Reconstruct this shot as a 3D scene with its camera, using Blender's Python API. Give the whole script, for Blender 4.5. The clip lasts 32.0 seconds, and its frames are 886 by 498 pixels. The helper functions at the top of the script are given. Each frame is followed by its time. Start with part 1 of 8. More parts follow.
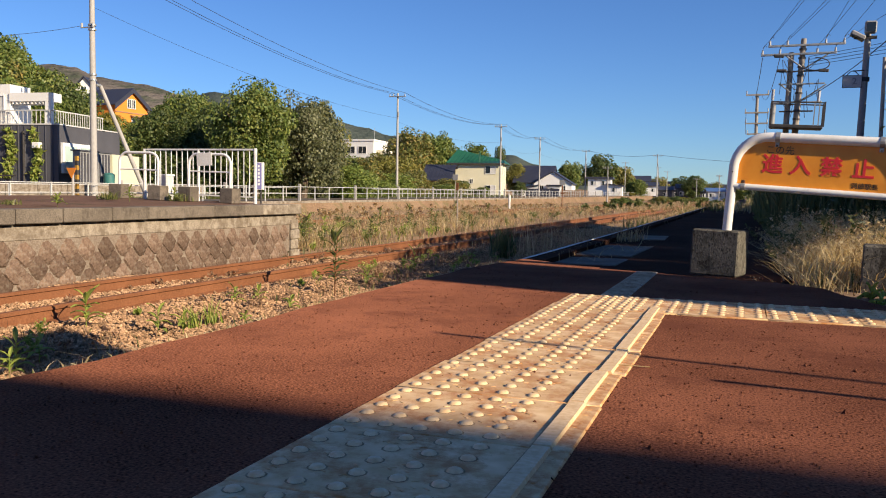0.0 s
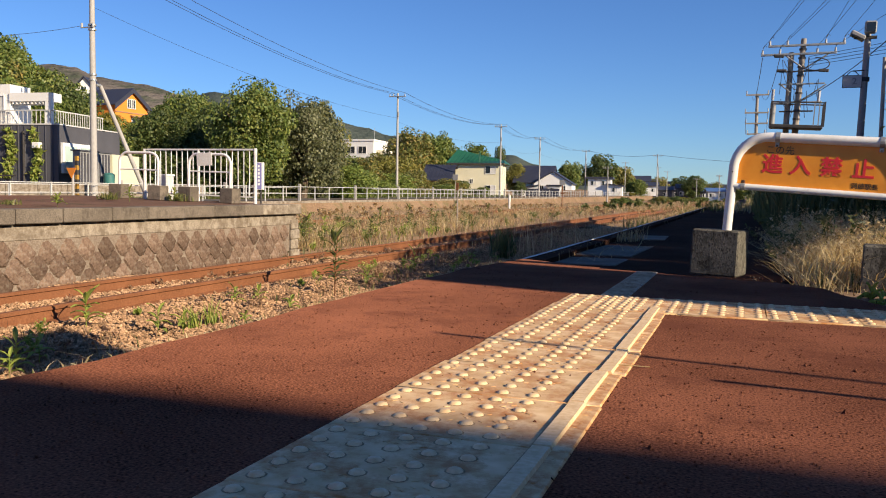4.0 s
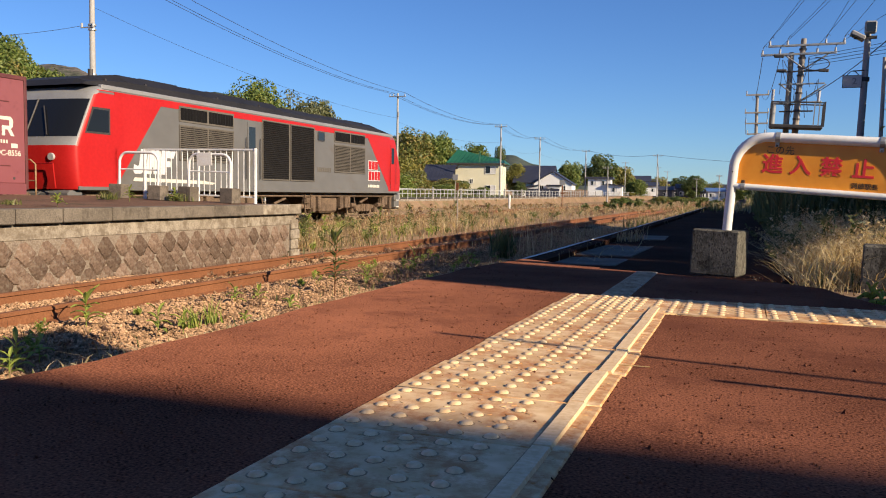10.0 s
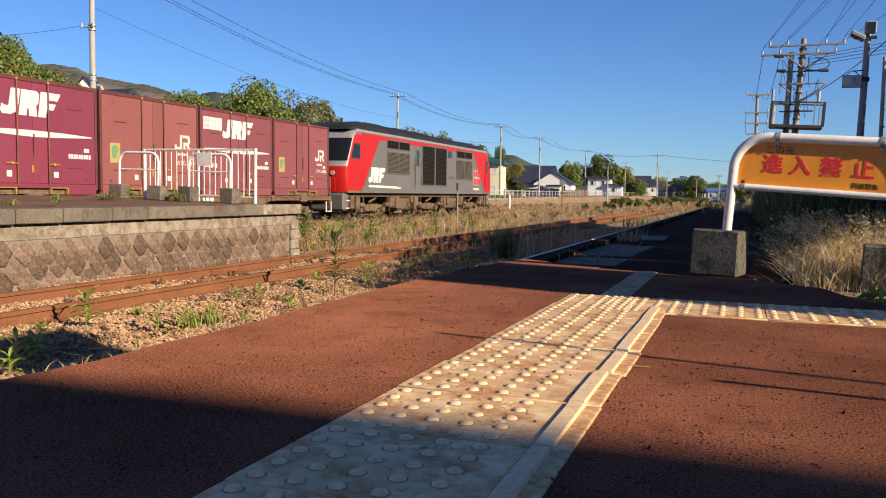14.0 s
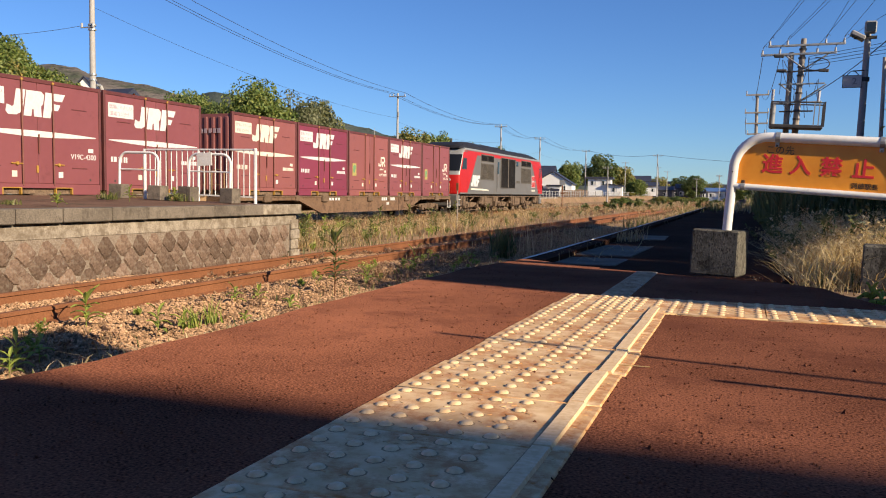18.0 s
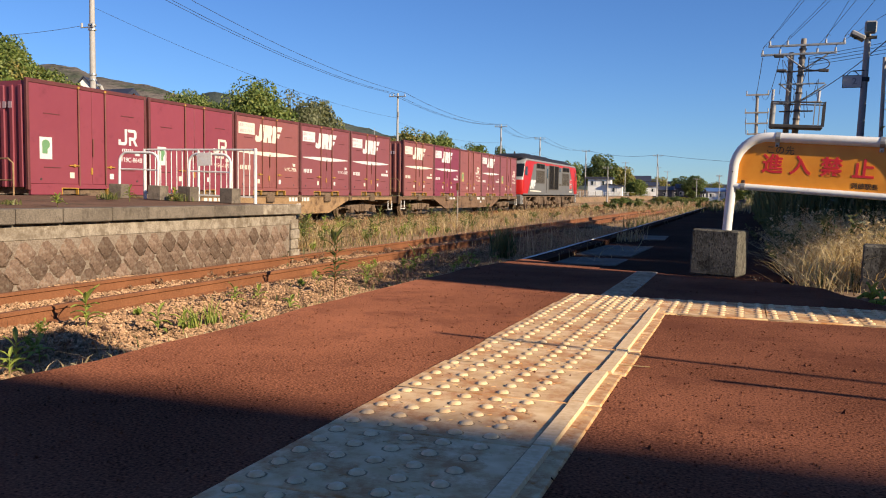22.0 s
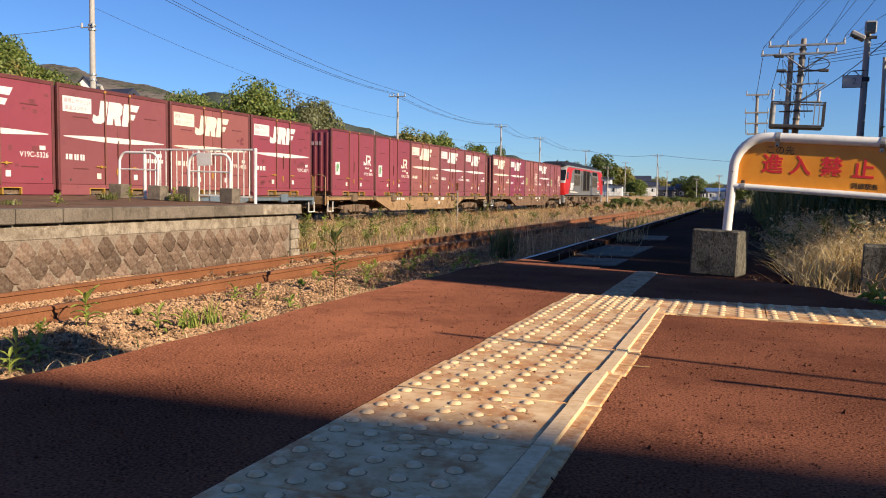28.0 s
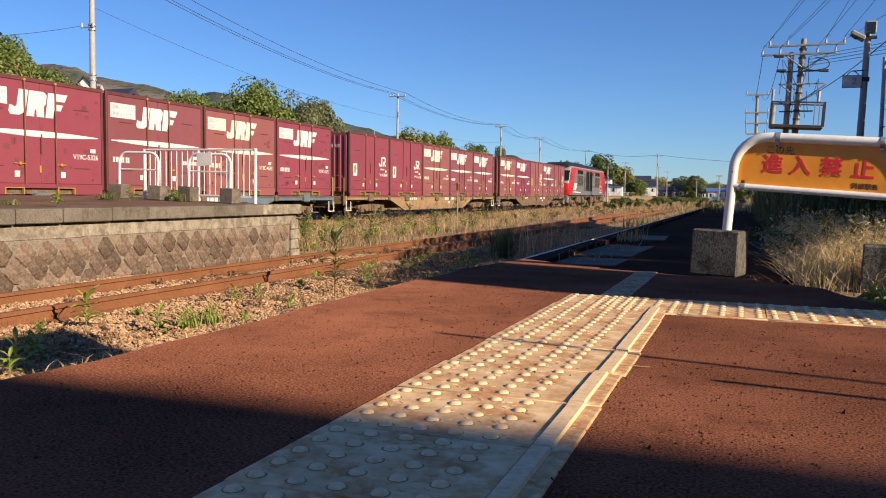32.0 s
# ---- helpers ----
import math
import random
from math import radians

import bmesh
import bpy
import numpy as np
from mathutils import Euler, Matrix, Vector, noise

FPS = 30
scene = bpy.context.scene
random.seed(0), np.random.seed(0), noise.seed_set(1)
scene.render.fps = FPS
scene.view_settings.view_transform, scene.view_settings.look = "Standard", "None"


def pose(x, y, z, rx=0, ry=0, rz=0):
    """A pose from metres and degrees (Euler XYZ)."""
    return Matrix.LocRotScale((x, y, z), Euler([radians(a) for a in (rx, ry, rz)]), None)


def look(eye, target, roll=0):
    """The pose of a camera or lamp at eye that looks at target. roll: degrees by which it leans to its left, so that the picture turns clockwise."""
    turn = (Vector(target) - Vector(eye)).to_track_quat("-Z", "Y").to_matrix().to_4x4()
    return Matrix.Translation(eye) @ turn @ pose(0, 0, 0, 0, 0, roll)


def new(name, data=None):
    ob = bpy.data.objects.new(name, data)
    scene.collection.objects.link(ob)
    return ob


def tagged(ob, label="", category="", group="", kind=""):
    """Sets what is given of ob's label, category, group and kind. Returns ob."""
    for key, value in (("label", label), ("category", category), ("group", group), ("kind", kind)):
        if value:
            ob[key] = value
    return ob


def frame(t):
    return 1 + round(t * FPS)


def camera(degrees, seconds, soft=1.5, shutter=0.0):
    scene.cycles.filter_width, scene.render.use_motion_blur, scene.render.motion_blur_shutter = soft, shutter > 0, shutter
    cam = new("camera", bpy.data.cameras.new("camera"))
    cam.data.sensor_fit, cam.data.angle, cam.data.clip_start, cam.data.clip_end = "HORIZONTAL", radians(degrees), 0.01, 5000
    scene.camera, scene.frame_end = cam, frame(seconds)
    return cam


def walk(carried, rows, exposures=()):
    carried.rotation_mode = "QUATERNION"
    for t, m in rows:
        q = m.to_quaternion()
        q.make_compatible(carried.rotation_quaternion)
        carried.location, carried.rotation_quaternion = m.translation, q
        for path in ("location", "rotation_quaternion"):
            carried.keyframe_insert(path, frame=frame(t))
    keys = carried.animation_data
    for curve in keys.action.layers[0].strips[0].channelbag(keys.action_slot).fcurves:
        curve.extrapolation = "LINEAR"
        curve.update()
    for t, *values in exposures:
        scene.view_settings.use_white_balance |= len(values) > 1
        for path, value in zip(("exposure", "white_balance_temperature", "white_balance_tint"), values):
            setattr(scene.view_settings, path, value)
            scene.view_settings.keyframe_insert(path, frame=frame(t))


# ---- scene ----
# camera: a phone standing low on the platform, still for the whole clip
EYE = Vector((0.0, 0.0, 0.3916))
YAW, DIP = 0.3499, 0.0628
AHEAD = Vector((-math.sin(YAW) * math.cos(DIP), math.cos(YAW) * math.cos(DIP), -math.sin(DIP)))
cam = camera(56.916, 32.0, soft=1.05)
STAND = look(EYE, EYE + AHEAD, 0.854)
walk(cam, [(0.0, STAND), (32.0, STAND)])

# ---- daylight: low clear afternoon sun from behind the added station building ----
SUN_AZ, SUN_EL = -17.0, 24.0          # degrees from +x towards +y, and above the horizon
world = bpy.data.worlds.new("sky")
scene.world = world
world.use_nodes = True
wn = world.node_tree.nodes
sky = wn.new("ShaderNodeTexSky")
sky.sky_type = "NISHITA"
sky.sun_disc = False
sky.sun_elevation = radians(SUN_EL)
sky.sun_rotation = radians(90 - SUN_AZ)
sky.air_density, sky.dust_density, sky.ozone_density = 1.0, 0.0, 3.0
wn["Background"].inputs["Strength"].default_value = 0.067
deep = wn.new("ShaderNodeHueSaturation")
deep.inputs["Saturation"].default_value = 1.05
world.node_tree.links.new(sky.outputs[0], deep.inputs["Color"])
tint = wn.new("ShaderNodeMixRGB")
tint.blend_type = "MULTIPLY"
tint.inputs["Fac"].default_value = 1.0
tint.inputs["Color2"].default_value = (0.57, 0.79, 1.17, 1)
world.node_tree.links.new(deep.outputs[0], tint.inputs["Color1"])
world.node_tree.links.new(tint.outputs[0], wn["Background"].inputs["Color"])
sun_data = bpy.data.lights.new("sun", "SUN")
sun_data.energy, sun_data.angle, sun_data.color = 5.0, radians(0.6), (1.0, 0.83, 0.60)
sun = new("sun", sun_data)
TO_SUN = Vector((math.cos(radians(SUN_AZ)) * math.cos(radians(SUN_EL)), math.sin(radians(SUN_AZ)) * math.cos(radians(SUN_EL)), math.sin(radians(SUN_EL))))
sun.matrix_basis = look(TO_SUN * 60, (0, 0, 0))
scene.view_settings.exposure = 0.75

# ---- materials ----
def links(mat):
    return mat.node_tree.nodes, mat.node_tree.links


def surf(name, a, b, rough=0.7, metal=0.0, stain=1.2, grain=45.0, bump=0.25, depth=0.004, spread=0.0, island=0.0, coat=0.0, stretch=(1, 1, 1), dirt=None, dirt_at=0.62, spec=0.5, pits=None, dull=0.0):
    """A painted, cast or grown surface: two colours mixed by broad stains and fine grain, with relief."""
    m = bpy.data.materials.new(name)
    m.use_nodes = True
    n, l = links(m)
    bsdf = n["Principled BSDF"]
    co = n.new("ShaderNodeTexCoord")
    mp = n.new("ShaderNodeMapping")
    mp.inputs["Scale"].default_value = stretch
    l.new(co.outputs["Object"], mp.inputs["Vector"])
    n1 = n.new("ShaderNodeTexNoise")
    n1.inputs["Scale"].default_value, n1.inputs["Detail"].default_value, n1.inputs["Roughness"].default_value = stain, 5, 0.6
    n2 = n.new("ShaderNodeTexNoise")
    n2.inputs["Scale"].default_value, n2.inputs["Detail"].default_value = grain, 3
    for k in (n1, n2):
        l.new(mp.outputs[0], k.inputs["Vector"])
    mix = n.new("ShaderNodeMath")
    mix.operation = "MULTIPLY_ADD"
    mix.inputs[1].default_value = 0.55
    l.new(n2.outputs["Fac"], mix.inputs[0])
    sc = n.new("ShaderNodeMath")
    sc.operation = "MULTIPLY"
    sc.inputs[1].default_value = 0.45
    l.new(n1.outputs["Fac"], sc.inputs[0])
    l.new(sc.outputs[0], mix.inputs[2])
    ramp = n.new("ShaderNodeValToRGB")
    ramp.color_ramp.elements[0].position, ramp.color_ramp.elements[0].color = 0.36, (*a, 1)
    ramp.color_ramp.elements[1].position, ramp.color_ramp.elements[1].color = 0.64, (*b, 1)
    l.new(mix.outputs[0], ramp.inputs[0])
    out = ramp.outputs[0]
    if dirt:
        n3 = n.new("ShaderNodeTexNoise")
        n3.inputs["Scale"].default_value, n3.inputs["Detail"].default_value, n3.inputs["Roughness"].default_value = stain * 2.3, 8, 0.72
        l.new(mp.outputs[0], n3.inputs["Vector"])
        r3 = n.new("ShaderNodeValToRGB")
        r3.color_ramp.elements[0].position, r3.color_ramp.elements[1].position = dirt_at - 0.07, dirt_at + 0.07
        l.new(n3.outputs["Fac"], r3.inputs[0])
        mx = n.new("ShaderNodeMixRGB")
        mx.inputs["Color2"].default_value = (*dirt, 1)
        l.new(r3.outputs[0], mx.inputs["Fac"])
        l.new(out, mx.inputs["Color1"])
        out = mx.outputs[0]
    if pits:
        vo = n.new("ShaderNodeTexVoronoi")
        vo.inputs["Scale"].default_value = pits[0]
        l.new(mp.outputs[0], vo.inputs["Vector"])
        pr = n.new("ShaderNodeValToRGB")
        pr.color_ramp.elements[0].position, pr.color_ramp.elements[1].position = pits[1], pits[1] + 0.08
        pr.color_ramp.elements[0].color, pr.color_ramp.elements[1].color = (1, 1, 1, 1), (0, 0, 0, 1)
        l.new(vo.outputs["Distance"], pr.inputs[0])
        gate = n.new("ShaderNodeMath")
        gate.operation = "MULTIPLY"
        l.new(pr.outputs[0], gate.inputs[0])
        l.new(n1.outputs["Fac"], gate.inputs[1])
        mp2 = n.new("ShaderNodeMixRGB")
        mp2.inputs["Color2"].default_value = (*pits[2], 1)
        l.new(gate.outputs[0], mp2.inputs["Fac"])
        l.new(out, mp2.inputs["Color1"])
        out = mp2.outputs[0]
    if spread or island:
        rnd = n.new("ShaderNodeObjectInfo").outputs["Random"] if spread else n.new("ShaderNodeNewGeometry").outputs["Random Per Island"]
        mr = n.new("ShaderNodeMapRange")
        w = spread or island
        mr.inputs["To Min"].default_value, mr.inputs["To Max"].default_value = 1 - w, 1 + w
        l.new(rnd, mr.inputs["Value"])
        hs = n.new("ShaderNodeHueSaturation")
        l.new(mr.outputs[0], hs.inputs["Value"])
        l.new(out, hs.inputs["Color"])
        out = hs.outputs[0]
    l.new(out, bsdf.inputs["Base Color"])
    bsdf.inputs["Roughness"].default_value, bsdf.inputs["Metallic"].default_value = rough, metal
    if rough < 0.6:
        rr = n.new("ShaderNodeMapRange")
        rr.inputs["To Min"].default_value, rr.inputs["To Max"].default_value = rough * 0.75, min(1, rough * 1.35)
        l.new(n1.outputs["Fac"], rr.inputs["Value"])
        l.new(rr.outputs[0], bsdf.inputs["Roughness"])
    bsdf.inputs["Coat Weight"].default_value = coat
    bsdf.inputs["Diffuse Roughness"].default_value = dull
    bsdf.inputs["Specular IOR Level"].default_value = spec
    if bump:
        bp = n.new("ShaderNodeBump")
        bp.inputs["Strength"].default_value, bp.inputs["Distance"].default_value = bump, depth
        l.new(n2.outputs["Fac"], bp.inputs["Height"])
        l.new(bp.outputs[0], bsdf.inputs["Normal"])
    return m


def leafy(name, a, b, c, through_light=0.35):
    """Leaves or blades: each one its own tint between three, a little light passing through."""
    m = bpy.data.materials.new(name)
    m.use_nodes = True
    n, l = links(m)
    bsdf = n["Principled BSDF"]
    g = n.new("ShaderNodeNewGeometry")
    ramp = n.new("ShaderNodeValToRGB")
    ramp.color_ramp.elements[0].color, ramp.color_ramp.elements[1].color = (*a, 1), (*c, 1)
    e = ramp.color_ramp.elements.new(0.55)
    e.color = (*b, 1)
    l.new(g.outputs["Random Per Island"], ramp.inputs[0])
    l.new(ramp.outputs[0], bsdf.inputs["Base Color"])
    bsdf.inputs["Roughness"].default_value = 0.55
    tr = n.new("ShaderNodeBsdfTranslucent")
    l.new(ramp.outputs[0], tr.inputs["Color"])
    mx = n.new("ShaderNodeMixShader")
    mx.inputs[0].default_value = through_light
    l.new(bsdf.outputs[0], mx.inputs[1])
    l.new(tr.outputs[0], mx.inputs[2])
    l.new(mx.outputs[0], n["Material Output"].inputs["Surface"])
    return m


def glassy(name, tint=(0.02, 0.025, 0.03), rough=0.05, spec=0.5):
    m = bpy.data.materials.new(name)
    m.use_nodes = True
    b = m.node_tree.nodes["Principled BSDF"]
    b.inputs["Base Color"].default_value = (*tint, 1)
    b.inputs["Roughness"].default_value = rough
    b.inputs["IOR"].default_value = 1.5
    b.inputs["Specular IOR Level"].default_value = spec
    return m


M = {}
M["asphalt"] = surf("red_asphalt", (0.0365, 0.0130, 0.0083), (0.3001, 0.1166, 0.0679), 0.95, stain=1.1, grain=190, bump=1.0, depth=0.0030, dirt=(0.115, 0.043, 0.027), dirt_at=0.59, spec=0.02, pits=(85, 0.17, (0.006, 0.002, 0.0015)), dull=1.0)
# near-black base: part of the shade on the old platform is in this colour
M["old_asphalt_shaded"] = surf("old_asphalt_shaded", (0.018, 0.009, 0.0065), (0.060, 0.028, 0.019), 0.95, stain=0.9, grain=110, bump=0.9, depth=0.005, spec=0.02, pits=(60, 0.15, (0.01, 0.006, 0.005)), dull=0.8)
M["tile"] = surf("tactile_rubber", (0.60, 0.37, 0.165), (0.83, 0.60, 0.345), 0.6, stain=3.6, grain=22, bump=0.10, depth=0.001, spread=0.05, dirt=(0.47, 0.205, 0.068), dirt_at=0.52, spec=0.2)
M["tile_dot"] = surf("worn_dot", (0.64, 0.43, 0.225), (0.82, 0.62, 0.38), 0.6, stain=20, grain=90, bump=0.08, depth=0.001, spec=0.2)
M["old_tile"] = surf("worn_old_tile", (0.30, 0.23, 0.15), (0.50, 0.40, 0.28), 0.55, stain=6, grain=40, bump=0.2, dirt=(0.20, 0.13, 0.08), dirt_at=0.57, spec=0.15)
# brown that paints shade and dirt round the dots and beside the bar
M["shade_grime"] = surf("brown_shade_grime", (0.30, 0.19, 0.10), (0.48, 0.34, 0.20), 0.9, stain=30, grain=120, bump=0.1, spec=0.03)
M["concrete"] = surf("concrete", (0.100, 0.083, 0.067), (0.205, 0.172, 0.139), 0.9, stain=2.2, grain=60, bump=0.5, depth=0.004, dirt=(0.09, 0.075, 0.06), dirt_at=0.6, spread=0.12, spec=0.1)
M["island_top"] = surf("island_gravel", (0.115, 0.066, 0.045), (0.235, 0.14, 0.098), 0.95, stain=0.8, grain=35, bump=0.6, depth=0.008, dirt=(0.10, 0.08, 0.05), dirt_at=0.6, spec=0.05)
M["pale_concrete"] = surf("pale_concrete", (0.215, 0.18, 0.14), (0.37, 0.32, 0.26), 0.9, stain=2.0, grain=50, bump=0.4, dirt=(0.165, 0.132, 0.10), dirt_at=0.52, spread=0.12, spec=0.05)
M["block"] = surf("weathered_block", (0.075, 0.069, 0.058), (0.175, 0.162, 0.135), 0.95, stain=5, grain=130, bump=0.8, depth=0.003, dirt=(0.045, 0.041, 0.034), dirt_at=0.54, spec=0.05, pits=(85, 0.27, (0.012, 0.010, 0.008)), stretch=(1, 1, 0.62))
M["stone"] = surf("wall_stone", (0.105, 0.068, 0.050), (0.200, 0.138, 0.102), 0.92, stain=7, grain=28, bump=1.0, depth=0.02, spread=0.32, dirt=(0.22, 0.185, 0.15), dirt_at=0.60, spec=0.1)
M["mortar"] = surf("mortar", (0.15, 0.112, 0.088), (0.29, 0.24, 0.19), 0.95, stain=4, grain=40, bump=0.8, depth=0.012, spec=0.1)
M["ballast"] = surf("ballast_stone", (0.22, 0.125, 0.072), (0.48, 0.31, 0.185), 0.92, stain=5, grain=90, bump=0.5, island=0.45, spec=0.1, dull=1.0)
M["soil"] = surf("soil", (0.17, 0.105, 0.064), (0.31, 0.21, 0.132), 0.95, stain=0.35, grain=9, bump=0.8, depth=0.03, dirt=(0.14, 0.12, 0.058), dirt_at=0.58, spec=0.03, dull=0.6)
M["rail"] = surf("rusty_rail", (0.14, 0.056, 0.026), (0.25, 0.105, 0.05), 0.75, metal=0.1, stain=2, grain=60, bump=0.35, depth=0.002, spec=0.2)
M["sleeper"] = surf("sleeper_wood", (0.06, 0.035, 0.022), (0.14, 0.085, 0.05), 0.9, stain=4, grain=50, bump=0.6, stretch=(0.3, 1, 1), spec=0.1)
M["white_pipe"] = surf("white_painted_pipe", (0.66, 0.645, 0.61), (0.78, 0.77, 0.75), 0.35, stain=4, grain=30, bump=0.05, dirt=(0.42, 0.30, 0.19), dirt_at=0.68)
M["old_white"] = surf("worn_white_paint", (0.60, 0.57, 0.52), (0.76, 0.74, 0.70), 0.55, stain=3, grain=40, bump=0.1, dirt=(0.36, 0.22, 0.12), dirt_at=0.69)
M["sign_orange"] = surf("orange_sheet", (0.78, 0.27, 0.015), (0.86, 0.34, 0.03), 0.38, stain=3, grain=12, bump=0.02)
M["red_letter"] = surf("red_letter", (0.62, 0.02, 0.03), (0.72, 0.035, 0.04), 0.45, bump=0)
M["black_letter"] = surf("black_letter", (0.02, 0.014, 0.01), (0.05, 0.03, 0.02), 0.5, bump=0)
M["steel"] = surf("galvanised_steel", (0.30, 0.30, 0.29), (0.45, 0.45, 0.43), 0.45, metal=0.6, stain=3, bump=0.1)
M["dark_steel"] = surf("dark_steel", (0.035, 0.033, 0.032), (0.09, 0.08, 0.075), 0.6, metal=0.4, stain=4, bump=0.15)
M["pole_conc"] = surf("pole_concrete", (0.30, 0.283, 0.262), (0.44, 0.418, 0.39), 0.85, stain=1.0, grain=30, bump=0.2, stretch=(1, 1, 0.2))
M["pole_wood"] = surf("weathered_pole", (0.22, 0.19, 0.16), (0.38, 0.335, 0.285), 0.9, stain=2, grain=30, bump=0.4, stretch=(1, 1, 0.12))
M["insulator"] = surf("porcelain", (0.34, 0.33, 0.32), (0.48, 0.47, 0.46), 0.25, bump=0)
M["wire"] = surf("cable", (0.02, 0.02, 0.022), (0.04, 0.04, 0.042), 0.6, bump=0)
M["bark"] = surf("bark", (0.07, 0.05, 0.035), (0.17, 0.13, 0.10), 0.95, stain=6, grain=40, bump=0.9, depth=0.02, stretch=(1, 1, 0.25), spec=0.1)
M["leaf_mid"] = leafy("leaf_mid", (0.072, 0.112, 0.022), (0.145, 0.195, 0.038), (0.28, 0.29, 0.07))
M["leaf_dark"] = leafy("leaf_dark", (0.045, 0.075, 0.017), (0.09, 0.125, 0.028), (0.165, 0.18, 0.05))
M["leaf_grey"] = leafy("leaf_grey", (0.075, 0.086, 0.034), (0.14, 0.15, 0.06), (0.26, 0.26, 0.14))
M["leaf_vine"] = leafy("leaf_vine", (0.11, 0.165, 0.03), (0.20, 0.26, 0.05), (0.34, 0.36, 0.09))
M["leaf_gold"] = leafy("leaf_gold", (0.13, 0.14, 0.024), (0.23, 0.215, 0.04), (0.34, 0.28, 0.06))
M["leaf_autumn"] = leafy("leaf_autumn", (0.105, 0.132, 0.030), (0.21, 0.215, 0.052), (0.38, 0.27, 0.08))
M["weed"] = leafy("weed_leaf", (0.17, 0.25, 0.03), (0.30, 0.36, 0.065), (0.45, 0.44, 0.13), 0.4)
M["rust_weed"] = leafy("rust_weed", (0.19, 0.100, 0.055), (0.33, 0.195, 0.110), (0.48, 0.33, 0.20), 0.4)
M["dry_grass"] = leafy("dry_grass", (0.30, 0.19, 0.088), (0.47, 0.325, 0.16), (0.64, 0.49, 0.28), 0.42)
M["straw"] = leafy("straw", (0.42, 0.29, 0.12), (0.62, 0.47, 0.23), (0.78, 0.65, 0.40), 0.5)
M["green_grass"] = leafy("green_grass", (0.05, 0.075, 0.015), (0.11, 0.13, 0.03), (0.20, 0.19, 0.06), 0.3)
M["reed"] = leafy("reed", (0.045, 0.068, 0.022), (0.10, 0.125, 0.04), (0.22, 0.21, 0.08), 0.35)
M["shrub"] = leafy("shrub_leaf", (0.09, 0.12, 0.03), (0.17, 0.18, 0.05), (0.28, 0.25, 0.09), 0.35)
M["hill"] = surf("wooded_hill", (0.050, 0.068, 0.062), (0.095, 0.108, 0.092), 0.95, stain=0.012, grain=0.16, bump=0.9, depth=4.0, spec=0.0)
M["brown_hill"] = surf("bare_hill", (0.115, 0.10, 0.088), (0.185, 0.16, 0.14), 0.95, stain=0.01, grain=0.1, bump=0.9, depth=5.0, dirt=(0.075, 0.085, 0.06), dirt_at=0.54, spec=0.0)

# loco, wagons and containers
M["red"] = surf("red_paint", (0.37, 0.010, 0.009), (0.44, 0.016, 0.014), 0.4, spec=0.3, stain=1.1, grain=14, bump=0.03, dirt=(0.38, 0.025, 0.02), dirt_at=0.70)
M["grey"] = surf("grey_paint", (0.112, 0.108, 0.104), (0.136, 0.132, 0.128), 0.45, stain=0.45, grain=2.2, bump=0.0, dirt=(0.118, 0.104, 0.090), dirt_at=0.60, stretch=(1, 0.7, 1), spec=0.35)
M["matt_black"] = surf("matt_black", (0.004, 0.004, 0.004), (0.010, 0.009, 0.009), 0.8, stain=3, bump=0.05, spec=0.12)
M["faint_ink"] = surf("faint_ink", (0.34, 0.24, 0.27), (0.44, 0.33, 0.36), 0.6, bump=0)
M["silver"] = surf("silver_paint", (0.20, 0.197, 0.193), (0.28, 0.276, 0.27), 0.4, metal=0.1, stain=1.5, bump=0.04)
M["roof_black"] = surf("sooty_roof", (0.009, 0.0085, 0.0085), (0.024, 0.022, 0.022), 0.6, stain=1.2, grain=25, bump=0.2, spec=0.3)
M["louvre"] = surf("louvre_paint", (0.085, 0.075, 0.064), (0.145, 0.128, 0.108), 0.7, stain=2, bump=0.1, spec=0.2)
M["under"] = surf("underframe_grime", (0.060, 0.042, 0.030), (0.215, 0.148, 0.10), 0.85, stain=3, grain=30, bump=0.4, spec=0.12, spread=0.12)
M["glass"] = glassy("window_glass", (0.010, 0.011, 0.013), 0.06, 0.28)
M["glass_blue"] = glassy("bluish_glass", (0.018, 0.024, 0.03), 0.12)
M["pale_glass"] = glassy("pale_green_glass", (0.42, 0.52, 0.48), 0.2)
M["white_mark"] = surf("white_marking", (0.52, 0.51, 0.50), (0.62, 0.61, 0.60), 0.5, stain=4, grain=18, bump=0, dirt=(0.50, 0.45, 0.41), dirt_at=0.68)
M["cream_mark"] = surf("cream_marking", (0.58, 0.53, 0.43), (0.66, 0.62, 0.53), 0.5, stain=4, grain=18, bump=0, dirt=(0.48, 0.40, 0.31), dirt_at=0.68)
M["yellow"] = surf("yellow_paint", (0.30, 0.165, 0.025), (0.43, 0.24, 0.035), 0.5, stain=5, bump=0.05, dirt=(0.30, 0.16, 0.05), dirt_at=0.62)
M["plate_tan"] = surf("olive_plate", (0.30, 0.25, 0.08), (0.40, 0.34, 0.12), 0.6, stain=5, bump=0)
M["green_mark"] = surf("green_marking", (0.10, 0.22, 0.10), (0.15, 0.29, 0.14), 0.5, bump=0)
M["ochre"] = surf("ochre_sill", (0.21, 0.13, 0.066), (0.34, 0.22, 0.12), 0.8, stain=1.6, grain=25, bump=0.2, dirt=(0.11, 0.065, 0.038), dirt_at=0.58, spec=0.2)
M["brown_sill"] = surf("brown_sill", (0.115, 0.068, 0.042), (0.20, 0.125, 0.078), 0.8, stain=1.6, grain=25, bump=0.2, dirt=(0.07, 0.042, 0.028), dirt_at=0.58, spec=0.2)
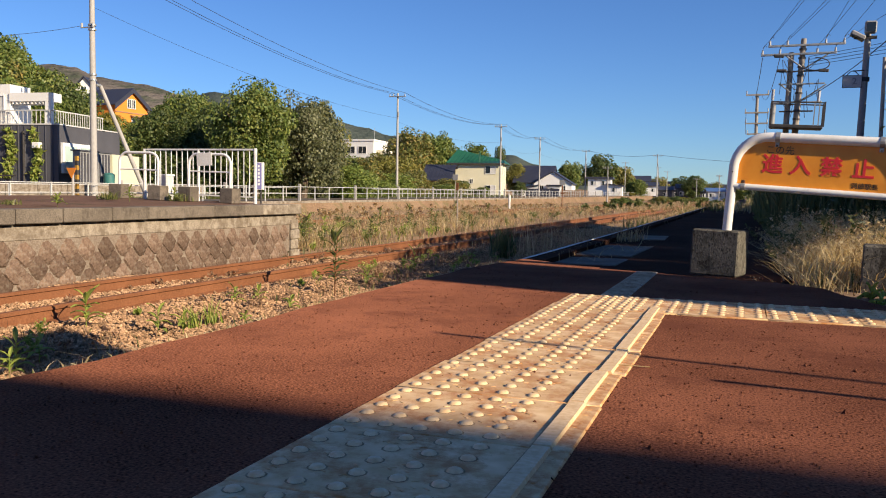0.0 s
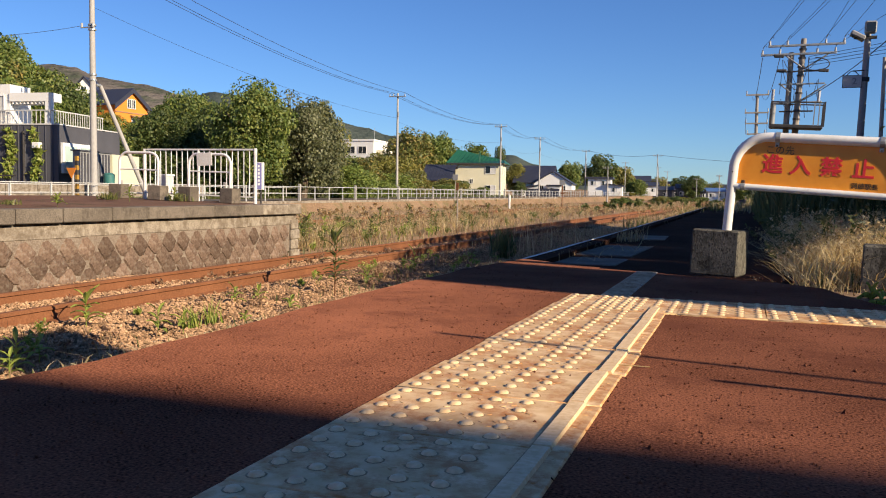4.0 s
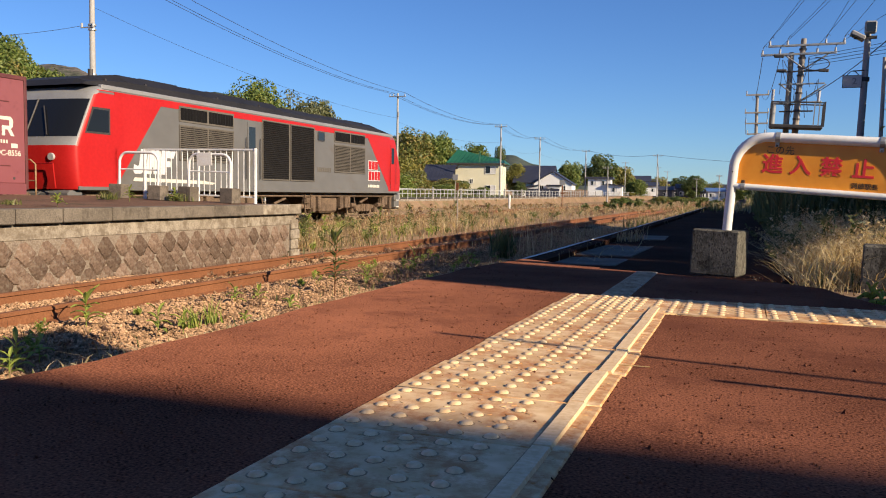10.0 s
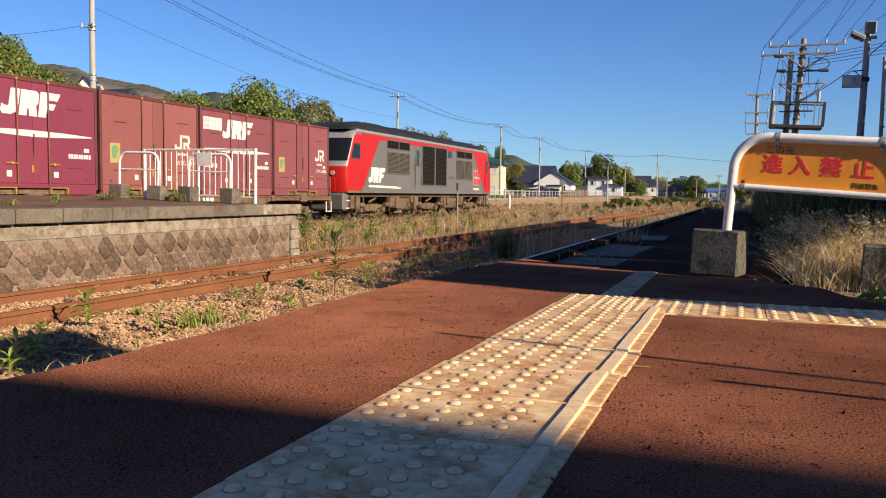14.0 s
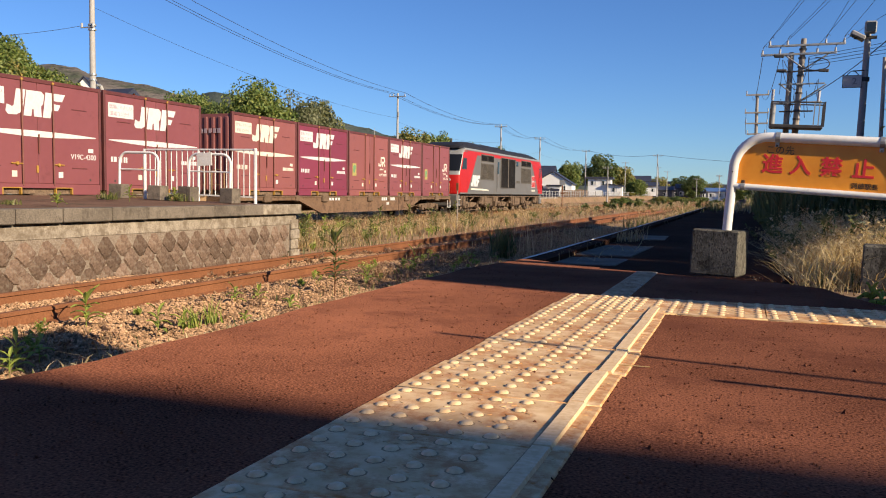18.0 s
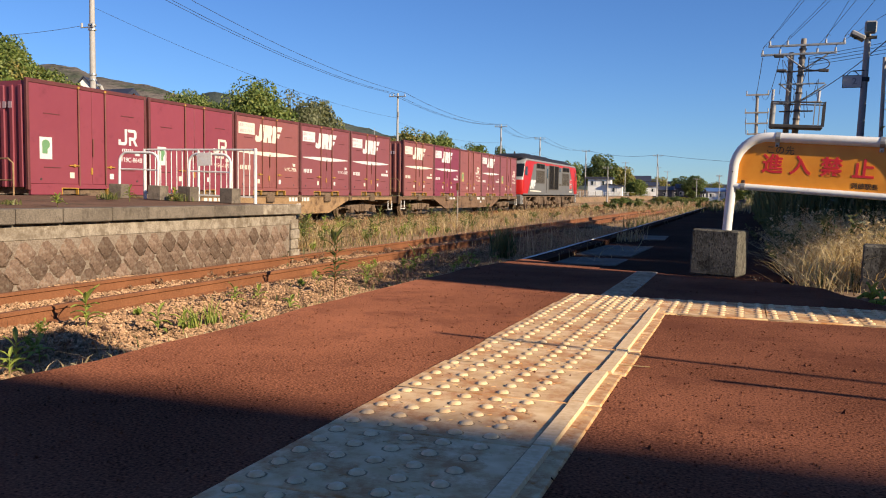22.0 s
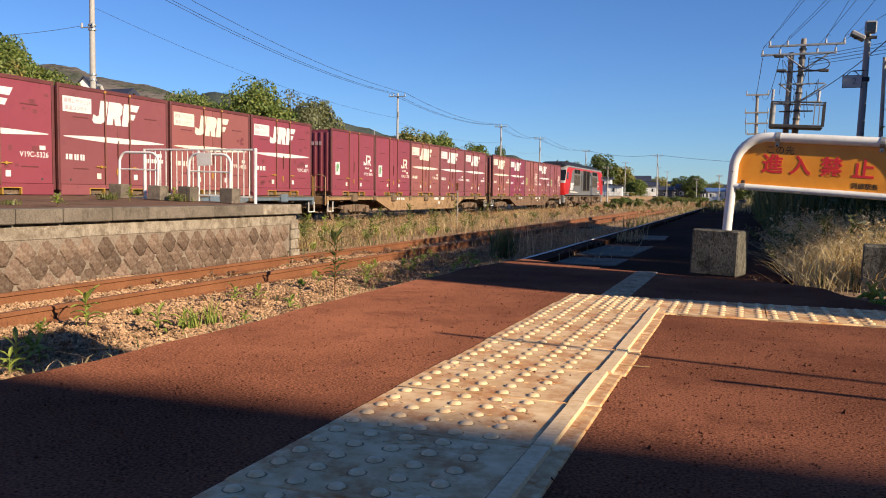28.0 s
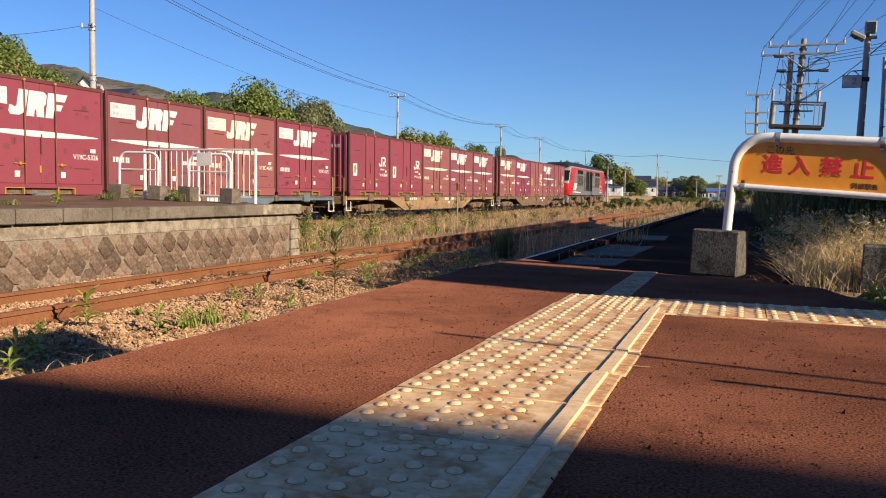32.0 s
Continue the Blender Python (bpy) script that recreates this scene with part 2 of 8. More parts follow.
M["blue_grey"] = surf("blue_grey_sill", (0.07, 0.10, 0.13), (0.13, 0.17, 0.21), 0.7, stain=1.6, grain=25, bump=0.2, dirt=(0.12, 0.085, 0.06), dirt_at=0.62)


def maroon(name, a, b):
    m = surf(name, tuple(0.62 * p + 0.38 * q for p, q in zip(a, b)), tuple(0.38 * p + 0.62 * q for p, q in zip(a, b)), 0.5, stain=0.8, grain=5, bump=0.04, spread=0.08, dirt=tuple(0.80 * k for k in a), dirt_at=0.66)
    # small rust scabs and chips where the paint has gone
    n, l = links(m)
    bsdf = n["Principled BSDF"]
    spots = n.new("ShaderNodeTexNoise")
    spots.inputs["Scale"].default_value, spots.inputs["Detail"].default_value, spots.inputs["Roughness"].default_value = 4.5, 9, 0.75
    co = n.new("ShaderNodeTexCoord")
    l.new(co.outputs["Object"], spots.inputs["Vector"])
    cut = n.new("ShaderNodeValToRGB")
    cut.color_ramp.elements[0].position, cut.color_ramp.elements[1].position = 0.665, 0.70
    l.new(spots.outputs["Fac"], cut.inputs[0])
    mx = n.new("ShaderNodeMixRGB")
    mx.inputs["Color2"].default_value = (0.085, 0.030, 0.022, 1)
    l.new(cut.outputs[0], mx.inputs["Fac"])
    l.new(bsdf.inputs["Base Color"].links[0].from_socket, mx.inputs["Color1"])
    l.new(mx.outputs[0], bsdf.inputs["Base Color"])
    return m


M["box_maroon"] = maroon("maroon_paint", (0.165, 0.045, 0.052), (0.23, 0.071, 0.077))
M["box_crimson"] = maroon("crimson_paint", (0.178, 0.031, 0.049), (0.24, 0.050, 0.068))
M["box_brown"] = maroon("faded_maroon_paint", (0.19, 0.060, 0.056), (0.255, 0.086, 0.079))
M["box_magenta"] = maroon("magenta_paint", (0.165, 0.026, 0.050), (0.215, 0.038, 0.068))
M["box_trim"] = surf("container_edge", (0.070, 0.018, 0.019), (0.135, 0.034, 0.032), 0.6, stain=3, bump=0.15)
M["patch"] = surf("patch_paint", (0.12, 0.028, 0.034), (0.175, 0.042, 0.048), 0.55, stain=3, bump=0.05)
M["rod"] = surf("lock_rod", (0.11, 0.032, 0.026), (0.19, 0.065, 0.04), 0.6, stain=4, bump=0.15)

# houses
M["wall_grey"] = surf("grey_siding", (0.055, 0.055, 0.065), (0.085, 0.085, 0.10), 0.7, stain=0.6, bump=0.1)
M["wall_white"] = surf("white_render", (0.66, 0.65, 0.62), (0.78, 0.77, 0.75), 0.8, stain=0.5, bump=0.1)
M["wall_cream"] = surf("cream_siding", (0.56, 0.52, 0.36), (0.68, 0.64, 0.47), 0.75, stain=0.4, bump=0.1)
M["wall_brown"] = surf("brown_siding", (0.24, 0.15, 0.09), (0.36, 0.23, 0.14), 0.8, stain=0.4, bump=0.1)
M["wall_orange"] = surf("orange_siding", (0.66, 0.20, 0.02), (0.78, 0.27, 0.035), 0.75, stain=0.4, bump=0.1)
M["roof_green"] = surf("green_sheet_roof", (0.008, 0.075, 0.042), (0.02, 0.115, 0.065), 0.45, stain=0.5, bump=0.05)
M["roof_dark"] = surf("dark_sheet_roof", (0.022, 0.025, 0.04), (0.045, 0.048, 0.07), 0.5, stain=0.5, bump=0.05)
M["roof_blue"] = surf("blue_sheet_roof", (0.06, 0.12, 0.28), (0.09, 0.17, 0.36), 0.5, stain=0.5, bump=0.05)
M["fence_metal"] = surf("fence_paint", (0.45, 0.45, 0.43), (0.62, 0.61, 0.58), 0.5, stain=2, bump=0.1)
M["road"] = surf("road_asphalt", (0.10, 0.085, 0.07), (0.16, 0.14, 0.115), 0.9, stain=0.3, grain=40, bump=0.4, spec=0.1)
M["curtain"] = surf("curtain", (0.45, 0.44, 0.42), (0.6, 0.59, 0.57), 0.9, bump=0.1)
M["lamp_grey"] = surf("lamp_housing", (0.20, 0.20, 0.20), (0.32, 0.32, 0.32), 0.5, bump=0.05)
M["teal"] = surf("teal_plastic", (0.03, 0.13, 0.12), (0.05, 0.18, 0.16), 0.5, bump=0.05)
M["purple_sign"] = surf("purple_sign", (0.16, 0.15, 0.33), (0.22, 0.21, 0.42), 0.5, bump=0.02)

# ---- building kit ----
class Geo:
    """Gathers vertices and faces for one mesh."""

    def __init__(self):
        self.v, self.f = [], []

    def add(self, verts, faces):
        k = len(self.v)
        self.v += [tuple(q) for q in verts]
        self.f += [tuple(i + k for i in q) for q in faces]
        return self

    def box(self, c, s, turn=0.0, bev=0.0, tilt=0.0):
        """A box with its centre, its size, a turn about z and chamfered edges."""
        x, y, z = (k / 2 for k in s)
        m = Euler((0, radians(tilt), radians(turn))).to_matrix()
        c = Vector(c)
        if bev <= 0:
            vs = [(i * x, j * y, k * z) for i in (-1, 1) for j in (-1, 1) for k in (-1, 1)]
            fs = [(0, 1, 3, 2), (4, 6, 7, 5), (0, 4, 5, 1), (2, 3, 7, 6), (0, 2, 6, 4), (1, 5, 7, 3)]
            return self.add([c + m @ Vector(q) for q in vs], fs)
        b, vs, num = bev, [], {}
        for i in (-1, 1):
            for j in (-1, 1):
                for k in (-1, 1):
                    for ax in range(3):
                        num[i, j, k, ax] = len(vs)
                        q = [i * x, j * y, k * z]
                        for o in range(3):
                            if o != ax:
                                q[o] -= (i, j, k)[o] * b
                        vs.append(q)
        fs = []
        for ax in range(3):
            o1, o2 = [o for o in range(3) if o != ax]
            for sgn in (-1, 1):
                ring = []
                for p, q in ((-1, -1), (1, -1), (1, 1), (-1, 1)):
                    key = [0, 0, 0]
                    key[ax], key[o1], key[o2] = sgn, p, q
                    ring.append(num[(*key, ax)])
                fs.append(ring)
        for ax in range(3):
            o1, o2 = [o for o in range(3) if o != ax]
            for p in (-1, 1):
                for q in (-1, 1):
                    ka, kb = [0, 0, 0], [0, 0, 0]
                    ka[ax], kb[ax] = -1, 1
                    ka[o1] = kb[o1] = p
                    ka[o2] = kb[o2] = q
                    fs.append((num[(*ka, o1)], num[(*kb, o1)], num[(*kb, o2)], num[(*ka, o2)]))
        for i in (-1, 1):
            for j in (-1, 1):
                for k in (-1, 1):
                    fs.append((num[i, j, k, 0], num[i, j, k, 1], num[i, j, k, 2]))
        return self.add([c + m @ Vector(q) for q in vs], fs)

    def tube(self, pts, r, n=8, r2=None, caps=True):
        """A round bar through points; r2 is the radius at its far end."""
        pts = [Vector(q) for q in pts]
        rings, last = [], None
        for i, q in enumerate(pts):
            d = (pts[min(i + 1, len(pts) - 1)] - pts[max(i - 1, 0)]).normalized()
            if last is None:
                a = d.orthogonal().normalized()
            else:
                a = (last - d * last.dot(d)).normalized()
            last = a
            b = d.cross(a)
            rad = r if r2 is None else r + (r2 - r) * i / (len(pts) - 1)
            rings.append([q + (a * math.cos(2 * math.pi * k / n) + b * math.sin(2 * math.pi * k / n)) * rad for k in range(n)])
        vs = [q for ring in rings for q in ring]
        fs = [(i * n + k, i * n + (k + 1) % n, (i + 1) * n + (k + 1) % n, (i + 1) * n + k) for i in range(len(pts) - 1) for k in range(n)]
        if caps:
            fs += [tuple(range(n))[::-1], tuple((len(pts) - 1) * n + k for k in range(n))]
        return self.add(vs, fs)

    def slab(self, poly, axis, lo, hi):
        """A flat outline pushed through along one axis: outline in the two other axes in order."""
        n = len(poly)

        def put(q, h):
            w = list(q)
            w.insert(axis, h)
            return w
        vs = [put(q, lo) for q in poly] + [put(q, hi) for q in poly]
        fs = [tuple(range(n))[::-1], tuple(range(n, 2 * n))] + [(i, (i + 1) % n, n + (i + 1) % n, n + i) for i in range(n)]
        return self.add(vs, fs)

    def mesh(self, name, mat, smooth=False):
        me = bpy.data.meshes.new(name)
        me.from_pydata(self.v, [], self.f)
        bm = bmesh.new()
        bm.from_mesh(me)
        bmesh.ops.recalc_face_normals(bm, faces=bm.faces)
        bm.to_mesh(me)
        bm.free()
        if smooth:
            me.polygons.foreach_set("use_smooth", [True] * len(me.polygons))
            me.set_sharp_from_angle(angle=radians(40))
        if mat:
            me.materials.append(mat)
        return me


def part(name, geo, mat, parent=None, label="", smooth=False):
    """Links one mesh object under a thing or under a part."""
    ob = new(name, geo.mesh(name, mat, smooth) if isinstance(geo, Geo) else geo)
    if parent:
        ob.parent = parent
    if label:
        ob["label"] = label
    return ob


def thing(name, label, category, at=None, group="", kind=""):
    ob = new(name)
    ob.empty_display_size = 0.2
    if at is not None:
        ob.matrix_basis = at
    return tagged(ob, label, category, group, kind)


def solo(name, geo, mat, label, category, group="", kind="", smooth=False):
    return tagged(part(name, geo, mat, None, "", smooth), label, category, group, kind)


def B(c, s, turn=0.0, bev=0.0, tilt=0.0):
    return Geo().box(c, s, turn, bev, tilt)


def T(pts, r, n=8, r2=None):
    return Geo().tube(pts, r, n, r2)


def raw(name, verts, faces, mat):
    """A big mesh straight from arrays."""
    me = bpy.data.meshes.new(name)
    me.from_pydata(verts, [], faces)
    me.materials.append(mat)
    return me


GRADE = 0.006                     # the whole railway climbs gently along +y


def ease(a, b, x):
    k = min(1.0, max(0.0, (x - a) / (b - a)))
    return k * k * (3 - 2 * k)


def ground_z(x, y):
    yy = min(max(y, -40), 260)
    bed = -0.93 + GRADE * yy
    road = -0.35 + 0.0085 * yy
    z = bed + (road - bed) * ease(-25.4, -26.2, x) if x < 0 else bed
    if x > 0.1:
        z = bed + 0.86 * ease(0.1, 0.3, x)
    if x > 1.0:
        z += 0.10 * ease(1.0, 1.8, x) * ease(4.4, 5.4, y) * ease(12.5, 10.5, y)
    z += 0.06 * ease(1.7, 1.25, abs(x + 6.62))
    hill = max(0.0, -x - 44) * 0.30 * ease(125, 70, y) + max(0.0, -x - 60) * 0.08
    lump = 0.05 * noise.noise((x * 0.5, y * 0.5, 0)) if -25 < x < -1 or x > 1 else 0.0
    return z + min(hill, 40) + lump


# ---- ground: one sheet to the horizon ----
def build_ground():
    xs = sorted({*np.arange(-30, 6.01, 0.5).round(2), 0.1, 0.2, 0.3, *np.arange(-120, -30, 4.0), *np.arange(6, 60, 4.0), *np.arange(-3000, -120, 160.0), *np.arange(60, 3001, 140.0)})
    ys = sorted({*np.arange(-6, 60, 0.7).round(2), *np.arange(60, 300, 5.0), *np.arange(-300, -6, 20.0), *np.arange(300, 3600, 150.0)})
    vs = [(x, y, ground_z(x, y)) for y in ys for x in xs]
    n = len(xs)
    fs = [(j * n + i, j * n + i + 1, (j + 1) * n + i + 1, (j + 1) * n + i) for j in range(len(ys) - 1) for i in range(n - 1)]
    me = raw("ground", vs, fs, M["soil"])
    me.polygons.foreach_set("use_smooth", [True] * len(me.polygons))
    tagged(new("ground", me), "brown trackside soil with sparse weeds", "ground", kind="structure")


build_ground()


def strip(xa, xb, ya, yb, dz, steps=40):
    """A ribbon that lies on the ground between two lines along the railway."""
    g = Geo()
    vs, fs = [], []
    for i in range(steps + 1):
        y = ya + (yb - ya) * i / steps
        for x in (xa, xb):
            vs.append((x, y, ground_z(x, y) + dz))
    fs = [(2 * i, 2 * i + 1, 2 * i + 3, 2 * i + 2) for i in range(steps)]
    return g.add(vs, fs)


solo("road", strip(-33.2, -27.4, 10, 300, 0.03, 60), M["road"], "grey asphalt road behind the railway fence", "road", kind="structure")

# ---- hills ----
def ridge(name, crest, depth, mat, label, seed):
    """A mountain: crest points (x, y, z), falling off towards and away from the railway."""
    rnd = random.Random(seed)
    vs, fs, rows, n = [], [], 9, 0
    pts = []
    for (x0, y0, z0), (x1, y1, z1) in zip(crest, crest[1:]):
        for k in range(8):
            t = k / 8
            pts.append((x0 + (x1 - x0) * t, y0 + (y1 - y0) * t, z0 + (z1 - z0) * (t * t * (3 - 2 * t)) + rnd.uniform(-0.5, 0.5)))
    pts.append(crest[-1])
    n = len(pts)
    for j in range(rows):
        w = j / (rows - 1) * 2 - 1
        for (x, y, z) in pts:
            d = math.hypot(x, y)
            ux, uy = x / d, y / d
            h = z * (1 - abs(w) ** 1.3) + (noise.noise((x * 0.02, y * 0.02, j * 1.7)) * 7 if 0 < j < rows - 1 and j != rows // 2 else 0) - 3 * abs(w)
            vs.append((x + ux * depth * w, y + uy * depth * w, h))
    fs = [(j * n + i, j * n + i + 1, (j + 1) * n + i + 1, (j + 1) * n + i) for j in range(rows - 1) for i in range(n - 1)]
    me = raw(name, vs, fs, mat)
    me.polygons.foreach_set("use_smooth", [True] * len(me.polygons))
    tagged(new(name, me), label, "hill", kind="structure")


ridge("backdrop_hill", [(-1150, 520, 60), (-900, 620, 110), (-760, 690, 132), (-720, 706, 141), (-697, 715, 138), (-672, 723, 127), (-626, 739, 120), (-579, 756, 108), (-545, 768, 92), (-480, 800, 40)], 330, M["brown_hill"], "bare brown volcanic hill", 1)
ridge("backdrop_hill", [(-900, 960, 60), (-800, 1000, 132), (-733, 1022, 150), (-710, 1030, 147), (-640, 1060, 120), (-560, 1090, 90), (-430, 1130, 30)], 380, M["hill"], "wooded hill beyond the town", 2)
ridge("backdrop_hill", [(-640, 820, 88), (-560, 860, 112), (-494, 893, 101), (-440, 911, 85), (-408, 923, 75), (-350, 940, 60), (-300, 960, 48), (-220, 990, 20)], 300, M["hill"], "green wooded mountain flank", 3)
ridge("backdrop_hill", [(-560, 1400, 30), (-470, 1435, 70), (-402, 1459, 80), (-357, 1474, 63), (-318, 1487, 50), (-240, 1520, 40), (-120, 1560, 34), (60, 1600, 30), (300, 1650, 34), (560, 1700, 20)], 360, M["hill"], "low blue-green hill on the horizon", 4)

# ---- railway ----
PSI = 0.0064
NEAR_TRACK, FAR_TRACK = -6.62, -15.715      # centre lines at y = 0
RAIL_NEAR, RAIL_FAR = -0.70, -0.755         # rail tops at y = 0


def rail_section(x, z, g, ya, yb, bend=0.0):
    """A flat-bottomed rail along y; its top at z."""
    prof = [(-0.064, -0.153), (0.064, -0.153), (0.064, -0.142), (0.012, -0.125), (0.010, -0.045), (0.0325, -0.036), (0.0325, -0.006), (0.026, 0.0), (-0.026, 0.0), (-0.0325, -0.006), (-0.0325, -0.036), (-0.010, -0.045), (-0.012, -0.125), (-0.064, -0.142)]
    n, steps = len(prof), 30
    vs, fs = [], []
    for i in range(steps + 1):
        y = ya + (yb - ya) * i / steps
        off = x + PSI * y - bend * max(0.0, y - 30) ** 2
        vs += [(off + a, y, z + GRADE * min(y, 260) + b) for a, b in prof]
    fs = [(i * n + k, i * n + (k + 1) % n, (i + 1) * n + (k + 1) % n, (i + 1) * n + k) for i in range(steps) for k in range(n)]
    fs += [tuple(range(n)), tuple(steps * n + k for k in range(n))]
    g.add(vs, fs)


def build_track(cx, z, label, ya, yb, bend, weeds):
    track = thing("railway_track", label, "track", kind="structure")
    for side in (-0.566, 0.566):
        # each rail is laid in lengths with small gaps at the joints
        y = ya
        while y < yb:
            g = Geo()
            e = min(y + 25.0, yb)
            rail_section(cx + side, z, g, y, e - 0.012, bend)
            part("rail", g, M["rail"], track, smooth=False)
            y = e
    y, k = ya, 0
    rnd = random.Random(7 + int(cx))
    sl = B((0, 0, 0), (2.1, 0.22, 0.14), bev=0.012).mesh("sleeper", M["sleeper"])
    while y < min(yb, 120):
        s = new("sleeper", sl)
        s.parent = track
        s.matrix_basis = pose(cx + PSI * y - bend * max(0.0, y - 30) ** 2 + rnd.uniform(-0.03, 0.03), y, z - 0.225 + GRADE * y, 0, 0, rnd.uniform(-1.2, 1.2))
        y += 0.64
    return track


build_track(NEAR_TRACK, RAIL_NEAR, "rusty railway track on weedy ballast", -12, 240, 0.0, 1)
build_track(FAR_TRACK, RAIL_FAR, "main line railway track behind the island platform", -60, 260, 0.0, 0)

# ---- ballast ----
def stones(name, n, area, size, mat, label, seed, dens=None):
    """Broken stone, each piece a squashed, turned octahedron."""
    rng = np.random.default_rng(seed)
    xa, xb, ya, yb = area
    x = rng.uniform(xa, xb, n)
    y = ya + (yb - ya) * rng.random(n) ** 1.7
    base = np.array([(1, 0, 0), (-1, 0, 0), (0, 1, 0), (0, -1, 0), (0, 0, 1), (0, 0, -1)], float)
    tri = np.array([(0, 2, 4), (2, 1, 4), (1, 3, 4), (3, 0, 4), (2, 0, 5), (1, 2, 5), (3, 1, 5), (0, 3, 5)])
    vs = np.repeat(base[None], n, 0) * rng.uniform(0.55, 1.25, (n, 6, 1)) * rng.uniform(0.6, 1.35, (n, 1, 3))
    a, b = rng.uniform(0, 6.28, n), rng.uniform(-0.8, 0.8, n)
    ca, sa, cb, sb = np.cos(a), np.sin(a), np.cos(b), np.sin(b)
    X, Y, Z = vs[..., 0].copy(), vs[..., 1].copy(), vs[..., 2].copy()
    Y, Z = Y * cb[:, None] - Z * sb[:, None], Y * sb[:, None] + Z * cb[:, None]
    X, Y = X * ca[:, None] - Y * sa[:, None], X * sa[:, None] + Y * ca[:, None]
    sz = rng.uniform(size * 0.6, size * 1.3, n)[:, None]
    z = np.array([ground_z(p, q) for p, q in zip(x, y)])
    out = np.stack([X * sz + x[:, None], Y * sz + y[:, None], Z * sz * 0.7 + z[:, None] + rng.uniform(-0.3, 1.1, n)[:, None] * size], -1).reshape(-1, 3)
    faces = (tri[None] + 6 * np.arange(n)[:, None, None]).reshape(-1, 3)
    tagged(new(name, raw(name, out.tolist(), faces.tolist(), mat)), label, "ballast", kind="stuff")


stones("ballast", 125000, (-8.45, -4.15, 3.4, 30), 0.0245, M["ballast"], "loose brown crushed-stone ballast", 3)
stones("ballast", 7000, (-18.5, -13.0, 14, 60), 0.045, M["ballast"], "brown ballast along the main line", 4)

# ---- platform under the camera ----
def graded(x0, x1, y0, y1, z, h):
    """A long block whose top climbs with the railway; z is its top at y0."""
    e = GRADE * (y1 - y0)
    vs = [(x, y, q + (e if y == y1 else 0.0)) for x in (x0, x1) for y in (y0, y1) for q in (z - h, z)]
    return Geo().add(vs, [(0, 1, 3, 2), (4, 6, 7, 5), (0, 4, 5, 1), (2, 3, 7, 6), (0, 2, 6, 4), (1, 5, 7, 3)])


def build_platform():
    pl = thing("platform", "red-brown asphalt station platform", "platform", kind="structure")
    # new surfacing, up to a slightly skewed end
    g = Geo()
    rnd = random.Random(5)
    edge = [(-1.42 + rnd.uniform(-0.025, 0.02), -8 + 0.25 * i) for i in range(1, 51)]
    edge = [(x, y) for x, y in edge if y < 4.45]
    top = [(3.5, -8), (3.5, 3.36)] + [(0.62, 3.38), (0.50, 3.60), (0.42, 3.86), (0.36, 4.12), (0.16, 4.31), (-0.22, 4.45), (-0.63, 4.66), (-1.0, 4.93), (-1.33, 5.2)] + edge[::-1] + [(-1.42, -8)]
    g.slab(top, 2, -0.06, 0.0)
    part("surfacing", g, M["asphalt"], pl, "red-brown coarse asphalt")
    # older, lower part that runs on
    g = Geo()
    n = 40
    vs = []
    for i in range(n + 1):
        y = 4.2 + 32 * i / n
        z = -0.05 + GRADE * (y - 4.2)
        vs += [(-1.24, y, z), (0.34, y, z), (0.34, y, z - 0.8), (-1.24, y, z - 0.8)]
    fs = [(4 * i + k, 4 * i + (k + 1) % 4, 4 * i + 4 + (k + 1) % 4, 4 * i + 4 + k) for i in range(n) for k in range(4)]
    g.add(vs, fs + [(0, 1, 2, 3), (4 * n, 4 * n + 1, 4 * n + 2, 4 * n + 3)])
    # deep shade over the old part is helped by the near-black colour
    part("old_surfacing", g, M["old_asphalt_shaded"], pl, "old worn asphalt, coloured near-black for shade")
    part("core", B((0.95, -1.9, -0.5), (4.4, 12.15, 0.87)), M["concrete"], pl)
    # white-edged coping stones along the old part
    for i in range(25):
        y = 5.25 + i * 1.2
        z = -0.012 + GRADE * (y - 4.2)
        # coping takes the same colour, darkened to stand in for shade
        cs = part("coping_stone", graded(-1.36, -1.20, y, y + 1.18, z, 0.14), M["old_asphalt_shaded"], pl)
        part("edge_line", graded(-1.355, -1.334, y, y + 1.185, z + 0.004, 0.008), M["old_white"], cs, "narrow white edge line")
    # flat concrete slabs let into the worn surface
    for k, (x, y, w, d) in enumerate([(-0.98, 5.75, 0.42, 0.62), (-0.98, 7.0, 0.44, 1.4), (-1.0, 9.3, 0.46, 1.0)]):
        part("slab", B((x, y, -0.052 + GRADE * (y - 4.2)), (w, d, 0.016), turn=rnd.uniform(-3, 3), bev=0.006), M["concrete"], pl)
    # narrow grey strip of old tiles leading away from the corner
    for i in range(4):
        part("tile_strip", B((-0.475, 3.50 + i * 0.30, 0.002), (0.115, 0.295, 0.006), turn=rnd.uniform(-0.6, 0.6), bev=0.002), M["old_tile"], pl)
        for q in range(9):
            part("rib", B((-0.475, 3.375 + i * 0.30 + q * 0.031, 0.0062), (0.10, 0.010, 0.004)), M["old_tile"], pl)


build_platform()


def dome(g, x, y, z, r=0.0128, h=0.005, n=10):
    vs = []
    for rr, hh in ((1.0, 0.0), (0.8, 0.72), (0.55, 1.0)):
        vs += [(x + r * rr * math.cos(2 * math.pi * k / n), y + r * rr * math.sin(2 * math.pi * k / n), z + h * hh) for k in range(n)]
    fs = [(j * n + k, j * n + (k + 1) % n, (j + 1) * n + (k + 1) % n, (j + 1) * n + k) for j in range(2) for k in range(n)]
    fs.append(tuple(2 * n + k for k in range(n)))
    g.add(vs, fs)


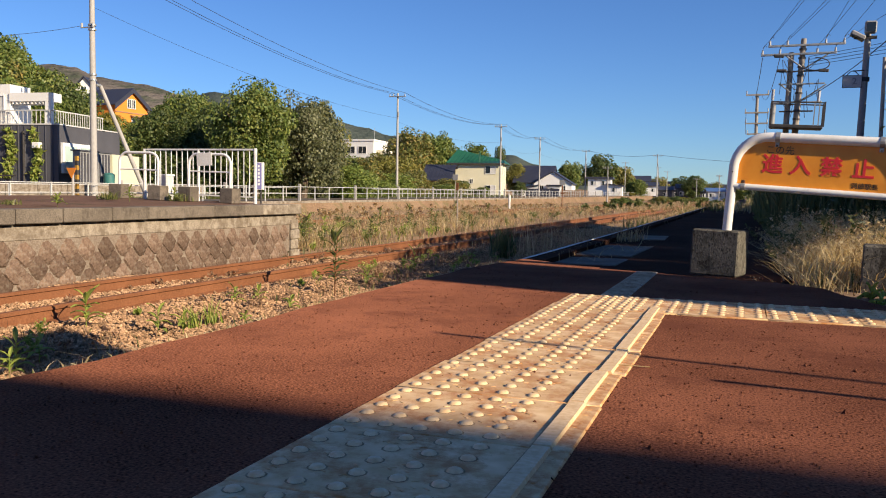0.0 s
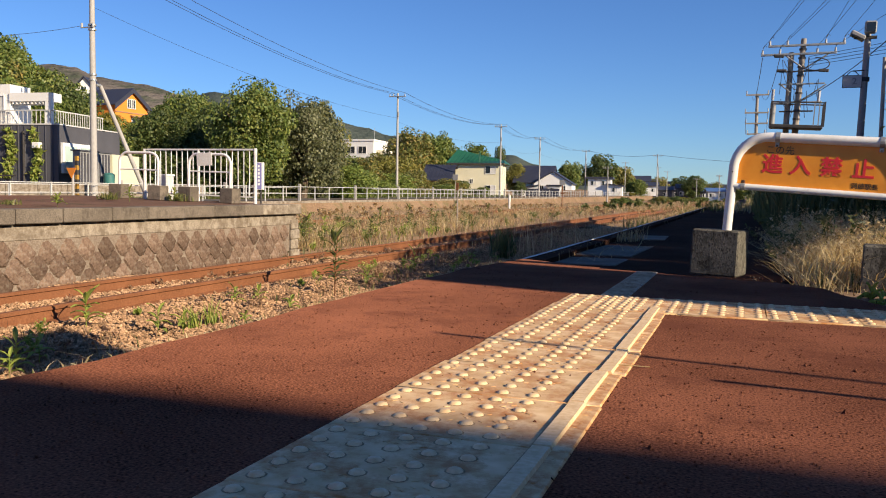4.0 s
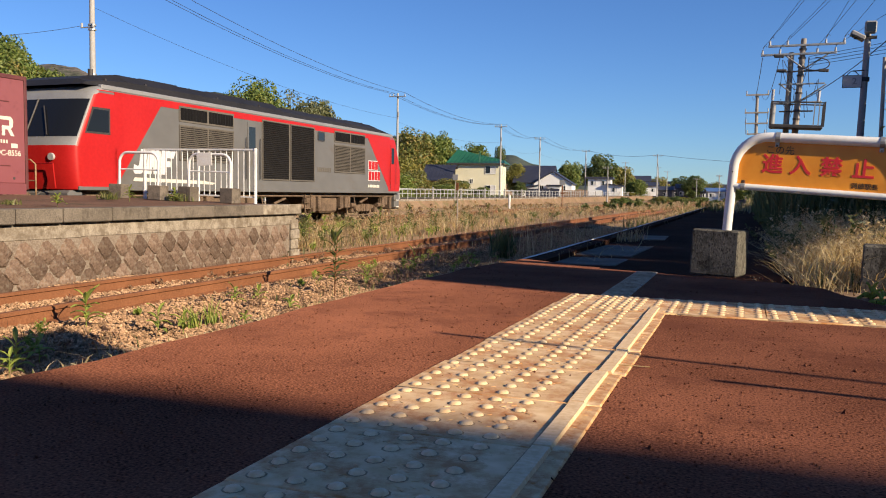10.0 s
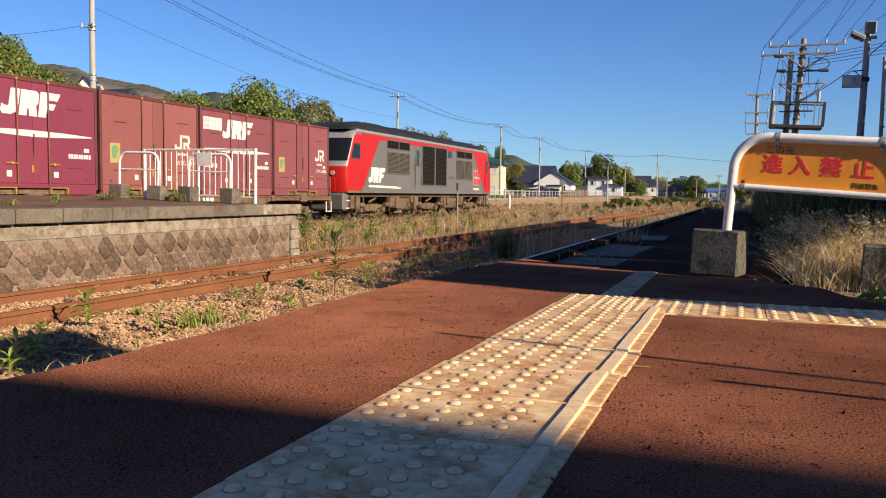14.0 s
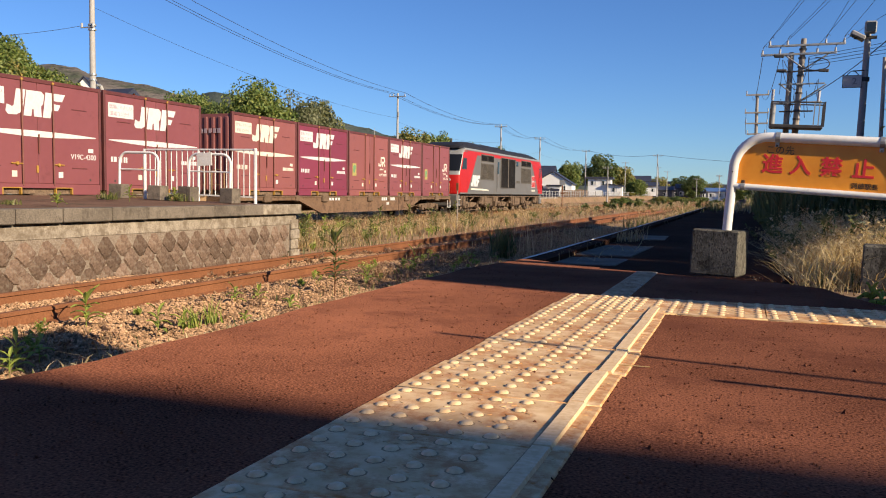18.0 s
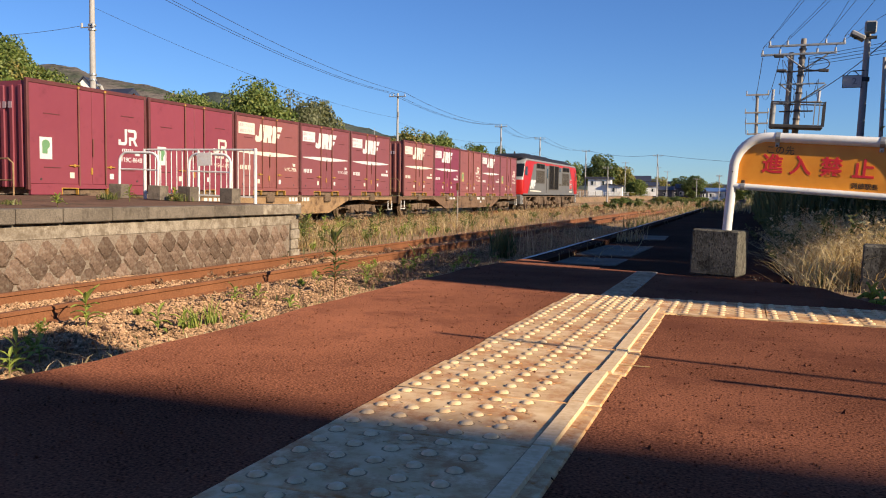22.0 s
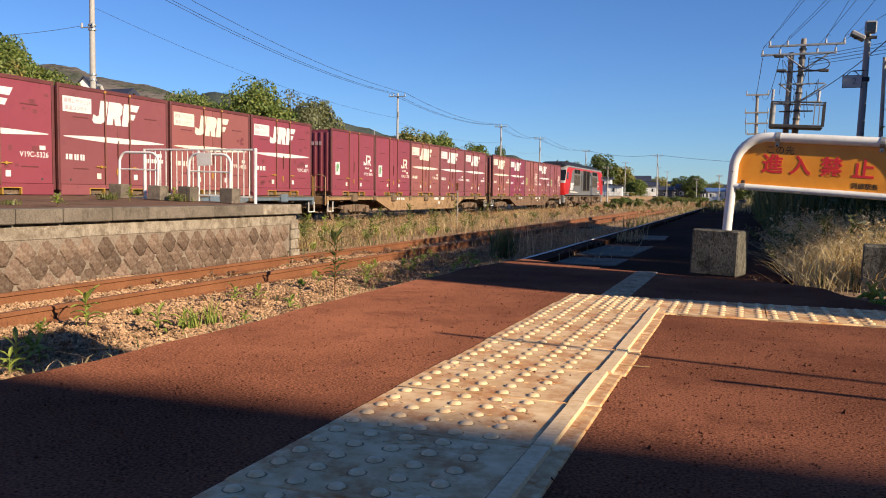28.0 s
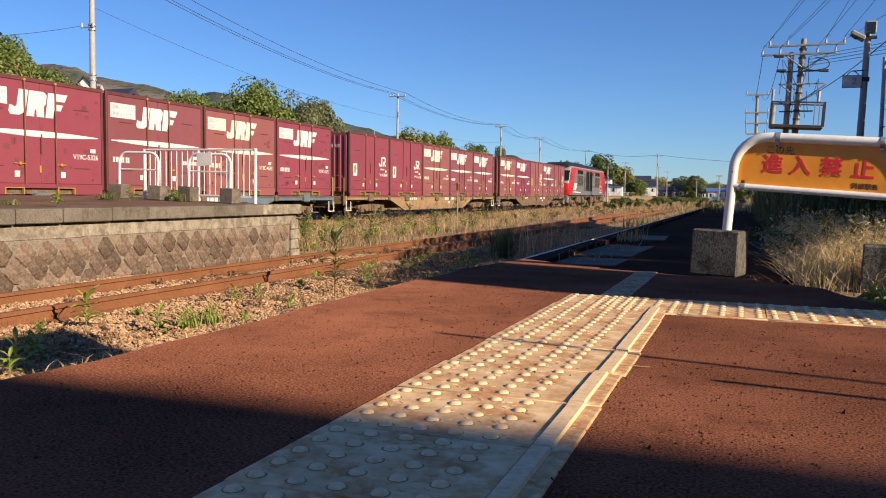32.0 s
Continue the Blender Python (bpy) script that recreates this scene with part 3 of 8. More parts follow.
def ticks(g, w, d, z, rnd, n):
    for _ in range(n):
        x, y = rnd.uniform(0.02, w - 0.02), rnd.uniform(0.02, d - 0.02)
        g.box((x, y, z + 0.0006), (0.012, 0.0030, 0.0012), turn=rnd.choice((35, -35, 40, -40)), bev=0.0005)


# flat brown ring: contact shadow and dirt at a dot's foot, as colour
def shade_grime_ring(g, x, y, z, r0=0.0126, r1=0.0158, n=10):
    vs = [(x + r * math.cos(2 * math.pi * k / n), y + r * math.sin(2 * math.pi * k / n), z) for r in (r0, r1) for k in range(n)]
    g.add(vs, [(k, (k + 1) % n, n + (k + 1) % n, n + k) for k in range(n)])


def tile_mesh(plain, dots, shade_grime):
    """One tile: its body, the paler worn dots, the painted shade and dirt round them."""
    bodies = [(plain, "tile"), (dots, "tile_dot"), (shade_grime, "shade_grime")]
    vs, fs, slot = [], [], []
    for s, (g, _) in enumerate(bodies):
        k = len(vs)
        vs += g.v
        fs += [tuple(i + k for i in f) for f in g.f]
        slot += [s] * len(g.f)
    me = bpy.data.meshes.new("tile")
    me.from_pydata(vs, [], fs)
    for _, m in bodies:
        me.materials.append(M[m])
    me.polygons.foreach_set("material_index", slot)
    bm = bmesh.new()
    bm.from_mesh(me)
    bmesh.ops.recalc_face_normals(bm, faces=bm.faces)
    bm.to_mesh(me)
    bm.free()
    me.polygons.foreach_set("use_smooth", [True] * len(me.polygons))
    me.set_sharp_from_angle(angle=radians(40))
    return me


def build_tactile():
    """Tactile paving: dotted tiles with a guide bar along the platform, and a row across it."""
    rnd = random.Random(11)
    pave = thing("tactile_paving", "cream tactile tiles with raised dots and bar, rust-stained", "tactile paving", kind="structure")
    kinds = []
    for v in range(3):
        g, d, w = Geo(), Geo(), Geo()
        g.box((0.2085, 0.15, 0.0), (0.420, 0.2985, 0.012), bev=0.003)
        for i in range(5):
            for j in range(5):
                dome(d, 0.032 + 0.0625 * i, 0.03 + 0.06 * j, 0.006)
                shade_grime_ring(w, 0.032 + 0.0625 * i, 0.03 + 0.06 * j, 0.0063)
        ticks(g, 0.33, 0.3, 0.006, rnd, 44)
        for _ in range(6):
            g.box((rnd.uniform(0.395, 0.410), rnd.uniform(0.02, 0.28), 0.0064), (0.008, 0.0024, 0.001), turn=rnd.choice((35, -35)))
        # guide bar with sloped flanks
        d.slab([(0.356, 0.006), (0.389, 0.006), (0.3865, 0.0122), (0.3585, 0.0122)], 1, 0.003, 0.2955)
        # brown strip left of the bar, painted as the bar's cast shadow
        w.add([(0.352, 0.002, 0.0064), (0.358, 0.002, 0.0064), (0.358, 0.297, 0.0064), (0.352, 0.297, 0.0064)], [(0, 1, 2, 3)])
        kinds.append(tile_mesh(g, d, w))
    for k in range(-6, 7):
        y = 1.2276 - 0.3 + 0.3 * k
        ob = new("tile", kinds[k % 3])
        ob.parent = pave
        ob.matrix_basis = pose(-0.652 + rnd.uniform(-0.004, 0.004), y, -0.0022, 0, 0, rnd.uniform(-0.35, 0.35))
    kinds = []
    for v in range(2):
        g, d, w = Geo(), Geo(), Geo()
        g.box((0.15, 0.215, 0.0), (0.2985, 0.432, 0.012), bev=0.003)
        for i in range(5):
            for j in range(7):
                dome(d, 0.03 + 0.06 * i, 0.035 + 0.06 * j, 0.006)
                shade_grime_ring(w, 0.03 + 0.06 * i, 0.035 + 0.06 * j, 0.0063)
        ticks(g, 0.3, 0.42, 0.006, rnd, 30)
        kinds.append(tile_mesh(g, d, w))
    ob = new("tile", kinds[0])
    ob.parent = pave
    ob.matrix_basis = pose(-0.650, 2.902, -0.0015, 0, 0, 0.3)
    for k in range(-1, 9):
        ob = new("tile", kinds[k % 2])
        ob.parent = pave
        ob.matrix_basis = pose(-0.205 + 0.29 * k + rnd.uniform(-0.004, 0.004), 2.895, -0.001, 0, 0, rnd.uniform(-0.5, 0.5))


build_tactile()


def grit():
    """Loose grit and chips lying on the platform."""
    rng = np.random.default_rng(17)
    n = 7000
    x, y = rng.uniform(-1.38, 1.6, n), 0.5 + 4.0 * rng.random(n) ** 1.2
    base = np.array([(1, 0, 0), (-1, 0, 0), (0, 1, 0), (0, -1, 0), (0, 0, 1), (0, 0, -1)], float)
    tri = np.array([(0, 2, 4), (2, 1, 4), (1, 3, 4), (3, 0, 4), (2, 0, 5), (1, 2, 5), (3, 1, 5), (0, 3, 5)])
    s = rng.uniform(0.0008, 0.0036, n) * (1 + 1.2 * (rng.random(n) > 0.96))
    vs = base[None] * rng.uniform(0.6, 1.3, (n, 6, 1)) * s[:, None, None] + np.stack([x, y, 0.0008 + 0 * x], -1)[:, None, :]
    tagged(new("grit", raw("grit", vs.reshape(-1, 3).tolist(), (tri[None] + 6 * np.arange(n)[:, None, None]).reshape(-1, 3).tolist(), M["asphalt"])), "loose red-brown grit on the platform", "gravel", kind="stuff")


grit()

# ---- island platform opposite ----
OPP_X = -8.6
OPP_END = 14.6


def opp_z(x, y):
    return 0.118 + GRADE * y + 0.026 * (OPP_X - x) * 0.9


def build_island():
    isl = thing("island_platform", "island platform with a rubble stone wall and concrete coping", "platform", kind="structure")
    g = Geo()
    ys = [-20, 0, 5, 10, OPP_END]
    vs = []
    for y in ys:
        for x in (OPP_X - 0.18, -14.0):
            vs.append((x - 0.3 * ease(12, 15, y) * 0, y, opp_z(x, y)))
    m = len(vs)
    vs += [(x, y, -0.95) for x, y, z in vs]
    fs = [(2 * i, 2 * i + 1, 2 * i + 3, 2 * i + 2) for i in range(len(ys) - 1)]
    fs += [(m + 2 * i, m + 2 * i + 2, m + 2 * i + 3, m + 2 * i + 1) for i in range(len(ys) - 1)]
    fs += [(2 * i, 2 * i + 2, m + 2 * i + 2, m + 2 * i) for i in range(len(ys) - 1)]
    fs += [(2 * i + 1, m + 2 * i + 1, m + 2 * i + 3, 2 * i + 3) for i in range(len(ys) - 1)]
    k = 2 * (len(ys) - 1)
    fs += [(k, k + 1, m + k + 1, m + k), (0, m, m + 1, 1)]
    g.add([(x if x > -13 else x, y, z - (0.012 if i < m else 0)) for i, (x, y, z) in enumerate(vs)], fs)
    part("fill", g, M["island_top"], isl, "brown gravelly platform surface")
    rnd = random.Random(21)
    # coping blocks
    y = -12.0
    while y < OPP_END - 0.2:
        w = min(rnd.choice((0.9, 0.6, 0.9, 0.75)), OPP_END - y)
        mat = M["pale_concrete"] if y + w > OPP_END - 0.95 or 11.0 < y < 11.4 else M["concrete"]
        part("coping_stone", B((OPP_X + 0.0, y + w / 2, opp_z(OPP_X, y) - 0.085), (0.42, w - 0.012, 0.19), turn=rnd.uniform(-0.5, 0.5), bev=0.012), mat, isl)
        y += w
    # plain concrete band below the coping, set back in its shade
    y = -12.0
    while y < OPP_END - 0.05:
        w = min(rnd.choice((1.8, 2.2, 1.5)), OPP_END - 0.05 - y)
        part("band", B((OPP_X - 0.035, y + w / 2, opp_z(OPP_X, y) - 0.285), (0.30, w - 0.004, 0.20), bev=0.006), M["pale_concrete"], isl)
        y += w
    # end pier
    for i in range(4):
        part("pier_block", B((OPP_X - 0.02, OPP_END - 0.14, -0.19 - 0.2 * i), (0.32 + 0.02 * (i % 2), 0.28 + 0.06 * (i % 2), 0.19), bev=0.012), M["pale_concrete"], isl)
    # mortar face
    part("mortar", B((OPP_X - 0.04, (OPP_END - 12) / 2 - 0.1, -0.57), (0.286, OPP_END + 11.6, 0.76)), M["mortar"], isl)
    return isl


ISLAND = build_island()


def bent_arch(w, h, r, rad, n=8):
    """An arch of bent pipe: two posts and a top, rounded at its corners; in the x-z plane, feet at z = 0."""
    pts = [(-w / 2, 0, 0), (-w / 2, 0, h - r)]
    pts += [(-w / 2 + r - r * math.cos(a), 0, h - r + r * math.sin(a)) for a in np.linspace(0.16, math.pi / 2, 8)]
    pts += [(w / 2 - r + r * math.sin(a), 0, h - r + r * math.cos(a)) for a in np.linspace(0, math.pi / 2 - 0.16, 8)]
    pts += [(w / 2, 0, h - r), (w / 2, 0, 0)]
    return T(pts, rad, n)


def barrier(at, label):
    b = thing("pipe_barrier", label, "barrier", at, group="barriers on the island platform")
    for x in (-0.5, 0.5):
        part("base_block", B((x, 0, 0.15), (0.31, 0.28, 0.30), turn=random.uniform(-6, 6), bev=0.012), M["concrete"], b)
    a = bent_arch(0.99, 0.735, 0.20, 0.028, 10)
    a.v = [(x, y, z + 0.23) for x, y, z in a.v]
    part("arch", a, M["white_pipe"], b, smooth=True)
    part("rail", T([(-0.495, 0, 0.615), (0.495, 0, 0.615)], 0.016, 6), M["white_pipe"], b)
    return b


BAR_Y = 13.85
for bx, lab in ((-11.83, "white bent-pipe barrier on grey concrete blocks"), (-10.08, "white bent-pipe barrier carrying a small grey notice")):
    barrier(pose(bx, BAR_Y, opp_z(bx, BAR_Y) - 0.01, 0, 1.4, 0), lab)
notice = solo("notice_sheet", B((-10.16, BAR_Y - 0.04, 1.087), (0.36, 0.012, 0.26), bev=0.003, tilt=-3), M["old_white"], "grey weathered notice hung on the pipe barrier", "notice")
notice["group"] = "notices"


def build_end_fence():
    fe = thing("end_fence", "white steel bar fence across the platform end", "fence")
    x0, x1, y = -9.32, -12.08, 14.35
    z0, z1 = opp_z(x0, y), opp_z(x1, y)
    t0, t1 = 1.305, 1.325
    for x, z, r in ((x0, z0, 0.035), ((x0 + x1) / 2, (z0 + z1) / 2, 0.028), (x1, z1, 0.035)):
        part("post", T([(x, y, z - 0.02), (x, y, 1.33)], r, 8), M["white_pipe"], fe)
    part("top_rail", B(((x0 + x1) / 2, y, (t0 + t1) / 2), (abs(x1 - x0) + 0.06, 0.045, 0.035), tilt=math.degrees(math.atan2(t1 - t0, abs(x1 - x0))), bev=0.006), M["white_pipe"], fe)
    part("bottom_rail", B(((x0 + x1) / 2, y, (z0 + z1) / 2 + 0.12), (abs(x1 - x0), 0.035, 0.03), tilt=math.degrees(math.atan2(z1 - z0, abs(x1 - x0)))), M["white_pipe"], fe)
    n = 20
    for i in range(1, n):
        t = i / n
        x, z = x0 + (x1 - x0) * t, z0 + (z1 - z0) * t
        part("bar", T([(x, y, z + 0.12), (x, y, t0 + (t1 - t0) * t)], 0.011, 6), M["white_pipe"], fe)


build_end_fence()
wb = thing("equipment_cabinet", "pale grey lineside cabinet with a white cap", "cabinet", pose(-24.6, 30.6, ground_z(-24.6, 30.6)))
part("panel", B((0, 0, 1.05), (0.78, 0.35, 1.75), turn=-20, bev=0.02), M["curtain"], wb)
part("cap", B((0, 0, 1.96), (0.88, 0.42, 0.09), turn=-20, bev=0.02), M["white_pipe"], wb)
for q in (-0.3, 0.3):
    part("leg", B((q, 0.1 * q, 0.10), (0.08, 0.08, 0.30), bev=0.01), M["steel"], wb)
ps = thing("roadside_sign", "narrow purple and white roadside sign on a dark post", "sign", pose(-24.27, 37.9, ground_z(-24.27, 37.9)))
part("post", T([(0, 0, -0.02), (0, 0, 2.0)], 0.05, 8), M["dark_steel"], ps)
part("board", B((0, -0.05, 2.10), (0.38, 0.16, 1.46), turn=20, bev=0.01), M["wall_white"], ps)
part("panel", B((-0.03, -0.145, 2.10), (0.28, 0.02, 1.40), turn=20), M["purple_sign"], ps)
for q in range(6):
    part("writing_bar", B((-0.03, -0.16, 2.62 - 0.19 * q), (0.10, 0.012, 0.12), turn=20), M["wall_white"], ps)

# ---- no-entry sign on its arch ----
def flat_text(name, body, size, m, mat, parent, bold=0.0):
    """Lettering as a thin mesh, centred, standing in the x-z plane and facing -y."""
    cu = bpy.data.curves.new(name, "FONT")
    cu.body, cu.size, cu.extrude, cu.offset = body, size, 0.0008, bold
    cu.align_x, cu.align_y, cu.resolution_u = "CENTER", "CENTER", 4
    tmp = new(name, cu)
    bpy.context.view_layer.update()
    me = bpy.data.meshes.new_from_object(tmp.evaluated_get(bpy.context.evaluated_depsgraph_get()))
    bpy.data.objects.remove(tmp)
    bpy.data.curves.remove(cu)
    me.materials.clear()
    me.materials.append(mat)
    ob = new(name, me)
    ob.parent = parent
    ob.matrix_basis = m @ pose(0, 0, 0, 90, 0, 0)
    return ob


def build_no_entry():
    lean, turn = 4.0, -6.0
    at = pose(-0.075, 4.575, 0.215, 0, lean, turn)
    s = thing("no_entry_sign", "orange no-entry sign in a white pipe arch on concrete blocks", "sign", at)
    w, h = 0.875, 0.525
    a = bent_arch(w, h, 0.165, 0.0245, 14)
    a.v = [(x + w / 2, y, z) for x, y, z in a.v]
    part("arch", a, M["white_pipe"], s, "white bent steel pipe", smooth=True)
    part("cross_rail", T([(0, -0.006, 0.262), (w, -0.006, 0.262)], 0.017, 10), M["white_pipe"], s, smooth=True)
    # board fills the arch above the rail
    r = 0.165
    q0 = 0.024
    outline = [(q0, 0.277), (q0, h - r)]
    outline += [(r - (r - q0) * math.cos(q), h - r + (r - q0) * math.sin(q)) for q in np.linspace(0.1, math.pi / 2, 8)]
    outline += [(w - r + (r - q0) * math.sin(q), h - r + (r - q0) * math.cos(q)) for q in np.linspace(0, math.pi / 2 - 0.1, 8)]
    outline += [(w - q0, h - r), (w - q0, 0.277)]
    g = Geo()
    g.slab(outline, 1, 0.006, 0.010)
    board = part("board", g, M["sign_orange"], s, "orange sheet metal board")
    flat_text("lettering", "この先", 0.046, pose(0.216, 0.0052, 0.459), M["black_letter"], s)
    for ch, x, z in (("進", 0.187, 0.383), ("入", 0.320, 0.383), ("禁", 0.463, 0.383), ("止", 0.607, 0.383)):
        flat_text("lettering", ch, 0.104, pose(x, 0.0052, z), M["red_letter"], s, 0.0022)
    flat_text("lettering", "洞爺駅長", 0.031, pose(0.620, 0.0052, 0.303), M["black_letter"], s)
    for x, z in ((0.20, h), (0.675, h), (0.055, 0.262), (0.80, 0.262)):
        top = z > 0.4
        ring = 0.0275 if top else 0.020
        cl = part("clamp", T([(x - 0.011, -0.001 if top else -0.006, z), (x + 0.011, -0.001 if top else -0.006, z)], ring, 14), M["steel"], s, "grey steel pipe clamp")
        if top:
            part("tab", B((x, -0.004, z - 0.036), (0.020, 0.006, 0.026), bev=0.002), M["steel"], cl)
            part("bolt", T([(x, -0.005, z - 0.043), (x, -0.013, z - 0.043)], 0.006, 6), M["dark_steel"], cl)
        else:
            part("tab", B((x, -0.008, z + 0.022), (0.020, 0.010, 0.026), bev=0.002), M["rail"], cl)
            part("bolt", T([(x, -0.01, z + 0.026), (x, -0.02, z + 0.026)], 0.006, 6), M["dark_steel"], cl)
    part("bolt", T([(0.0, -0.022, 0.335), (0.0, -0.028, 0.335)], 0.004, 6), M["dark_steel"], s)
    part("collar", T([(0, 0, 0.0), (0, 0, 0.016)], 0.031, 12), M["rail"], s, "rusty foot collar")
    for x, dz, tw in ((-0.03, 0.0, -6.0), (w - 0.10, 0.0, -2.0)):
        part("base_block", B((x, 0.045, -0.095), (0.242, 0.242, 0.242), turn=tw, bev=0.008, tilt=-2.0), M["block"], s, "weathered rough concrete block")
    return s


build_no_entry()

# ---- freight train ----
def lpanel(g, pts, x, t=0.004):
    """A thin plate on the side of a vehicle: outline in (y, z), on the plane x, t thick."""
    g.slab(pts, 0, x, x + t)


def rect(y0, z0, y1, z1):
    return [(y0, z0), (y1, z0), (y1, z1), (y0, z1)]


WHEEL_R = 0.43
WHEELS = []


def wheel_mesh():
    g = Geo()
    for sx in (-1, 1):
        prof = [(0.0, 0.46), (0.03, 0.455), (0.035, WHEEL_R), (0.125, WHEEL_R - 0.006), (0.13, 0.37), (0.09, 0.34), (0.08, 0.14), (0.12, 0.12), (0.12, 0.0), (0.0, 0.0)]
        n = 20
        vs = [(sx * (0.49 + a), r * math.cos(2 * math.pi * k / n), r * math.sin(2 * math.pi * k / n)) for a, r in prof for k in range(n)]
        fs = [(j * n + k, j * n + (k + 1) % n, (j + 1) * n + (k + 1) % n, (j + 1) * n + k) for j in range(len(prof) - 1) for k in range(n)]
        g.add(vs, fs)
        for k in range(4):
            a = k * math.pi / 2
            g.box((sx * 0.575, 0.24 * math.cos(a), 0.24 * math.sin(a)), (0.02, 0.05, 0.05))
    g.tube([(-0.75, 0, 0), (0.75, 0, 0)], 0.075, 10)
    return g.mesh("wheelset", M["under"])


WHEEL_MESH = wheel_mesh()


def bogie(car, y, base=2.1, mat="under"):
    """A two-axle bogie with its side frames, springs and axle boxes; its wheelsets turn."""
    b = part("bogie", B((0, y, 0.52), (1.5, 0.5, 0.18), bev=0.03), M[mat], car, "rust-brown bogie")
    for sx in (-1, 1):
        x = sx * 0.98
        g = Geo()
        g.slab([(y - base / 2 - 0.3, 0.60), (y - base / 2 - 0.3, 0.48), (y - base / 2 + 0.25, 0.48), (y - 0.45, 0.36), (y + 0.45, 0.36), (y + base / 2 - 0.25, 0.48), (y + base / 2 + 0.3, 0.48), (y + base / 2 + 0.3, 0.60), (y + 0.6, 0.64), (y - 0.6, 0.64)], 0, x - 0.06, x + 0.06)
        part("side_frame", g, M[mat], b)
        for dy in (-base / 2, base / 2):
            part("axle_box", B((x + sx * 0.05, y + dy, WHEEL_R + 0.01), (0.20, 0.24, 0.26), bev=0.03), M[mat], b)
        for dy in (-0.22, 0.0, 0.22):
            part("spring", T([(x + sx * 0.06, y + dy, 0.38), (x + sx * 0.06, y + dy, 0.66)], 0.07, 8), M[mat], b)
        part("brake_rod", T([(x + sx * 0.03, y - base / 2, 0.22), (x + sx * 0.03, y + base / 2, 0.22)], 0.025, 6), M[mat], b)
    for dy in (-base / 2, base / 2):
        w = part("wheelset", WHEEL_MESH, None, car)
        w.matrix_basis = pose(0, y + dy, WHEEL_R)
        WHEELS.append((w, y + dy))


def quad_mark(g, x, y, z, h, pts, slant=0.0):
    g.slab([(y + a * h + slant * b * h, z + b * h) for a, b in pts], 0, x, x + 0.004)


def operator_mark(x, y, z, h, wide=1.0):
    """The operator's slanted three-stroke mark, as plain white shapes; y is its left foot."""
    g = Geo()
    w = wide
    k = 0.28
    hook = [(-0.04, 0.12), (0.06, 0.0), (0.40, 0.0), (0.56, 0.10), (0.64, 0.26), (0.66, 1.0), (0.28, 1.0), (0.26, 0.36), (0.20, 0.30), (-0.02, 0.38)]
    mid = [(0.70, 0.0), (1.02, 0.0), (1.02, 0.28), (1.08, 0.28), (1.14, 0.0), (1.46, 0.0), (1.38, 0.42), (1.46, 0.54), (1.46, 0.88), (1.32, 1.0), (0.70, 1.0)]
    last = [(1.51, 0.0), (1.84, 0.0), (1.86, 0.32), (2.14, 0.32), (2.22, 0.56), (1.88, 0.58), (1.88, 0.70), (2.28, 0.70), (2.38, 1.0), (1.51, 1.0)]
    for shape in (hook, mid, last):
        g.slab([(y + (a * w + k * b * 0.55) * h, z + b * h) for a, b in shape], 0, x, x + 0.004)
    return g


def company_mark(x, y, z, h):
    """A two-stroke mark made of plain bars."""
    g = Geo()
    g.slab([(y, z), (y + 0.58 * h, z), (y + 0.74 * h, z + 0.16 * h), (y + 0.74 * h, z + h), (y + 0.54 * h, z + h), (y + 0.54 * h, z + 0.20 * h), (y + 0.19 * h, z + 0.20 * h), (y + 0.19 * h, z + 0.34 * h), (y, z + 0.34 * h)], 0, x, x + 0.004)
    g.slab([(y + 0.90 * h, z), (y + 1.08 * h, z), (y + 1.08 * h, z + 0.32 * h), (y + 1.24 * h, z + 0.32 * h), (y + 1.44 * h, z), (y + 1.66 * h, z), (y + 1.44 * h, z + 0.36 * h), (y + 1.58 * h, z + 0.50 * h), (y + 1.58 * h, z + 0.84 * h), (y + 1.44 * h, z + h), (y + 0.80 * h, z + h), (y + 0.80 * h, z + 0.82 * h), (y + 1.36 * h, z + 0.82 * h), (y + 1.36 * h, z + 0.52 * h), (y + 0.90 * h, z + 0.52 * h)], 0, x, x + 0.004)
    return g


def bars(x, y0, y1, z, h, n, gap=0.25):
    """Unreadable writing: a row of plain bars."""
    g = Geo()
    w = (y1 - y0) / n
    for i in range(n):
        g.slab(rect(y0 + i * w, z, y0 + (i + 1 - gap) * w, z + h), 0, x, x + 0.003)
    return g


def bar_parts(name, x, y0, y1, z, h, n, gap, mat, parent):
    w = (y1 - y0) / n
    for i in range(n):
        g = Geo()
        g.slab(rect(y0 + i * w, z, y0 + (i + 1 - gap) * w, z + h), 0, x, x + 0.004)
        part(name, g, mat, parent)


def side_text(name, body, size, y, z, x, mat, parent):
    ob = flat_text(name, body, size, pose(x, y, z, 0, 0, 90), mat, parent, 0.0015)
    return ob


TRAIN_SEEN = []


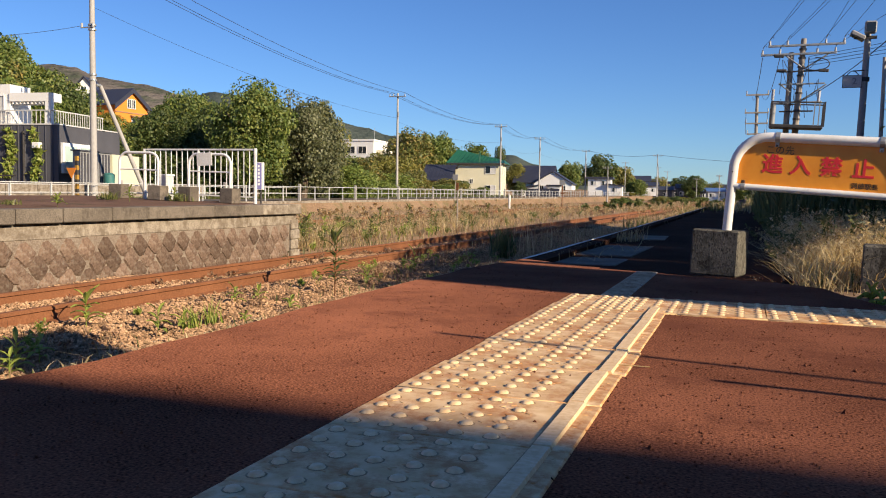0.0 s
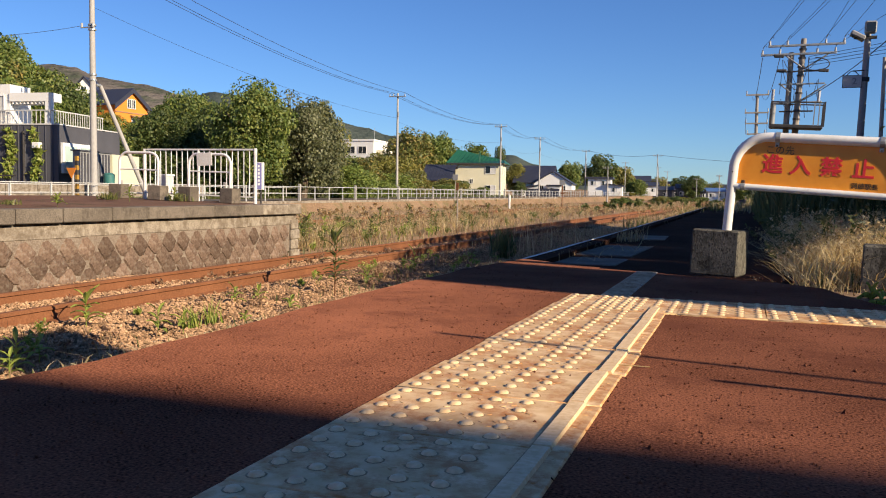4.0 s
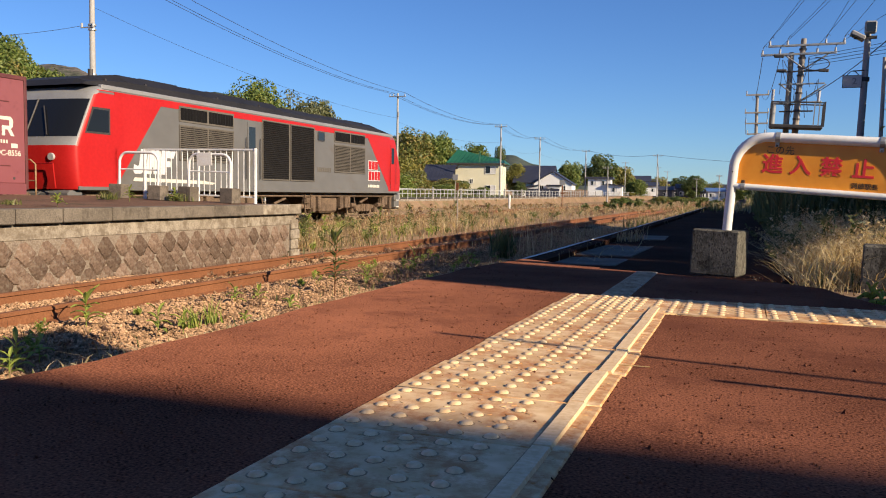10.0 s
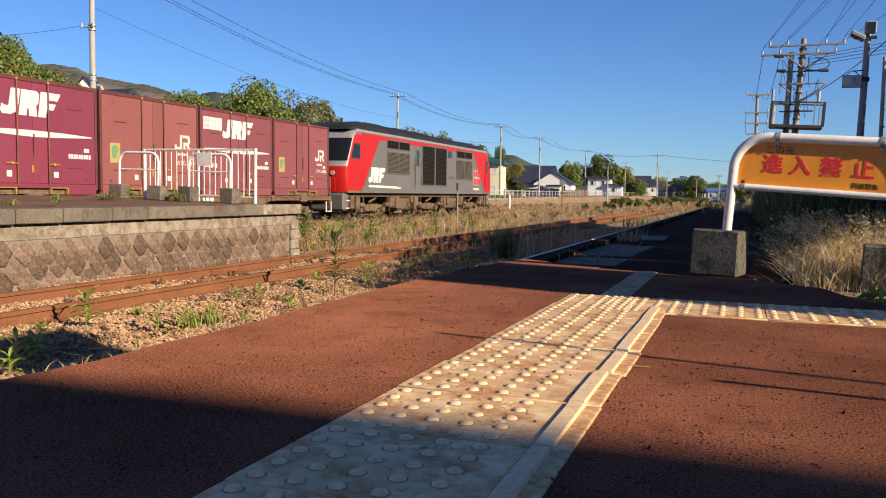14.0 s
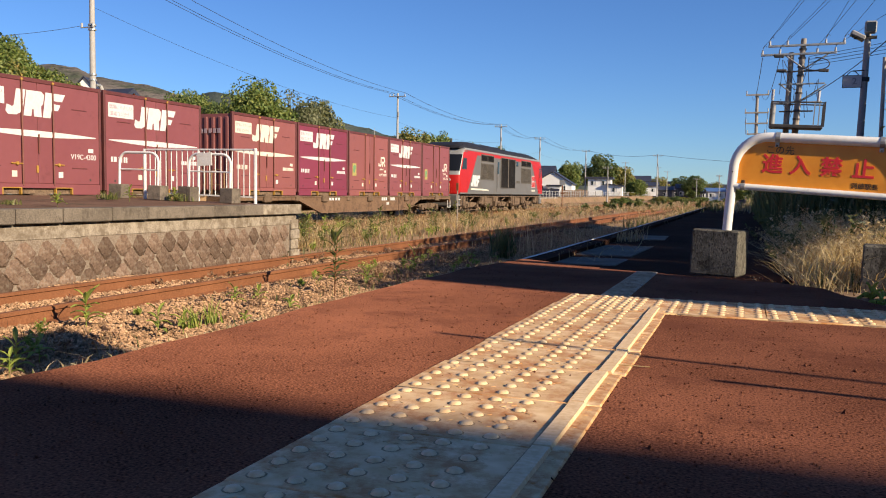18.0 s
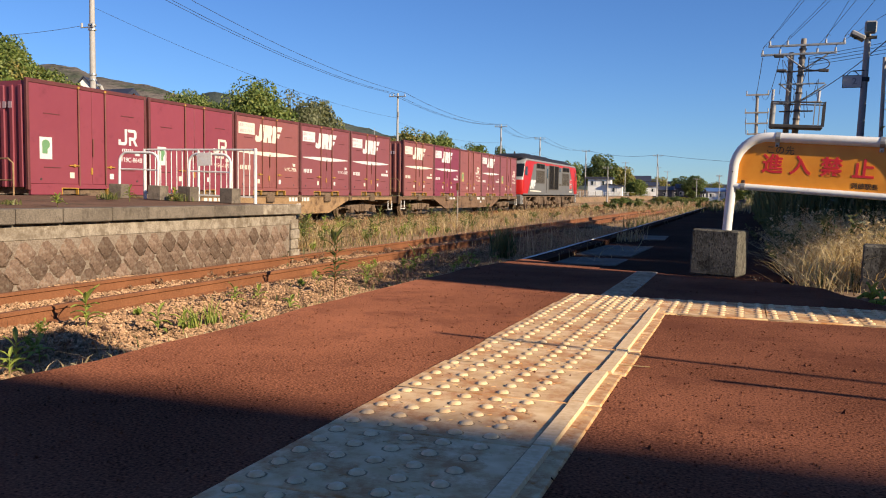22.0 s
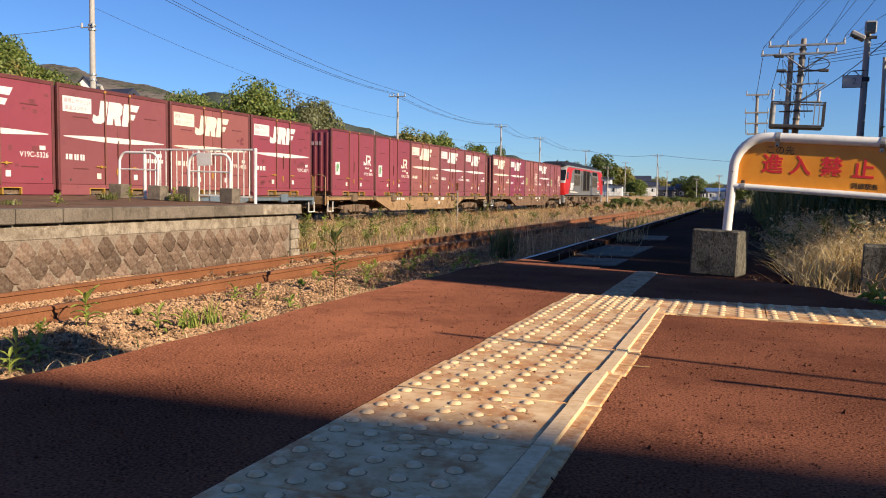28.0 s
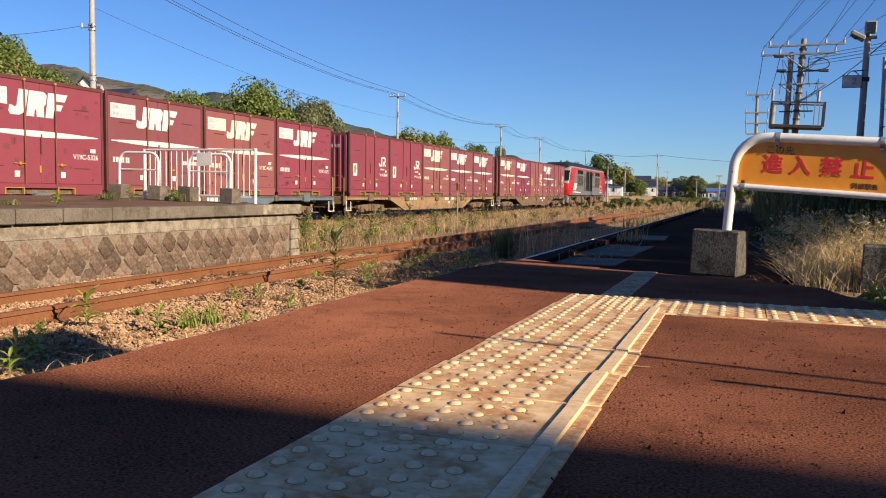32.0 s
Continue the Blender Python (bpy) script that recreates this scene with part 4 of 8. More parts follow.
def container(label, body="box_maroon", style="stripe", number="", ink="white_mark", plate=False):
    """A 12-foot rail container, doors in the middle of its side; its base at z = 0, centre at the origin."""
    c = thing("container", label, "container", group="containers on the train")
    L, W, H = 3.715, 2.45, 2.50
    bm = M[body]
    g = Geo()
    g.box((0, 0, 0.16 + (H - 0.22) / 2), (W - 0.07, L - 0.07, H - 0.22))
    part("body", g, bm, c)
    part("base_frame", B((0, 0, 0.09), (W - 0.16, L - 0.2, 0.15)), M["under"], c, "dark grimy base frame")
    for i in range(5):
        part("end_mark", B((0.10 + 0.16 * i, -(L / 2 - 0.002), 1.93), (0.10, 0.008, 0.14)), M["faint_ink"], c)
    for i in range(9):      # ribs of the end wall
        part("rib", B((-W / 2 + 0.22 + i * 0.252, -(L / 2 - 0.03), H / 2), (0.11, 0.05, H - 0.3), bev=0.015), bm, c)
    for sx in (-1, 1):
        for sy in (-1, 1):
            part("corner_post", B((sx * (W / 2 - 0.04), sy * (L / 2 - 0.035), H / 2 + 0.05), (0.085, 0.07, H - 0.1), bev=0.012), M["box_trim"], c)
        part("top_rail", B((sx * (W / 2 - 0.035), 0, H - 0.05), (0.07, L - 0.14, 0.09), bev=0.01), M["box_trim"], c)
        # bottom sill with its cut-outs between the fork pockets
        g = Geo()
        x = sx * (W / 2 - 0.035)
        g.box((x, 0, 0.185), (0.066, L - 0.14, 0.09))
        g.box((x, -1.37, 0.07), (0.066, 0.84, 0.14))
        g.box((x, 1.37, 0.07), (0.066, 0.84, 0.14))
        part("sill", g, bm, c)
    x = W / 2 - 0.034
    # side wall panels and the two door leaves
    for y0, y1 in ((-1.785, -0.435), (0.435, 1.785)):
        part("side_panel", B((x + 0.006, (y0 + y1) / 2, 1.325), (0.022, y1 - y0, 2.17), bev=0.006), bm, c)
    for y0, y1 in ((-0.395, -0.012), (0.012, 0.395)):
        d = part("door", B((x + 0.004, (y0 + y1) / 2, 1.325), (0.022, y1 - y0, 2.16), bev=0.006), bm, c)
        if y0 < 0:
            part("handle", B((x + 0.03, 0.02, 1.10), (0.03, 0.03, 0.42), bev=0.006), M["rod"], d)
            part("latch", B((x + 0.03, -0.03, 0.55), (0.03, 0.05, 0.16), bev=0.006), M["yellow"], d)
    for sy in (-1, 1):
        r = part("lock_rod", T([(x + 0.035, sy * 0.415, 0.20), (x + 0.035, sy * 0.415, 2.44)], 0.02, 8), M["rod"], c, "rust-brown locking rod")
        part("cap", B((x + 0.035, sy * 0.415, 2.44), (0.05, 0.06, 0.05), bev=0.01), M["yellow"], r)
        lt = part("latch_bar", B((x + 0.035, sy * 0.56, 0.66), (0.03, 0.30, 0.024), bev=0.006), M["yellow"], c, "yellow latch bar")
        part("knob", B((x + 0.04, sy * 0.56, 0.66), (0.045, 0.06, 0.07), bev=0.01), M["yellow"], lt)
        for z in (1.93 if sy > 0 else 1.78, 0.60):
            part("slot", B((x + 0.016, sy * 1.18, z), (0.02, 0.46, 0.024), bev=0.004), M["box_trim"], c)
        part("spec_sheet", B((x + 0.018, sy * 0.62, 0.44), (0.003, 0.13, 0.13)), M["white_mark" if sy > 0 else "cream_mark"], c)
        pk = Geo()
        for dy in (-0.235, 0.235):
            pk.box((x + 0.005, sy * 0.70 + dy, 0.075), (0.075, 0.028, 0.15), bev=0.006)
        pk.box((x + 0.005, sy * 0.70, 0.145), (0.075, 0.498, 0.022), bev=0.006)
        part("fork_pocket", pk, M["yellow"], c, "yellow forklift pocket surround")
        part("hole", T([(x + 0.015, sy * 1.5, 0.34), (x + 0.02, sy * 1.5, 0.34)], 0.03, 8), M["dark_steel"], c)
    xm = x + 0.0175
    mk = M[ink]
    if style == "stripe":
        part("panel_mark", Geo().add(*plate_mark(xm, -1.70, -0.84, 1.88, 2.23)), mk, c, "white rectangular marking")
        part("operator_mark", operator_mark(xm, -0.80, 1.68, 0.55, 1.14), mk, c, "slanted white operator mark")
        g = Geo()
        us = np.linspace(-1, 1, 13)
        edge = [(1.68 * u, 1.335 + 0.045 * (1 - u * u)) for u in us] + [(1.68 * u, 1.315 - 0.072 * (1 - abs(u) ** 1.5)) for u in us[::-1]]
        g.slab(edge, 0, xm, xm + 0.004)
        part("stripe", g, mk, c, "long tapered pale stripe")
        for q, wd, z0 in ((-1.63, 0.06, 0.80), (-1.54, 0.10, 0.80), (-1.38, 0.055, 0.79), (-1.31, 0.055, 0.79), (-1.20, 0.055, 0.79), (-1.13, 0.055, 0.79)):
            part("writing_bar", Geo().slab(rect(q, z0, q + wd, 0.925), 0, xm, xm + 0.004), mk, c)
    else:
        part("company_mark", company_mark(xm, 0.86, 1.22, 0.40), mk, c, "two-stroke company mark")
        bar_parts("writing_bar", xm, 0.98, 1.38, 1.065, 0.07, 6, 0.42, mk, c)
        if plate:
            pl = part("plate", B((xm + 0.002, -1.36, 1.02), (0.006, 0.34, 0.48)), M["white_mark" if body == "box_crimson" else "plate_tan"], c, "plate with a green emblem")
            e = Geo()
            e.slab([(-1.36 + 0.11 * math.cos(q), 1.10 + 0.11 * math.sin(q)) for q in np.linspace(0, 2 * math.pi, 14, endpoint=False)], 0, xm + 0.005, xm + 0.008)
            e.slab(rect(-1.46, 0.90, -1.32, 1.04), 0, xm + 0.008, xm + 0.010)
            part("emblem", e, M["green_mark"], pl)
    if not number:
        bar_parts("writing_bar", xm, 0.98, 1.66, 0.82, 0.10, 9, 0.25, mk, c)
    if style == "stripe":
        side_text("lettering", "環境にやさしい", 0.112, -1.27, 2.125, xm + 0.0045, M["faint_ink"], c)
        side_text("lettering", "鉄道コンテナ", 0.112, -1.30, 1.965, xm + 0.0045, M["faint_ink"], c)
    if number:
        side_text("lettering", number, 0.165, 1.30, 0.86, xm + 0.001, mk, c)
    if number in ("V19C-6071", "V19C-5326", "V19C-4655"):
        rnd = random.Random(len(TRAIN_SEEN) + 3)
        TRAIN_SEEN.append(number)
        for _ in range(11):
            y0, z0 = rnd.choice((-1, 1)) * rnd.uniform(0.5, 1.65), rnd.uniform(0.32, 1.15)
            part("paint_patch", B((xm - 0.001, y0, z0), (0.003, rnd.uniform(0.06, 0.24), rnd.uniform(0.05, 0.16))), M["patch"], c)
        for _ in range(4):
            part("paint_patch", B((xm - 0.001, rnd.uniform(0.9, 1.7), rnd.uniform(1.5, 2.2)), (0.003, rnd.uniform(0.06, 0.2), rnd.uniform(0.04, 0.1))), M["patch"], c)
    part("spec_mark", B((xm + 0.001, 1.52, 1.02), (0.003, 0.16, 0.09)), mk, c)
    return c


def plate_mark(x, y0, y1, z0, z1):
    p = rect(y0, z0, y1, z1)
    vs = [(x, *q) for q in p] + [(x + 0.004, *q) for q in p]
    return vs, [(3, 2, 1, 0), (4, 5, 6, 7), (0, 1, 5, 4), (1, 2, 6, 5), (2, 3, 7, 6), (3, 0, 4, 7)]


def wagon(label, sill="ochre"):
    """A container flat wagon, 20.4 m over couplers; rail top at z = 0."""
    w = thing("flat_wagon", label, "wagon", group="container wagons")
    for sx in (-1, 1):
        g = Geo()
        x = sx * 1.16
        out = [(-9.6, 0.98), (-9.6, 0.83), (-5.6, 0.83), (-4.0, 0.36), (4.0, 0.36), (5.6, 0.83), (9.6, 0.83), (9.6, 0.98)]
        g.slab(out, 0, x - 0.05, x + 0.05)
        s = part("side_sill", g, M[sill], w, "deep pressed side sill")
        part("flange", B((x + sx * 0.03, 0, 0.965), (0.12, 19.2, 0.035), bev=0.005), M["under"], s)
        for y in (-3.0, 0.0, 3.0):
            part("rib", B((x + sx * 0.055, y, 0.66), (0.02, 0.08, 0.55)), M[sill], s)
        for k in range(5):
            part("lock_unit", B((x + sx * 0.06, -7.6 + 3.8 * k, 0.90), (0.16, 0.42, 0.26), bev=0.03), M["blue_grey" if sill == "blue_grey" else "under"], w, "container lock on the wagon deck")
        for k in range(4):
            part("bracket", B((x + sx * 0.05, -5.7 + 3.8 * k, 0.90), (0.10, 0.22, 0.20), bev=0.02), M["under"], w)
        if sx > 0:
            part("writing", bars(x + 0.052, -3.4, -2.5, 0.82, 0.10, 4, 0.3), M["white_mark"], w)
            part("writing", bars(x + 0.052, 1.2, 2.6, 0.80, 0.13, 7, 0.25), M["white_mark"], w)
            part("writing", bars(x + 0.052, 1.7, 2.0, 0.62, 0.10, 2, 0.25), M["white_mark"], w)
    part("centre_sill", B((0, 0, 0.72), (0.5, 19.3, 0.42), bev=0.02), M["under"], w)
    part("deck", B((0, 0, 0.965), (2.2, 19.2, 0.03)), M["under"], w)
    for y in (-8.4, -5.6, -2.8, 0, 2.8, 5.6, 8.4):
        part("cross_beam", B((0, y, 0.86), (2.2, 0.2, 0.2)), M["under"], w)
    part("brake_tank", T([(0.55, -1.4, 0.52), (0.55, -0.2, 0.52)], 0.19, 12), M["under"], w, smooth=True)
    for sy in (-1, 1):
        part("end_sill", B((0, sy * 9.66, 0.82), (2.4, 0.12, 0.32), bev=0.02), M[sill], w)
        part("coupler", B((0, sy * 9.93, 0.86), (0.26, 0.56, 0.26), bev=0.04), M["under"], w)
        hr = part("handrail", T([(1.12, sy * 9.74, 0.62), (1.12, sy * 9.74, 1.66), (0.98, sy * 9.74, 1.76), (0.75, sy * 9.74, 1.76), (0.68, sy * 9.74, 1.68), (0.68, sy * 9.74, 0.98)], 0.02, 6), M["ochre" if sill != "blue_grey" else "yellow"], w, "end handrail")
        part("rung", T([(1.12, sy * 9.74, 1.3), (0.68, sy * 9.74, 1.3)], 0.014, 6), M["ochre" if sill != "blue_grey" else "yellow"], hr)
        st = part("step", B((1.2, sy * 9.5, 0.42), (0.06, 0.42, 0.03), bev=0.005), M["old_white"], w, "pale foot step")
        for q in (-0.19, 0.19):
            part("hanger", B((1.2, sy * 9.5 + q, 0.60), (0.03, 0.03, 0.36)), M["old_white"], st)
    bogie(w, 7.1, 1.9)
    bogie(w, -7.1, 1.9)
    return w


def louvre(loco, y0, z0, y1, z1, x, n, split=True, label="dark louvred grille", slat="louvre"):
    """A recessed ventilator: a frame, a backing and slats."""
    for s in (1, -1):
        g = Geo()
        g.box((s * (x + 0.004), (y0 + y1) / 2, (z0 + z1) / 2), (0.012, y1 - y0, z1 - z0))
        lv = part("grille", g, M["matt_black"], loco, label)
        f = Geo()
        for z in (z0, z1):
            f.box((s * (x + 0.016), (y0 + y1) / 2, z), (0.03, y1 - y0 + 0.05, 0.045), bev=0.008)
        for y in (y0, y1) + (((y0 + y1) / 2,) if split else ()):
            f.box((s * (x + 0.016), y, (z0 + z1) / 2), (0.03, 0.045, z1 - z0), bev=0.008)
        part("trim", f, M["louvre"], lv)
        sl = Geo()
        for i in range(n):
            z = z0 + (z1 - z0) * (i + 0.5) / n
            sl.box((s * (x + 0.014), (y0 + y1) / 2, z), (0.02, y1 - y0 - 0.04, (z1 - z0) / n * 0.55), tilt=s * 25)
        part("slats", sl, M[slat], lv)


def locomotive():
    """A six-axle diesel locomotive, 19.6 m over couplers; y forward, rail top at z = 0."""
    lo = thing("diesel_locomotive", "red and grey six-axle diesel freight locomotive", "locomotive")
    hw = 1.40
    part("body", B((0, 0, 2.36), (2 * hw - 0.02, 16.4, 2.48), bev=0.05), M["grey"], lo, "grey body shell")

    def nose(z, a, s, off=0.0):
        """A point of the rounded cab end at height z, a degrees round from the side."""
        f = np.interp(z, (1.12, 1.30, 1.95, 2.12, 2.30, 3.30, 3.42, 3.53, 3.62), (9.33, 9.38, 9.42, 9.41, 9.33, 8.86, 8.78, 8.62, 8.30))
        w = np.interp(z, (1.12, 3.40, 3.53, 3.62), (hw, hw, hw - 0.04, hw - 0.16))
        c, q = math.cos(radians(a)), max(0.0, math.sin(radians(a)))
        e = 2 / 2.7
        return (math.copysign((w + off) * abs(c) ** e, c), s * (f - 0.32 + (0.32 + off) * q ** e), z)

    def shell(zs, angles, s, off, thick=0.0):
        """A strip of the cab end; with no thickness it runs back along the sides."""
        rows = []
        for z in zs:
            row = [nose(z, q, s, off) for q in angles]
            if not thick:
                row = [(row[0][0], s * 7.95, z)] + row + [(row[-1][0], s * 7.95, z)]
            rows.append(row)
        m = len(rows[0])
        vs = [p for row in rows for p in row]
        fs = [(j * m + i, j * m + i + 1, (j + 1) * m + i + 1, (j + 1) * m + i) for j in range(len(zs) - 1) for i in range(m - 1)]
        if not thick:
            fs.append(tuple((len(zs) - 1) * m + i for i in range(m)))
        return Geo().add(vs, fs)

    wrap = [0, 4, 9, 14, 20, 27, 35, 45, 57, 72, 90, 108, 123, 135, 145, 153, 160, 166, 171, 176, 180]
    for s in (1, -1):
        part("side_wall", B((s * (hw - 0.03), 0, 2.29), (0.06, 17.0, 2.30), bev=0.01), M["grey"], lo)
    # roof
    g = Geo()
    sec = [(-1.24, 3.56), (-1.16, 3.72), (-0.85, 3.86), (0.85, 3.86), (1.16, 3.72), (1.24, 3.56)]
    cuts = [(-8.82, 0.0), (-8.6, 0.55), (-8.2, 0.95), (-7.3, 1.4), (-0.1, 1.4), (0.0, 1.2), (7.2, 1.2), (8.2, 0.75), (8.6, 0.45), (8.82, 0.0)]
    vs = [(x, y, 3.56 + (z - 3.56) * k) for y, k in cuts for x, z in sec]
    m = len(sec)
    fs = [(j * m + i, j * m + i + 1, (j + 1) * m + i + 1, (j + 1) * m + i) for j in range(len(cuts) - 1) for i in range(m - 1)]
    g.add(vs, fs + [tuple(range(m)), tuple((len(cuts) - 1) * m + i for i in range(m))])
    roof = part("roof", g, M["roof_black"], lo, "soot-black roof")
    for y, w in ((-5.6, 1.5), (-2.6, 1.9), (-0.6, 1.3), (1.4, 1.6), (3.6, 1.8), (6.0, 1.6)):
        part("roof_hatch", B((0, y, 3.99 if y < 0 else 3.93), (1.5, w, 0.07), bev=0.02), M["roof_black"], roof)
    for y in (-8.0, -6.6, -3.6, -1.4, 0.5, 2.5, 4.8, 7.0):
        part("seam", B((0, y, 3.79 if -7.5 < y < 0 else 3.74), (2.30, 0.05, 0.08)), M["dark_steel"], roof)
    part("antenna", T([(0.3, -7.6, 3.85), (0.3, -7.6, 4.10)], 0.06, 8), M["dark_steel"], roof)
    part("exhaust", B((0, -1.2, 4.05), (0.7, 0.5, 0.12), bev=0.02), M["dark_steel"], roof)
    x = hw
    for s in (1, -1):
        def plate(name, pts, mat, t=0.006, label="", base=x):
            g = Geo()
            a, b = (base, base + t) if s > 0 else (-base - t, -base)
            g.slab(pts, 0, a, b)
            return part(name, g, M[mat], lo, label)
        # red band and red ends
        plate("red_band", [(-6.35, 3.28), (5.95, 3.28), (5.9, 3.46), (-6.4, 3.46)], "red", label="bright red waist-high band under the roof")
        plate("red_end", [(-8.0, 1.36), (-7.85, 1.36), (-6.35, 3.28), (-6.4, 3.46), (-8.0, 3.46)], "red", label="bright red cab side")
        plate("red_end", [(8.06, 1.20), (8.05, 1.20), (5.95, 3.28), (5.9, 3.46), (8.06, 3.46)], "red", label="bright red cab side")
        part("cant_rail", B((s * (x - 0.07), 0, 3.53), (0.14, 16.8, 0.13), bev=0.03), M["silver"], lo, "silver-grey cant rail")
        part("sole_bar", B((s * (x - 0.02), 0, 1.15), (0.06, 18.3, 0.09), bev=0.01), M["grey"], lo)
        # doors
        d = plate("door", rect(-2.46, 1.22, -1.94, 3.22), "grey", 0.014, "engine room door")
        gl = Geo()
        gl.slab(rect(-2.38, 2.35, -2.04, 3.08), 0, *((x + 0.014, x + 0.018) if s > 0 else (-x - 0.018, -x - 0.014)))
        part("pane", gl, M["glass_blue"], d)
        for q in (-2.58, -1.82):
            part("handrail", T([(s * (x + 0.06), q, 1.5), (s * (x + 0.06), q, 2.75)], 0.016, 6), M["dark_steel"], lo)
        cd = plate("cab_door", rect(8.14, 1.24, 8.60, 3.16), "red", 0.014, "red cab door")
        gl = Geo()
        gl.slab(rect(8.22, 2.35, 8.50, 3.02), 0, *((x + 0.014, x + 0.018) if s > 0 else (-x - 0.018, -x - 0.014)))
        part("pane", gl, M["glass"], cd)
        for q in (8.14, 8.60):
            part("door_seam", B((s * (x + 0.010), q, 2.20), (0.016, 0.018, 1.92)), M["box_trim"], cd)
        for q in (8.08, 8.68):
            part("handrail", T([(s * (x + 0.05), q, 1.5), (s * (x + 0.05), q, 2.7)], 0.014, 6), M["red"], lo)
        w = plate("cab_window", [(-8.96, 2.42), (-8.16, 2.42), (-8.16, 3.04), (-8.72, 3.04)], "dark_steel", 0.012, "dark cab side window")
        gl = Geo()
        gl.slab([(-8.90, 2.47), (-8.21, 2.47), (-8.21, 2.99), (-8.68, 2.99)], 0, *((x + 0.012, x + 0.016) if s > 0 else (-x - 0.016, -x - 0.012)))
        part("pane", gl, M["glass"], w)
        w = plate("window", [(1.90, 2.92), (2.34, 2.92), (2.38, 2.97), (2.38, 3.20), (2.34, 3.26), (1.90, 3.26), (1.86, 3.20), (1.86, 2.97)], "dark_steel", 0.012)
        gl = Geo()
        gl.slab(rect(1.91, 2.96, 2.33, 3.22), 0, *((x + 0.012, x + 0.016) if s > 0 else (-x - 0.016, -x - 0.012)))
        part("pane", gl, M["glass_blue"], w)
        # ventilator windows over the grilles
        for y0, y1 in ((-5.64, -3.17), (3.10, 5.66)):
            f = plate("vent_window", rect(y0, 2.96, y1, 3.38), "louvre", 0.02, "dark ventilator window pair")
            ym = (y0 + y1) / 2
            for a0, a1 in ((y0 + 0.05, ym - 0.04), (ym + 0.04, y1 - 0.05)):
                gl = Geo()
                gl.slab(rect(a0, 3.01, a1, 3.33), 0, *((x + 0.020, x + 0.024) if s > 0 else (-x - 0.024, -x - 0.020)))
                part("pane", gl, M["matt_black"], f)
                vb = Geo()
                for i in range(1, 9):
                    vb.box((s * (x + 0.026), a0 + (a1 - a0) * i / 9, 3.17), (0.012, 0.010, 0.32))
                part("guard_bars", vb, M["roof_black"], f)
        # marks
        if s > 0:
            part("operator_mark", operator_mark(x + 0.001, -7.38, 1.53, 0.62, 1.02), M["white_mark"], lo, "slanted white operator mark")
            g = Geo()
            g.slab([(-7.40, 1.345), (-4.2, 1.30), (-4.05, 1.345), (-4.6, 1.40), (-7.35, 1.435)], 0, x + 0.002, x + 0.006)
            part("stripe", g, M["cream_mark"], lo, "pale tapered stripe")
            bar_parts("name_mark", x + 0.002, 5.98, 6.88, 2.03, 0.38, 3, 0.04, M["white_mark"], lo)
            bar_parts("name_mark", x + 0.002, 5.98, 7.10, 1.60, 0.40, 4, 0.03, M["white_mark"], lo)
            bar_parts("name_mark", x + 0.007, 6.015, 6.90, 2.055, 0.33, 3, 0.16, M["red"], lo)
            bar_parts("name_mark", x + 0.007, 6.015, 7.12, 1.625, 0.35, 4, 0.16, M["red"], lo)
            bar_parts("name_mark", x + 0.002, 5.98, 7.05, 1.33, 0.11, 8, 0.25, M["cream_mark"], lo)
            bar_parts("number_bar", x + 0.002, 1.86, 2.90, 1.84, 0.16, 8, 0.25, M["louvre"], lo)
    louvre(lo, -5.62, 1.95, -3.19, 2.86, x, 17)
    louvre(lo, 3.12, 1.87, 5.64, 2.86, x, 18)
    louvre(lo, -1.64, 1.50, -0.06, 3.34, x, 30, False, "sooty black louvred grille", "roof_black")
    louvre(lo, 0.04, 1.50, 1.60, 3.34, x, 30, False, "sooty black louvred grille", "roof_black")
    # cab ends
    for s in (1, -1):
        low = shell((1.12, 1.30, 1.60, 1.95, 2.12), wrap, s, 0.006)
        part("cab_front", low, M["red"], lo, "bright red rounded cab front", smooth=True)
        hood = part("cab_hood", shell((2.115, 2.30, 2.55, 2.80, 3.05, 3.30, 3.42, 3.53, 3.62), wrap, s, 0.004), M["silver"], lo, "silver-grey rounded cab hood", smooth=True)
        for ends in (wrap[:4], wrap[-4:]):
            corner = [nose(z, q, s, 0.010) for z in (2.10, 2.30, 2.80, 3.30, 3.46) for q in ends]
            back = [(p[0], s * 7.96, p[2]) for p in corner]
            vs = []
            for j in range(5):
                row = corner[4 * j:4 * j + 4]
                side = back[4 * j + (0 if ends[0] == 0 else 3)]
                vs += [side] + row if ends[0] == 0 else row + [side]
            fs = [(j * 5 + i, j * 5 + i + 1, j * 5 + i + 6, j * 5 + i + 5) for j in range(4) for i in range(4)]
            part("cab_side", Geo().add(vs, fs), M["red"], lo, "bright red cab side", smooth=True)
        ws = part("windscreen", shell((2.33, 2.55, 2.80, 3.05, 3.22), wrap[4:-4], s, 0.014, 0.01), M["glass"], hood, "dark raked wraparound windscreen", smooth=True)
        for q0, q1 in ((70, 84), (112, 100)):
            p, q = nose(2.36, q0, s, 0.05), nose(3.05, q1, s, 0.05)
            part("wiper", T([p, q], 0.014, 5), M["dark_steel"], hood)
        part("pillar", T([nose(z, 90, s, 0.02) for z in (2.33, 2.8, 3.22)], 0.025, 6), M["dark_steel"], hood)
        for q in (-0.85, 0.85):
            part("headlight", T([(q, s * 9.36, 1.86), (q, s * 9.43, 1.86)], 0.085, 14), M["insulator"], lo, "round headlight")
        part("front_skirt", B((0, s * 9.12, 0.76), (2.62, 0.44, 0.68), bev=0.07), M["grey"], lo, "grey snow-plough skirt")
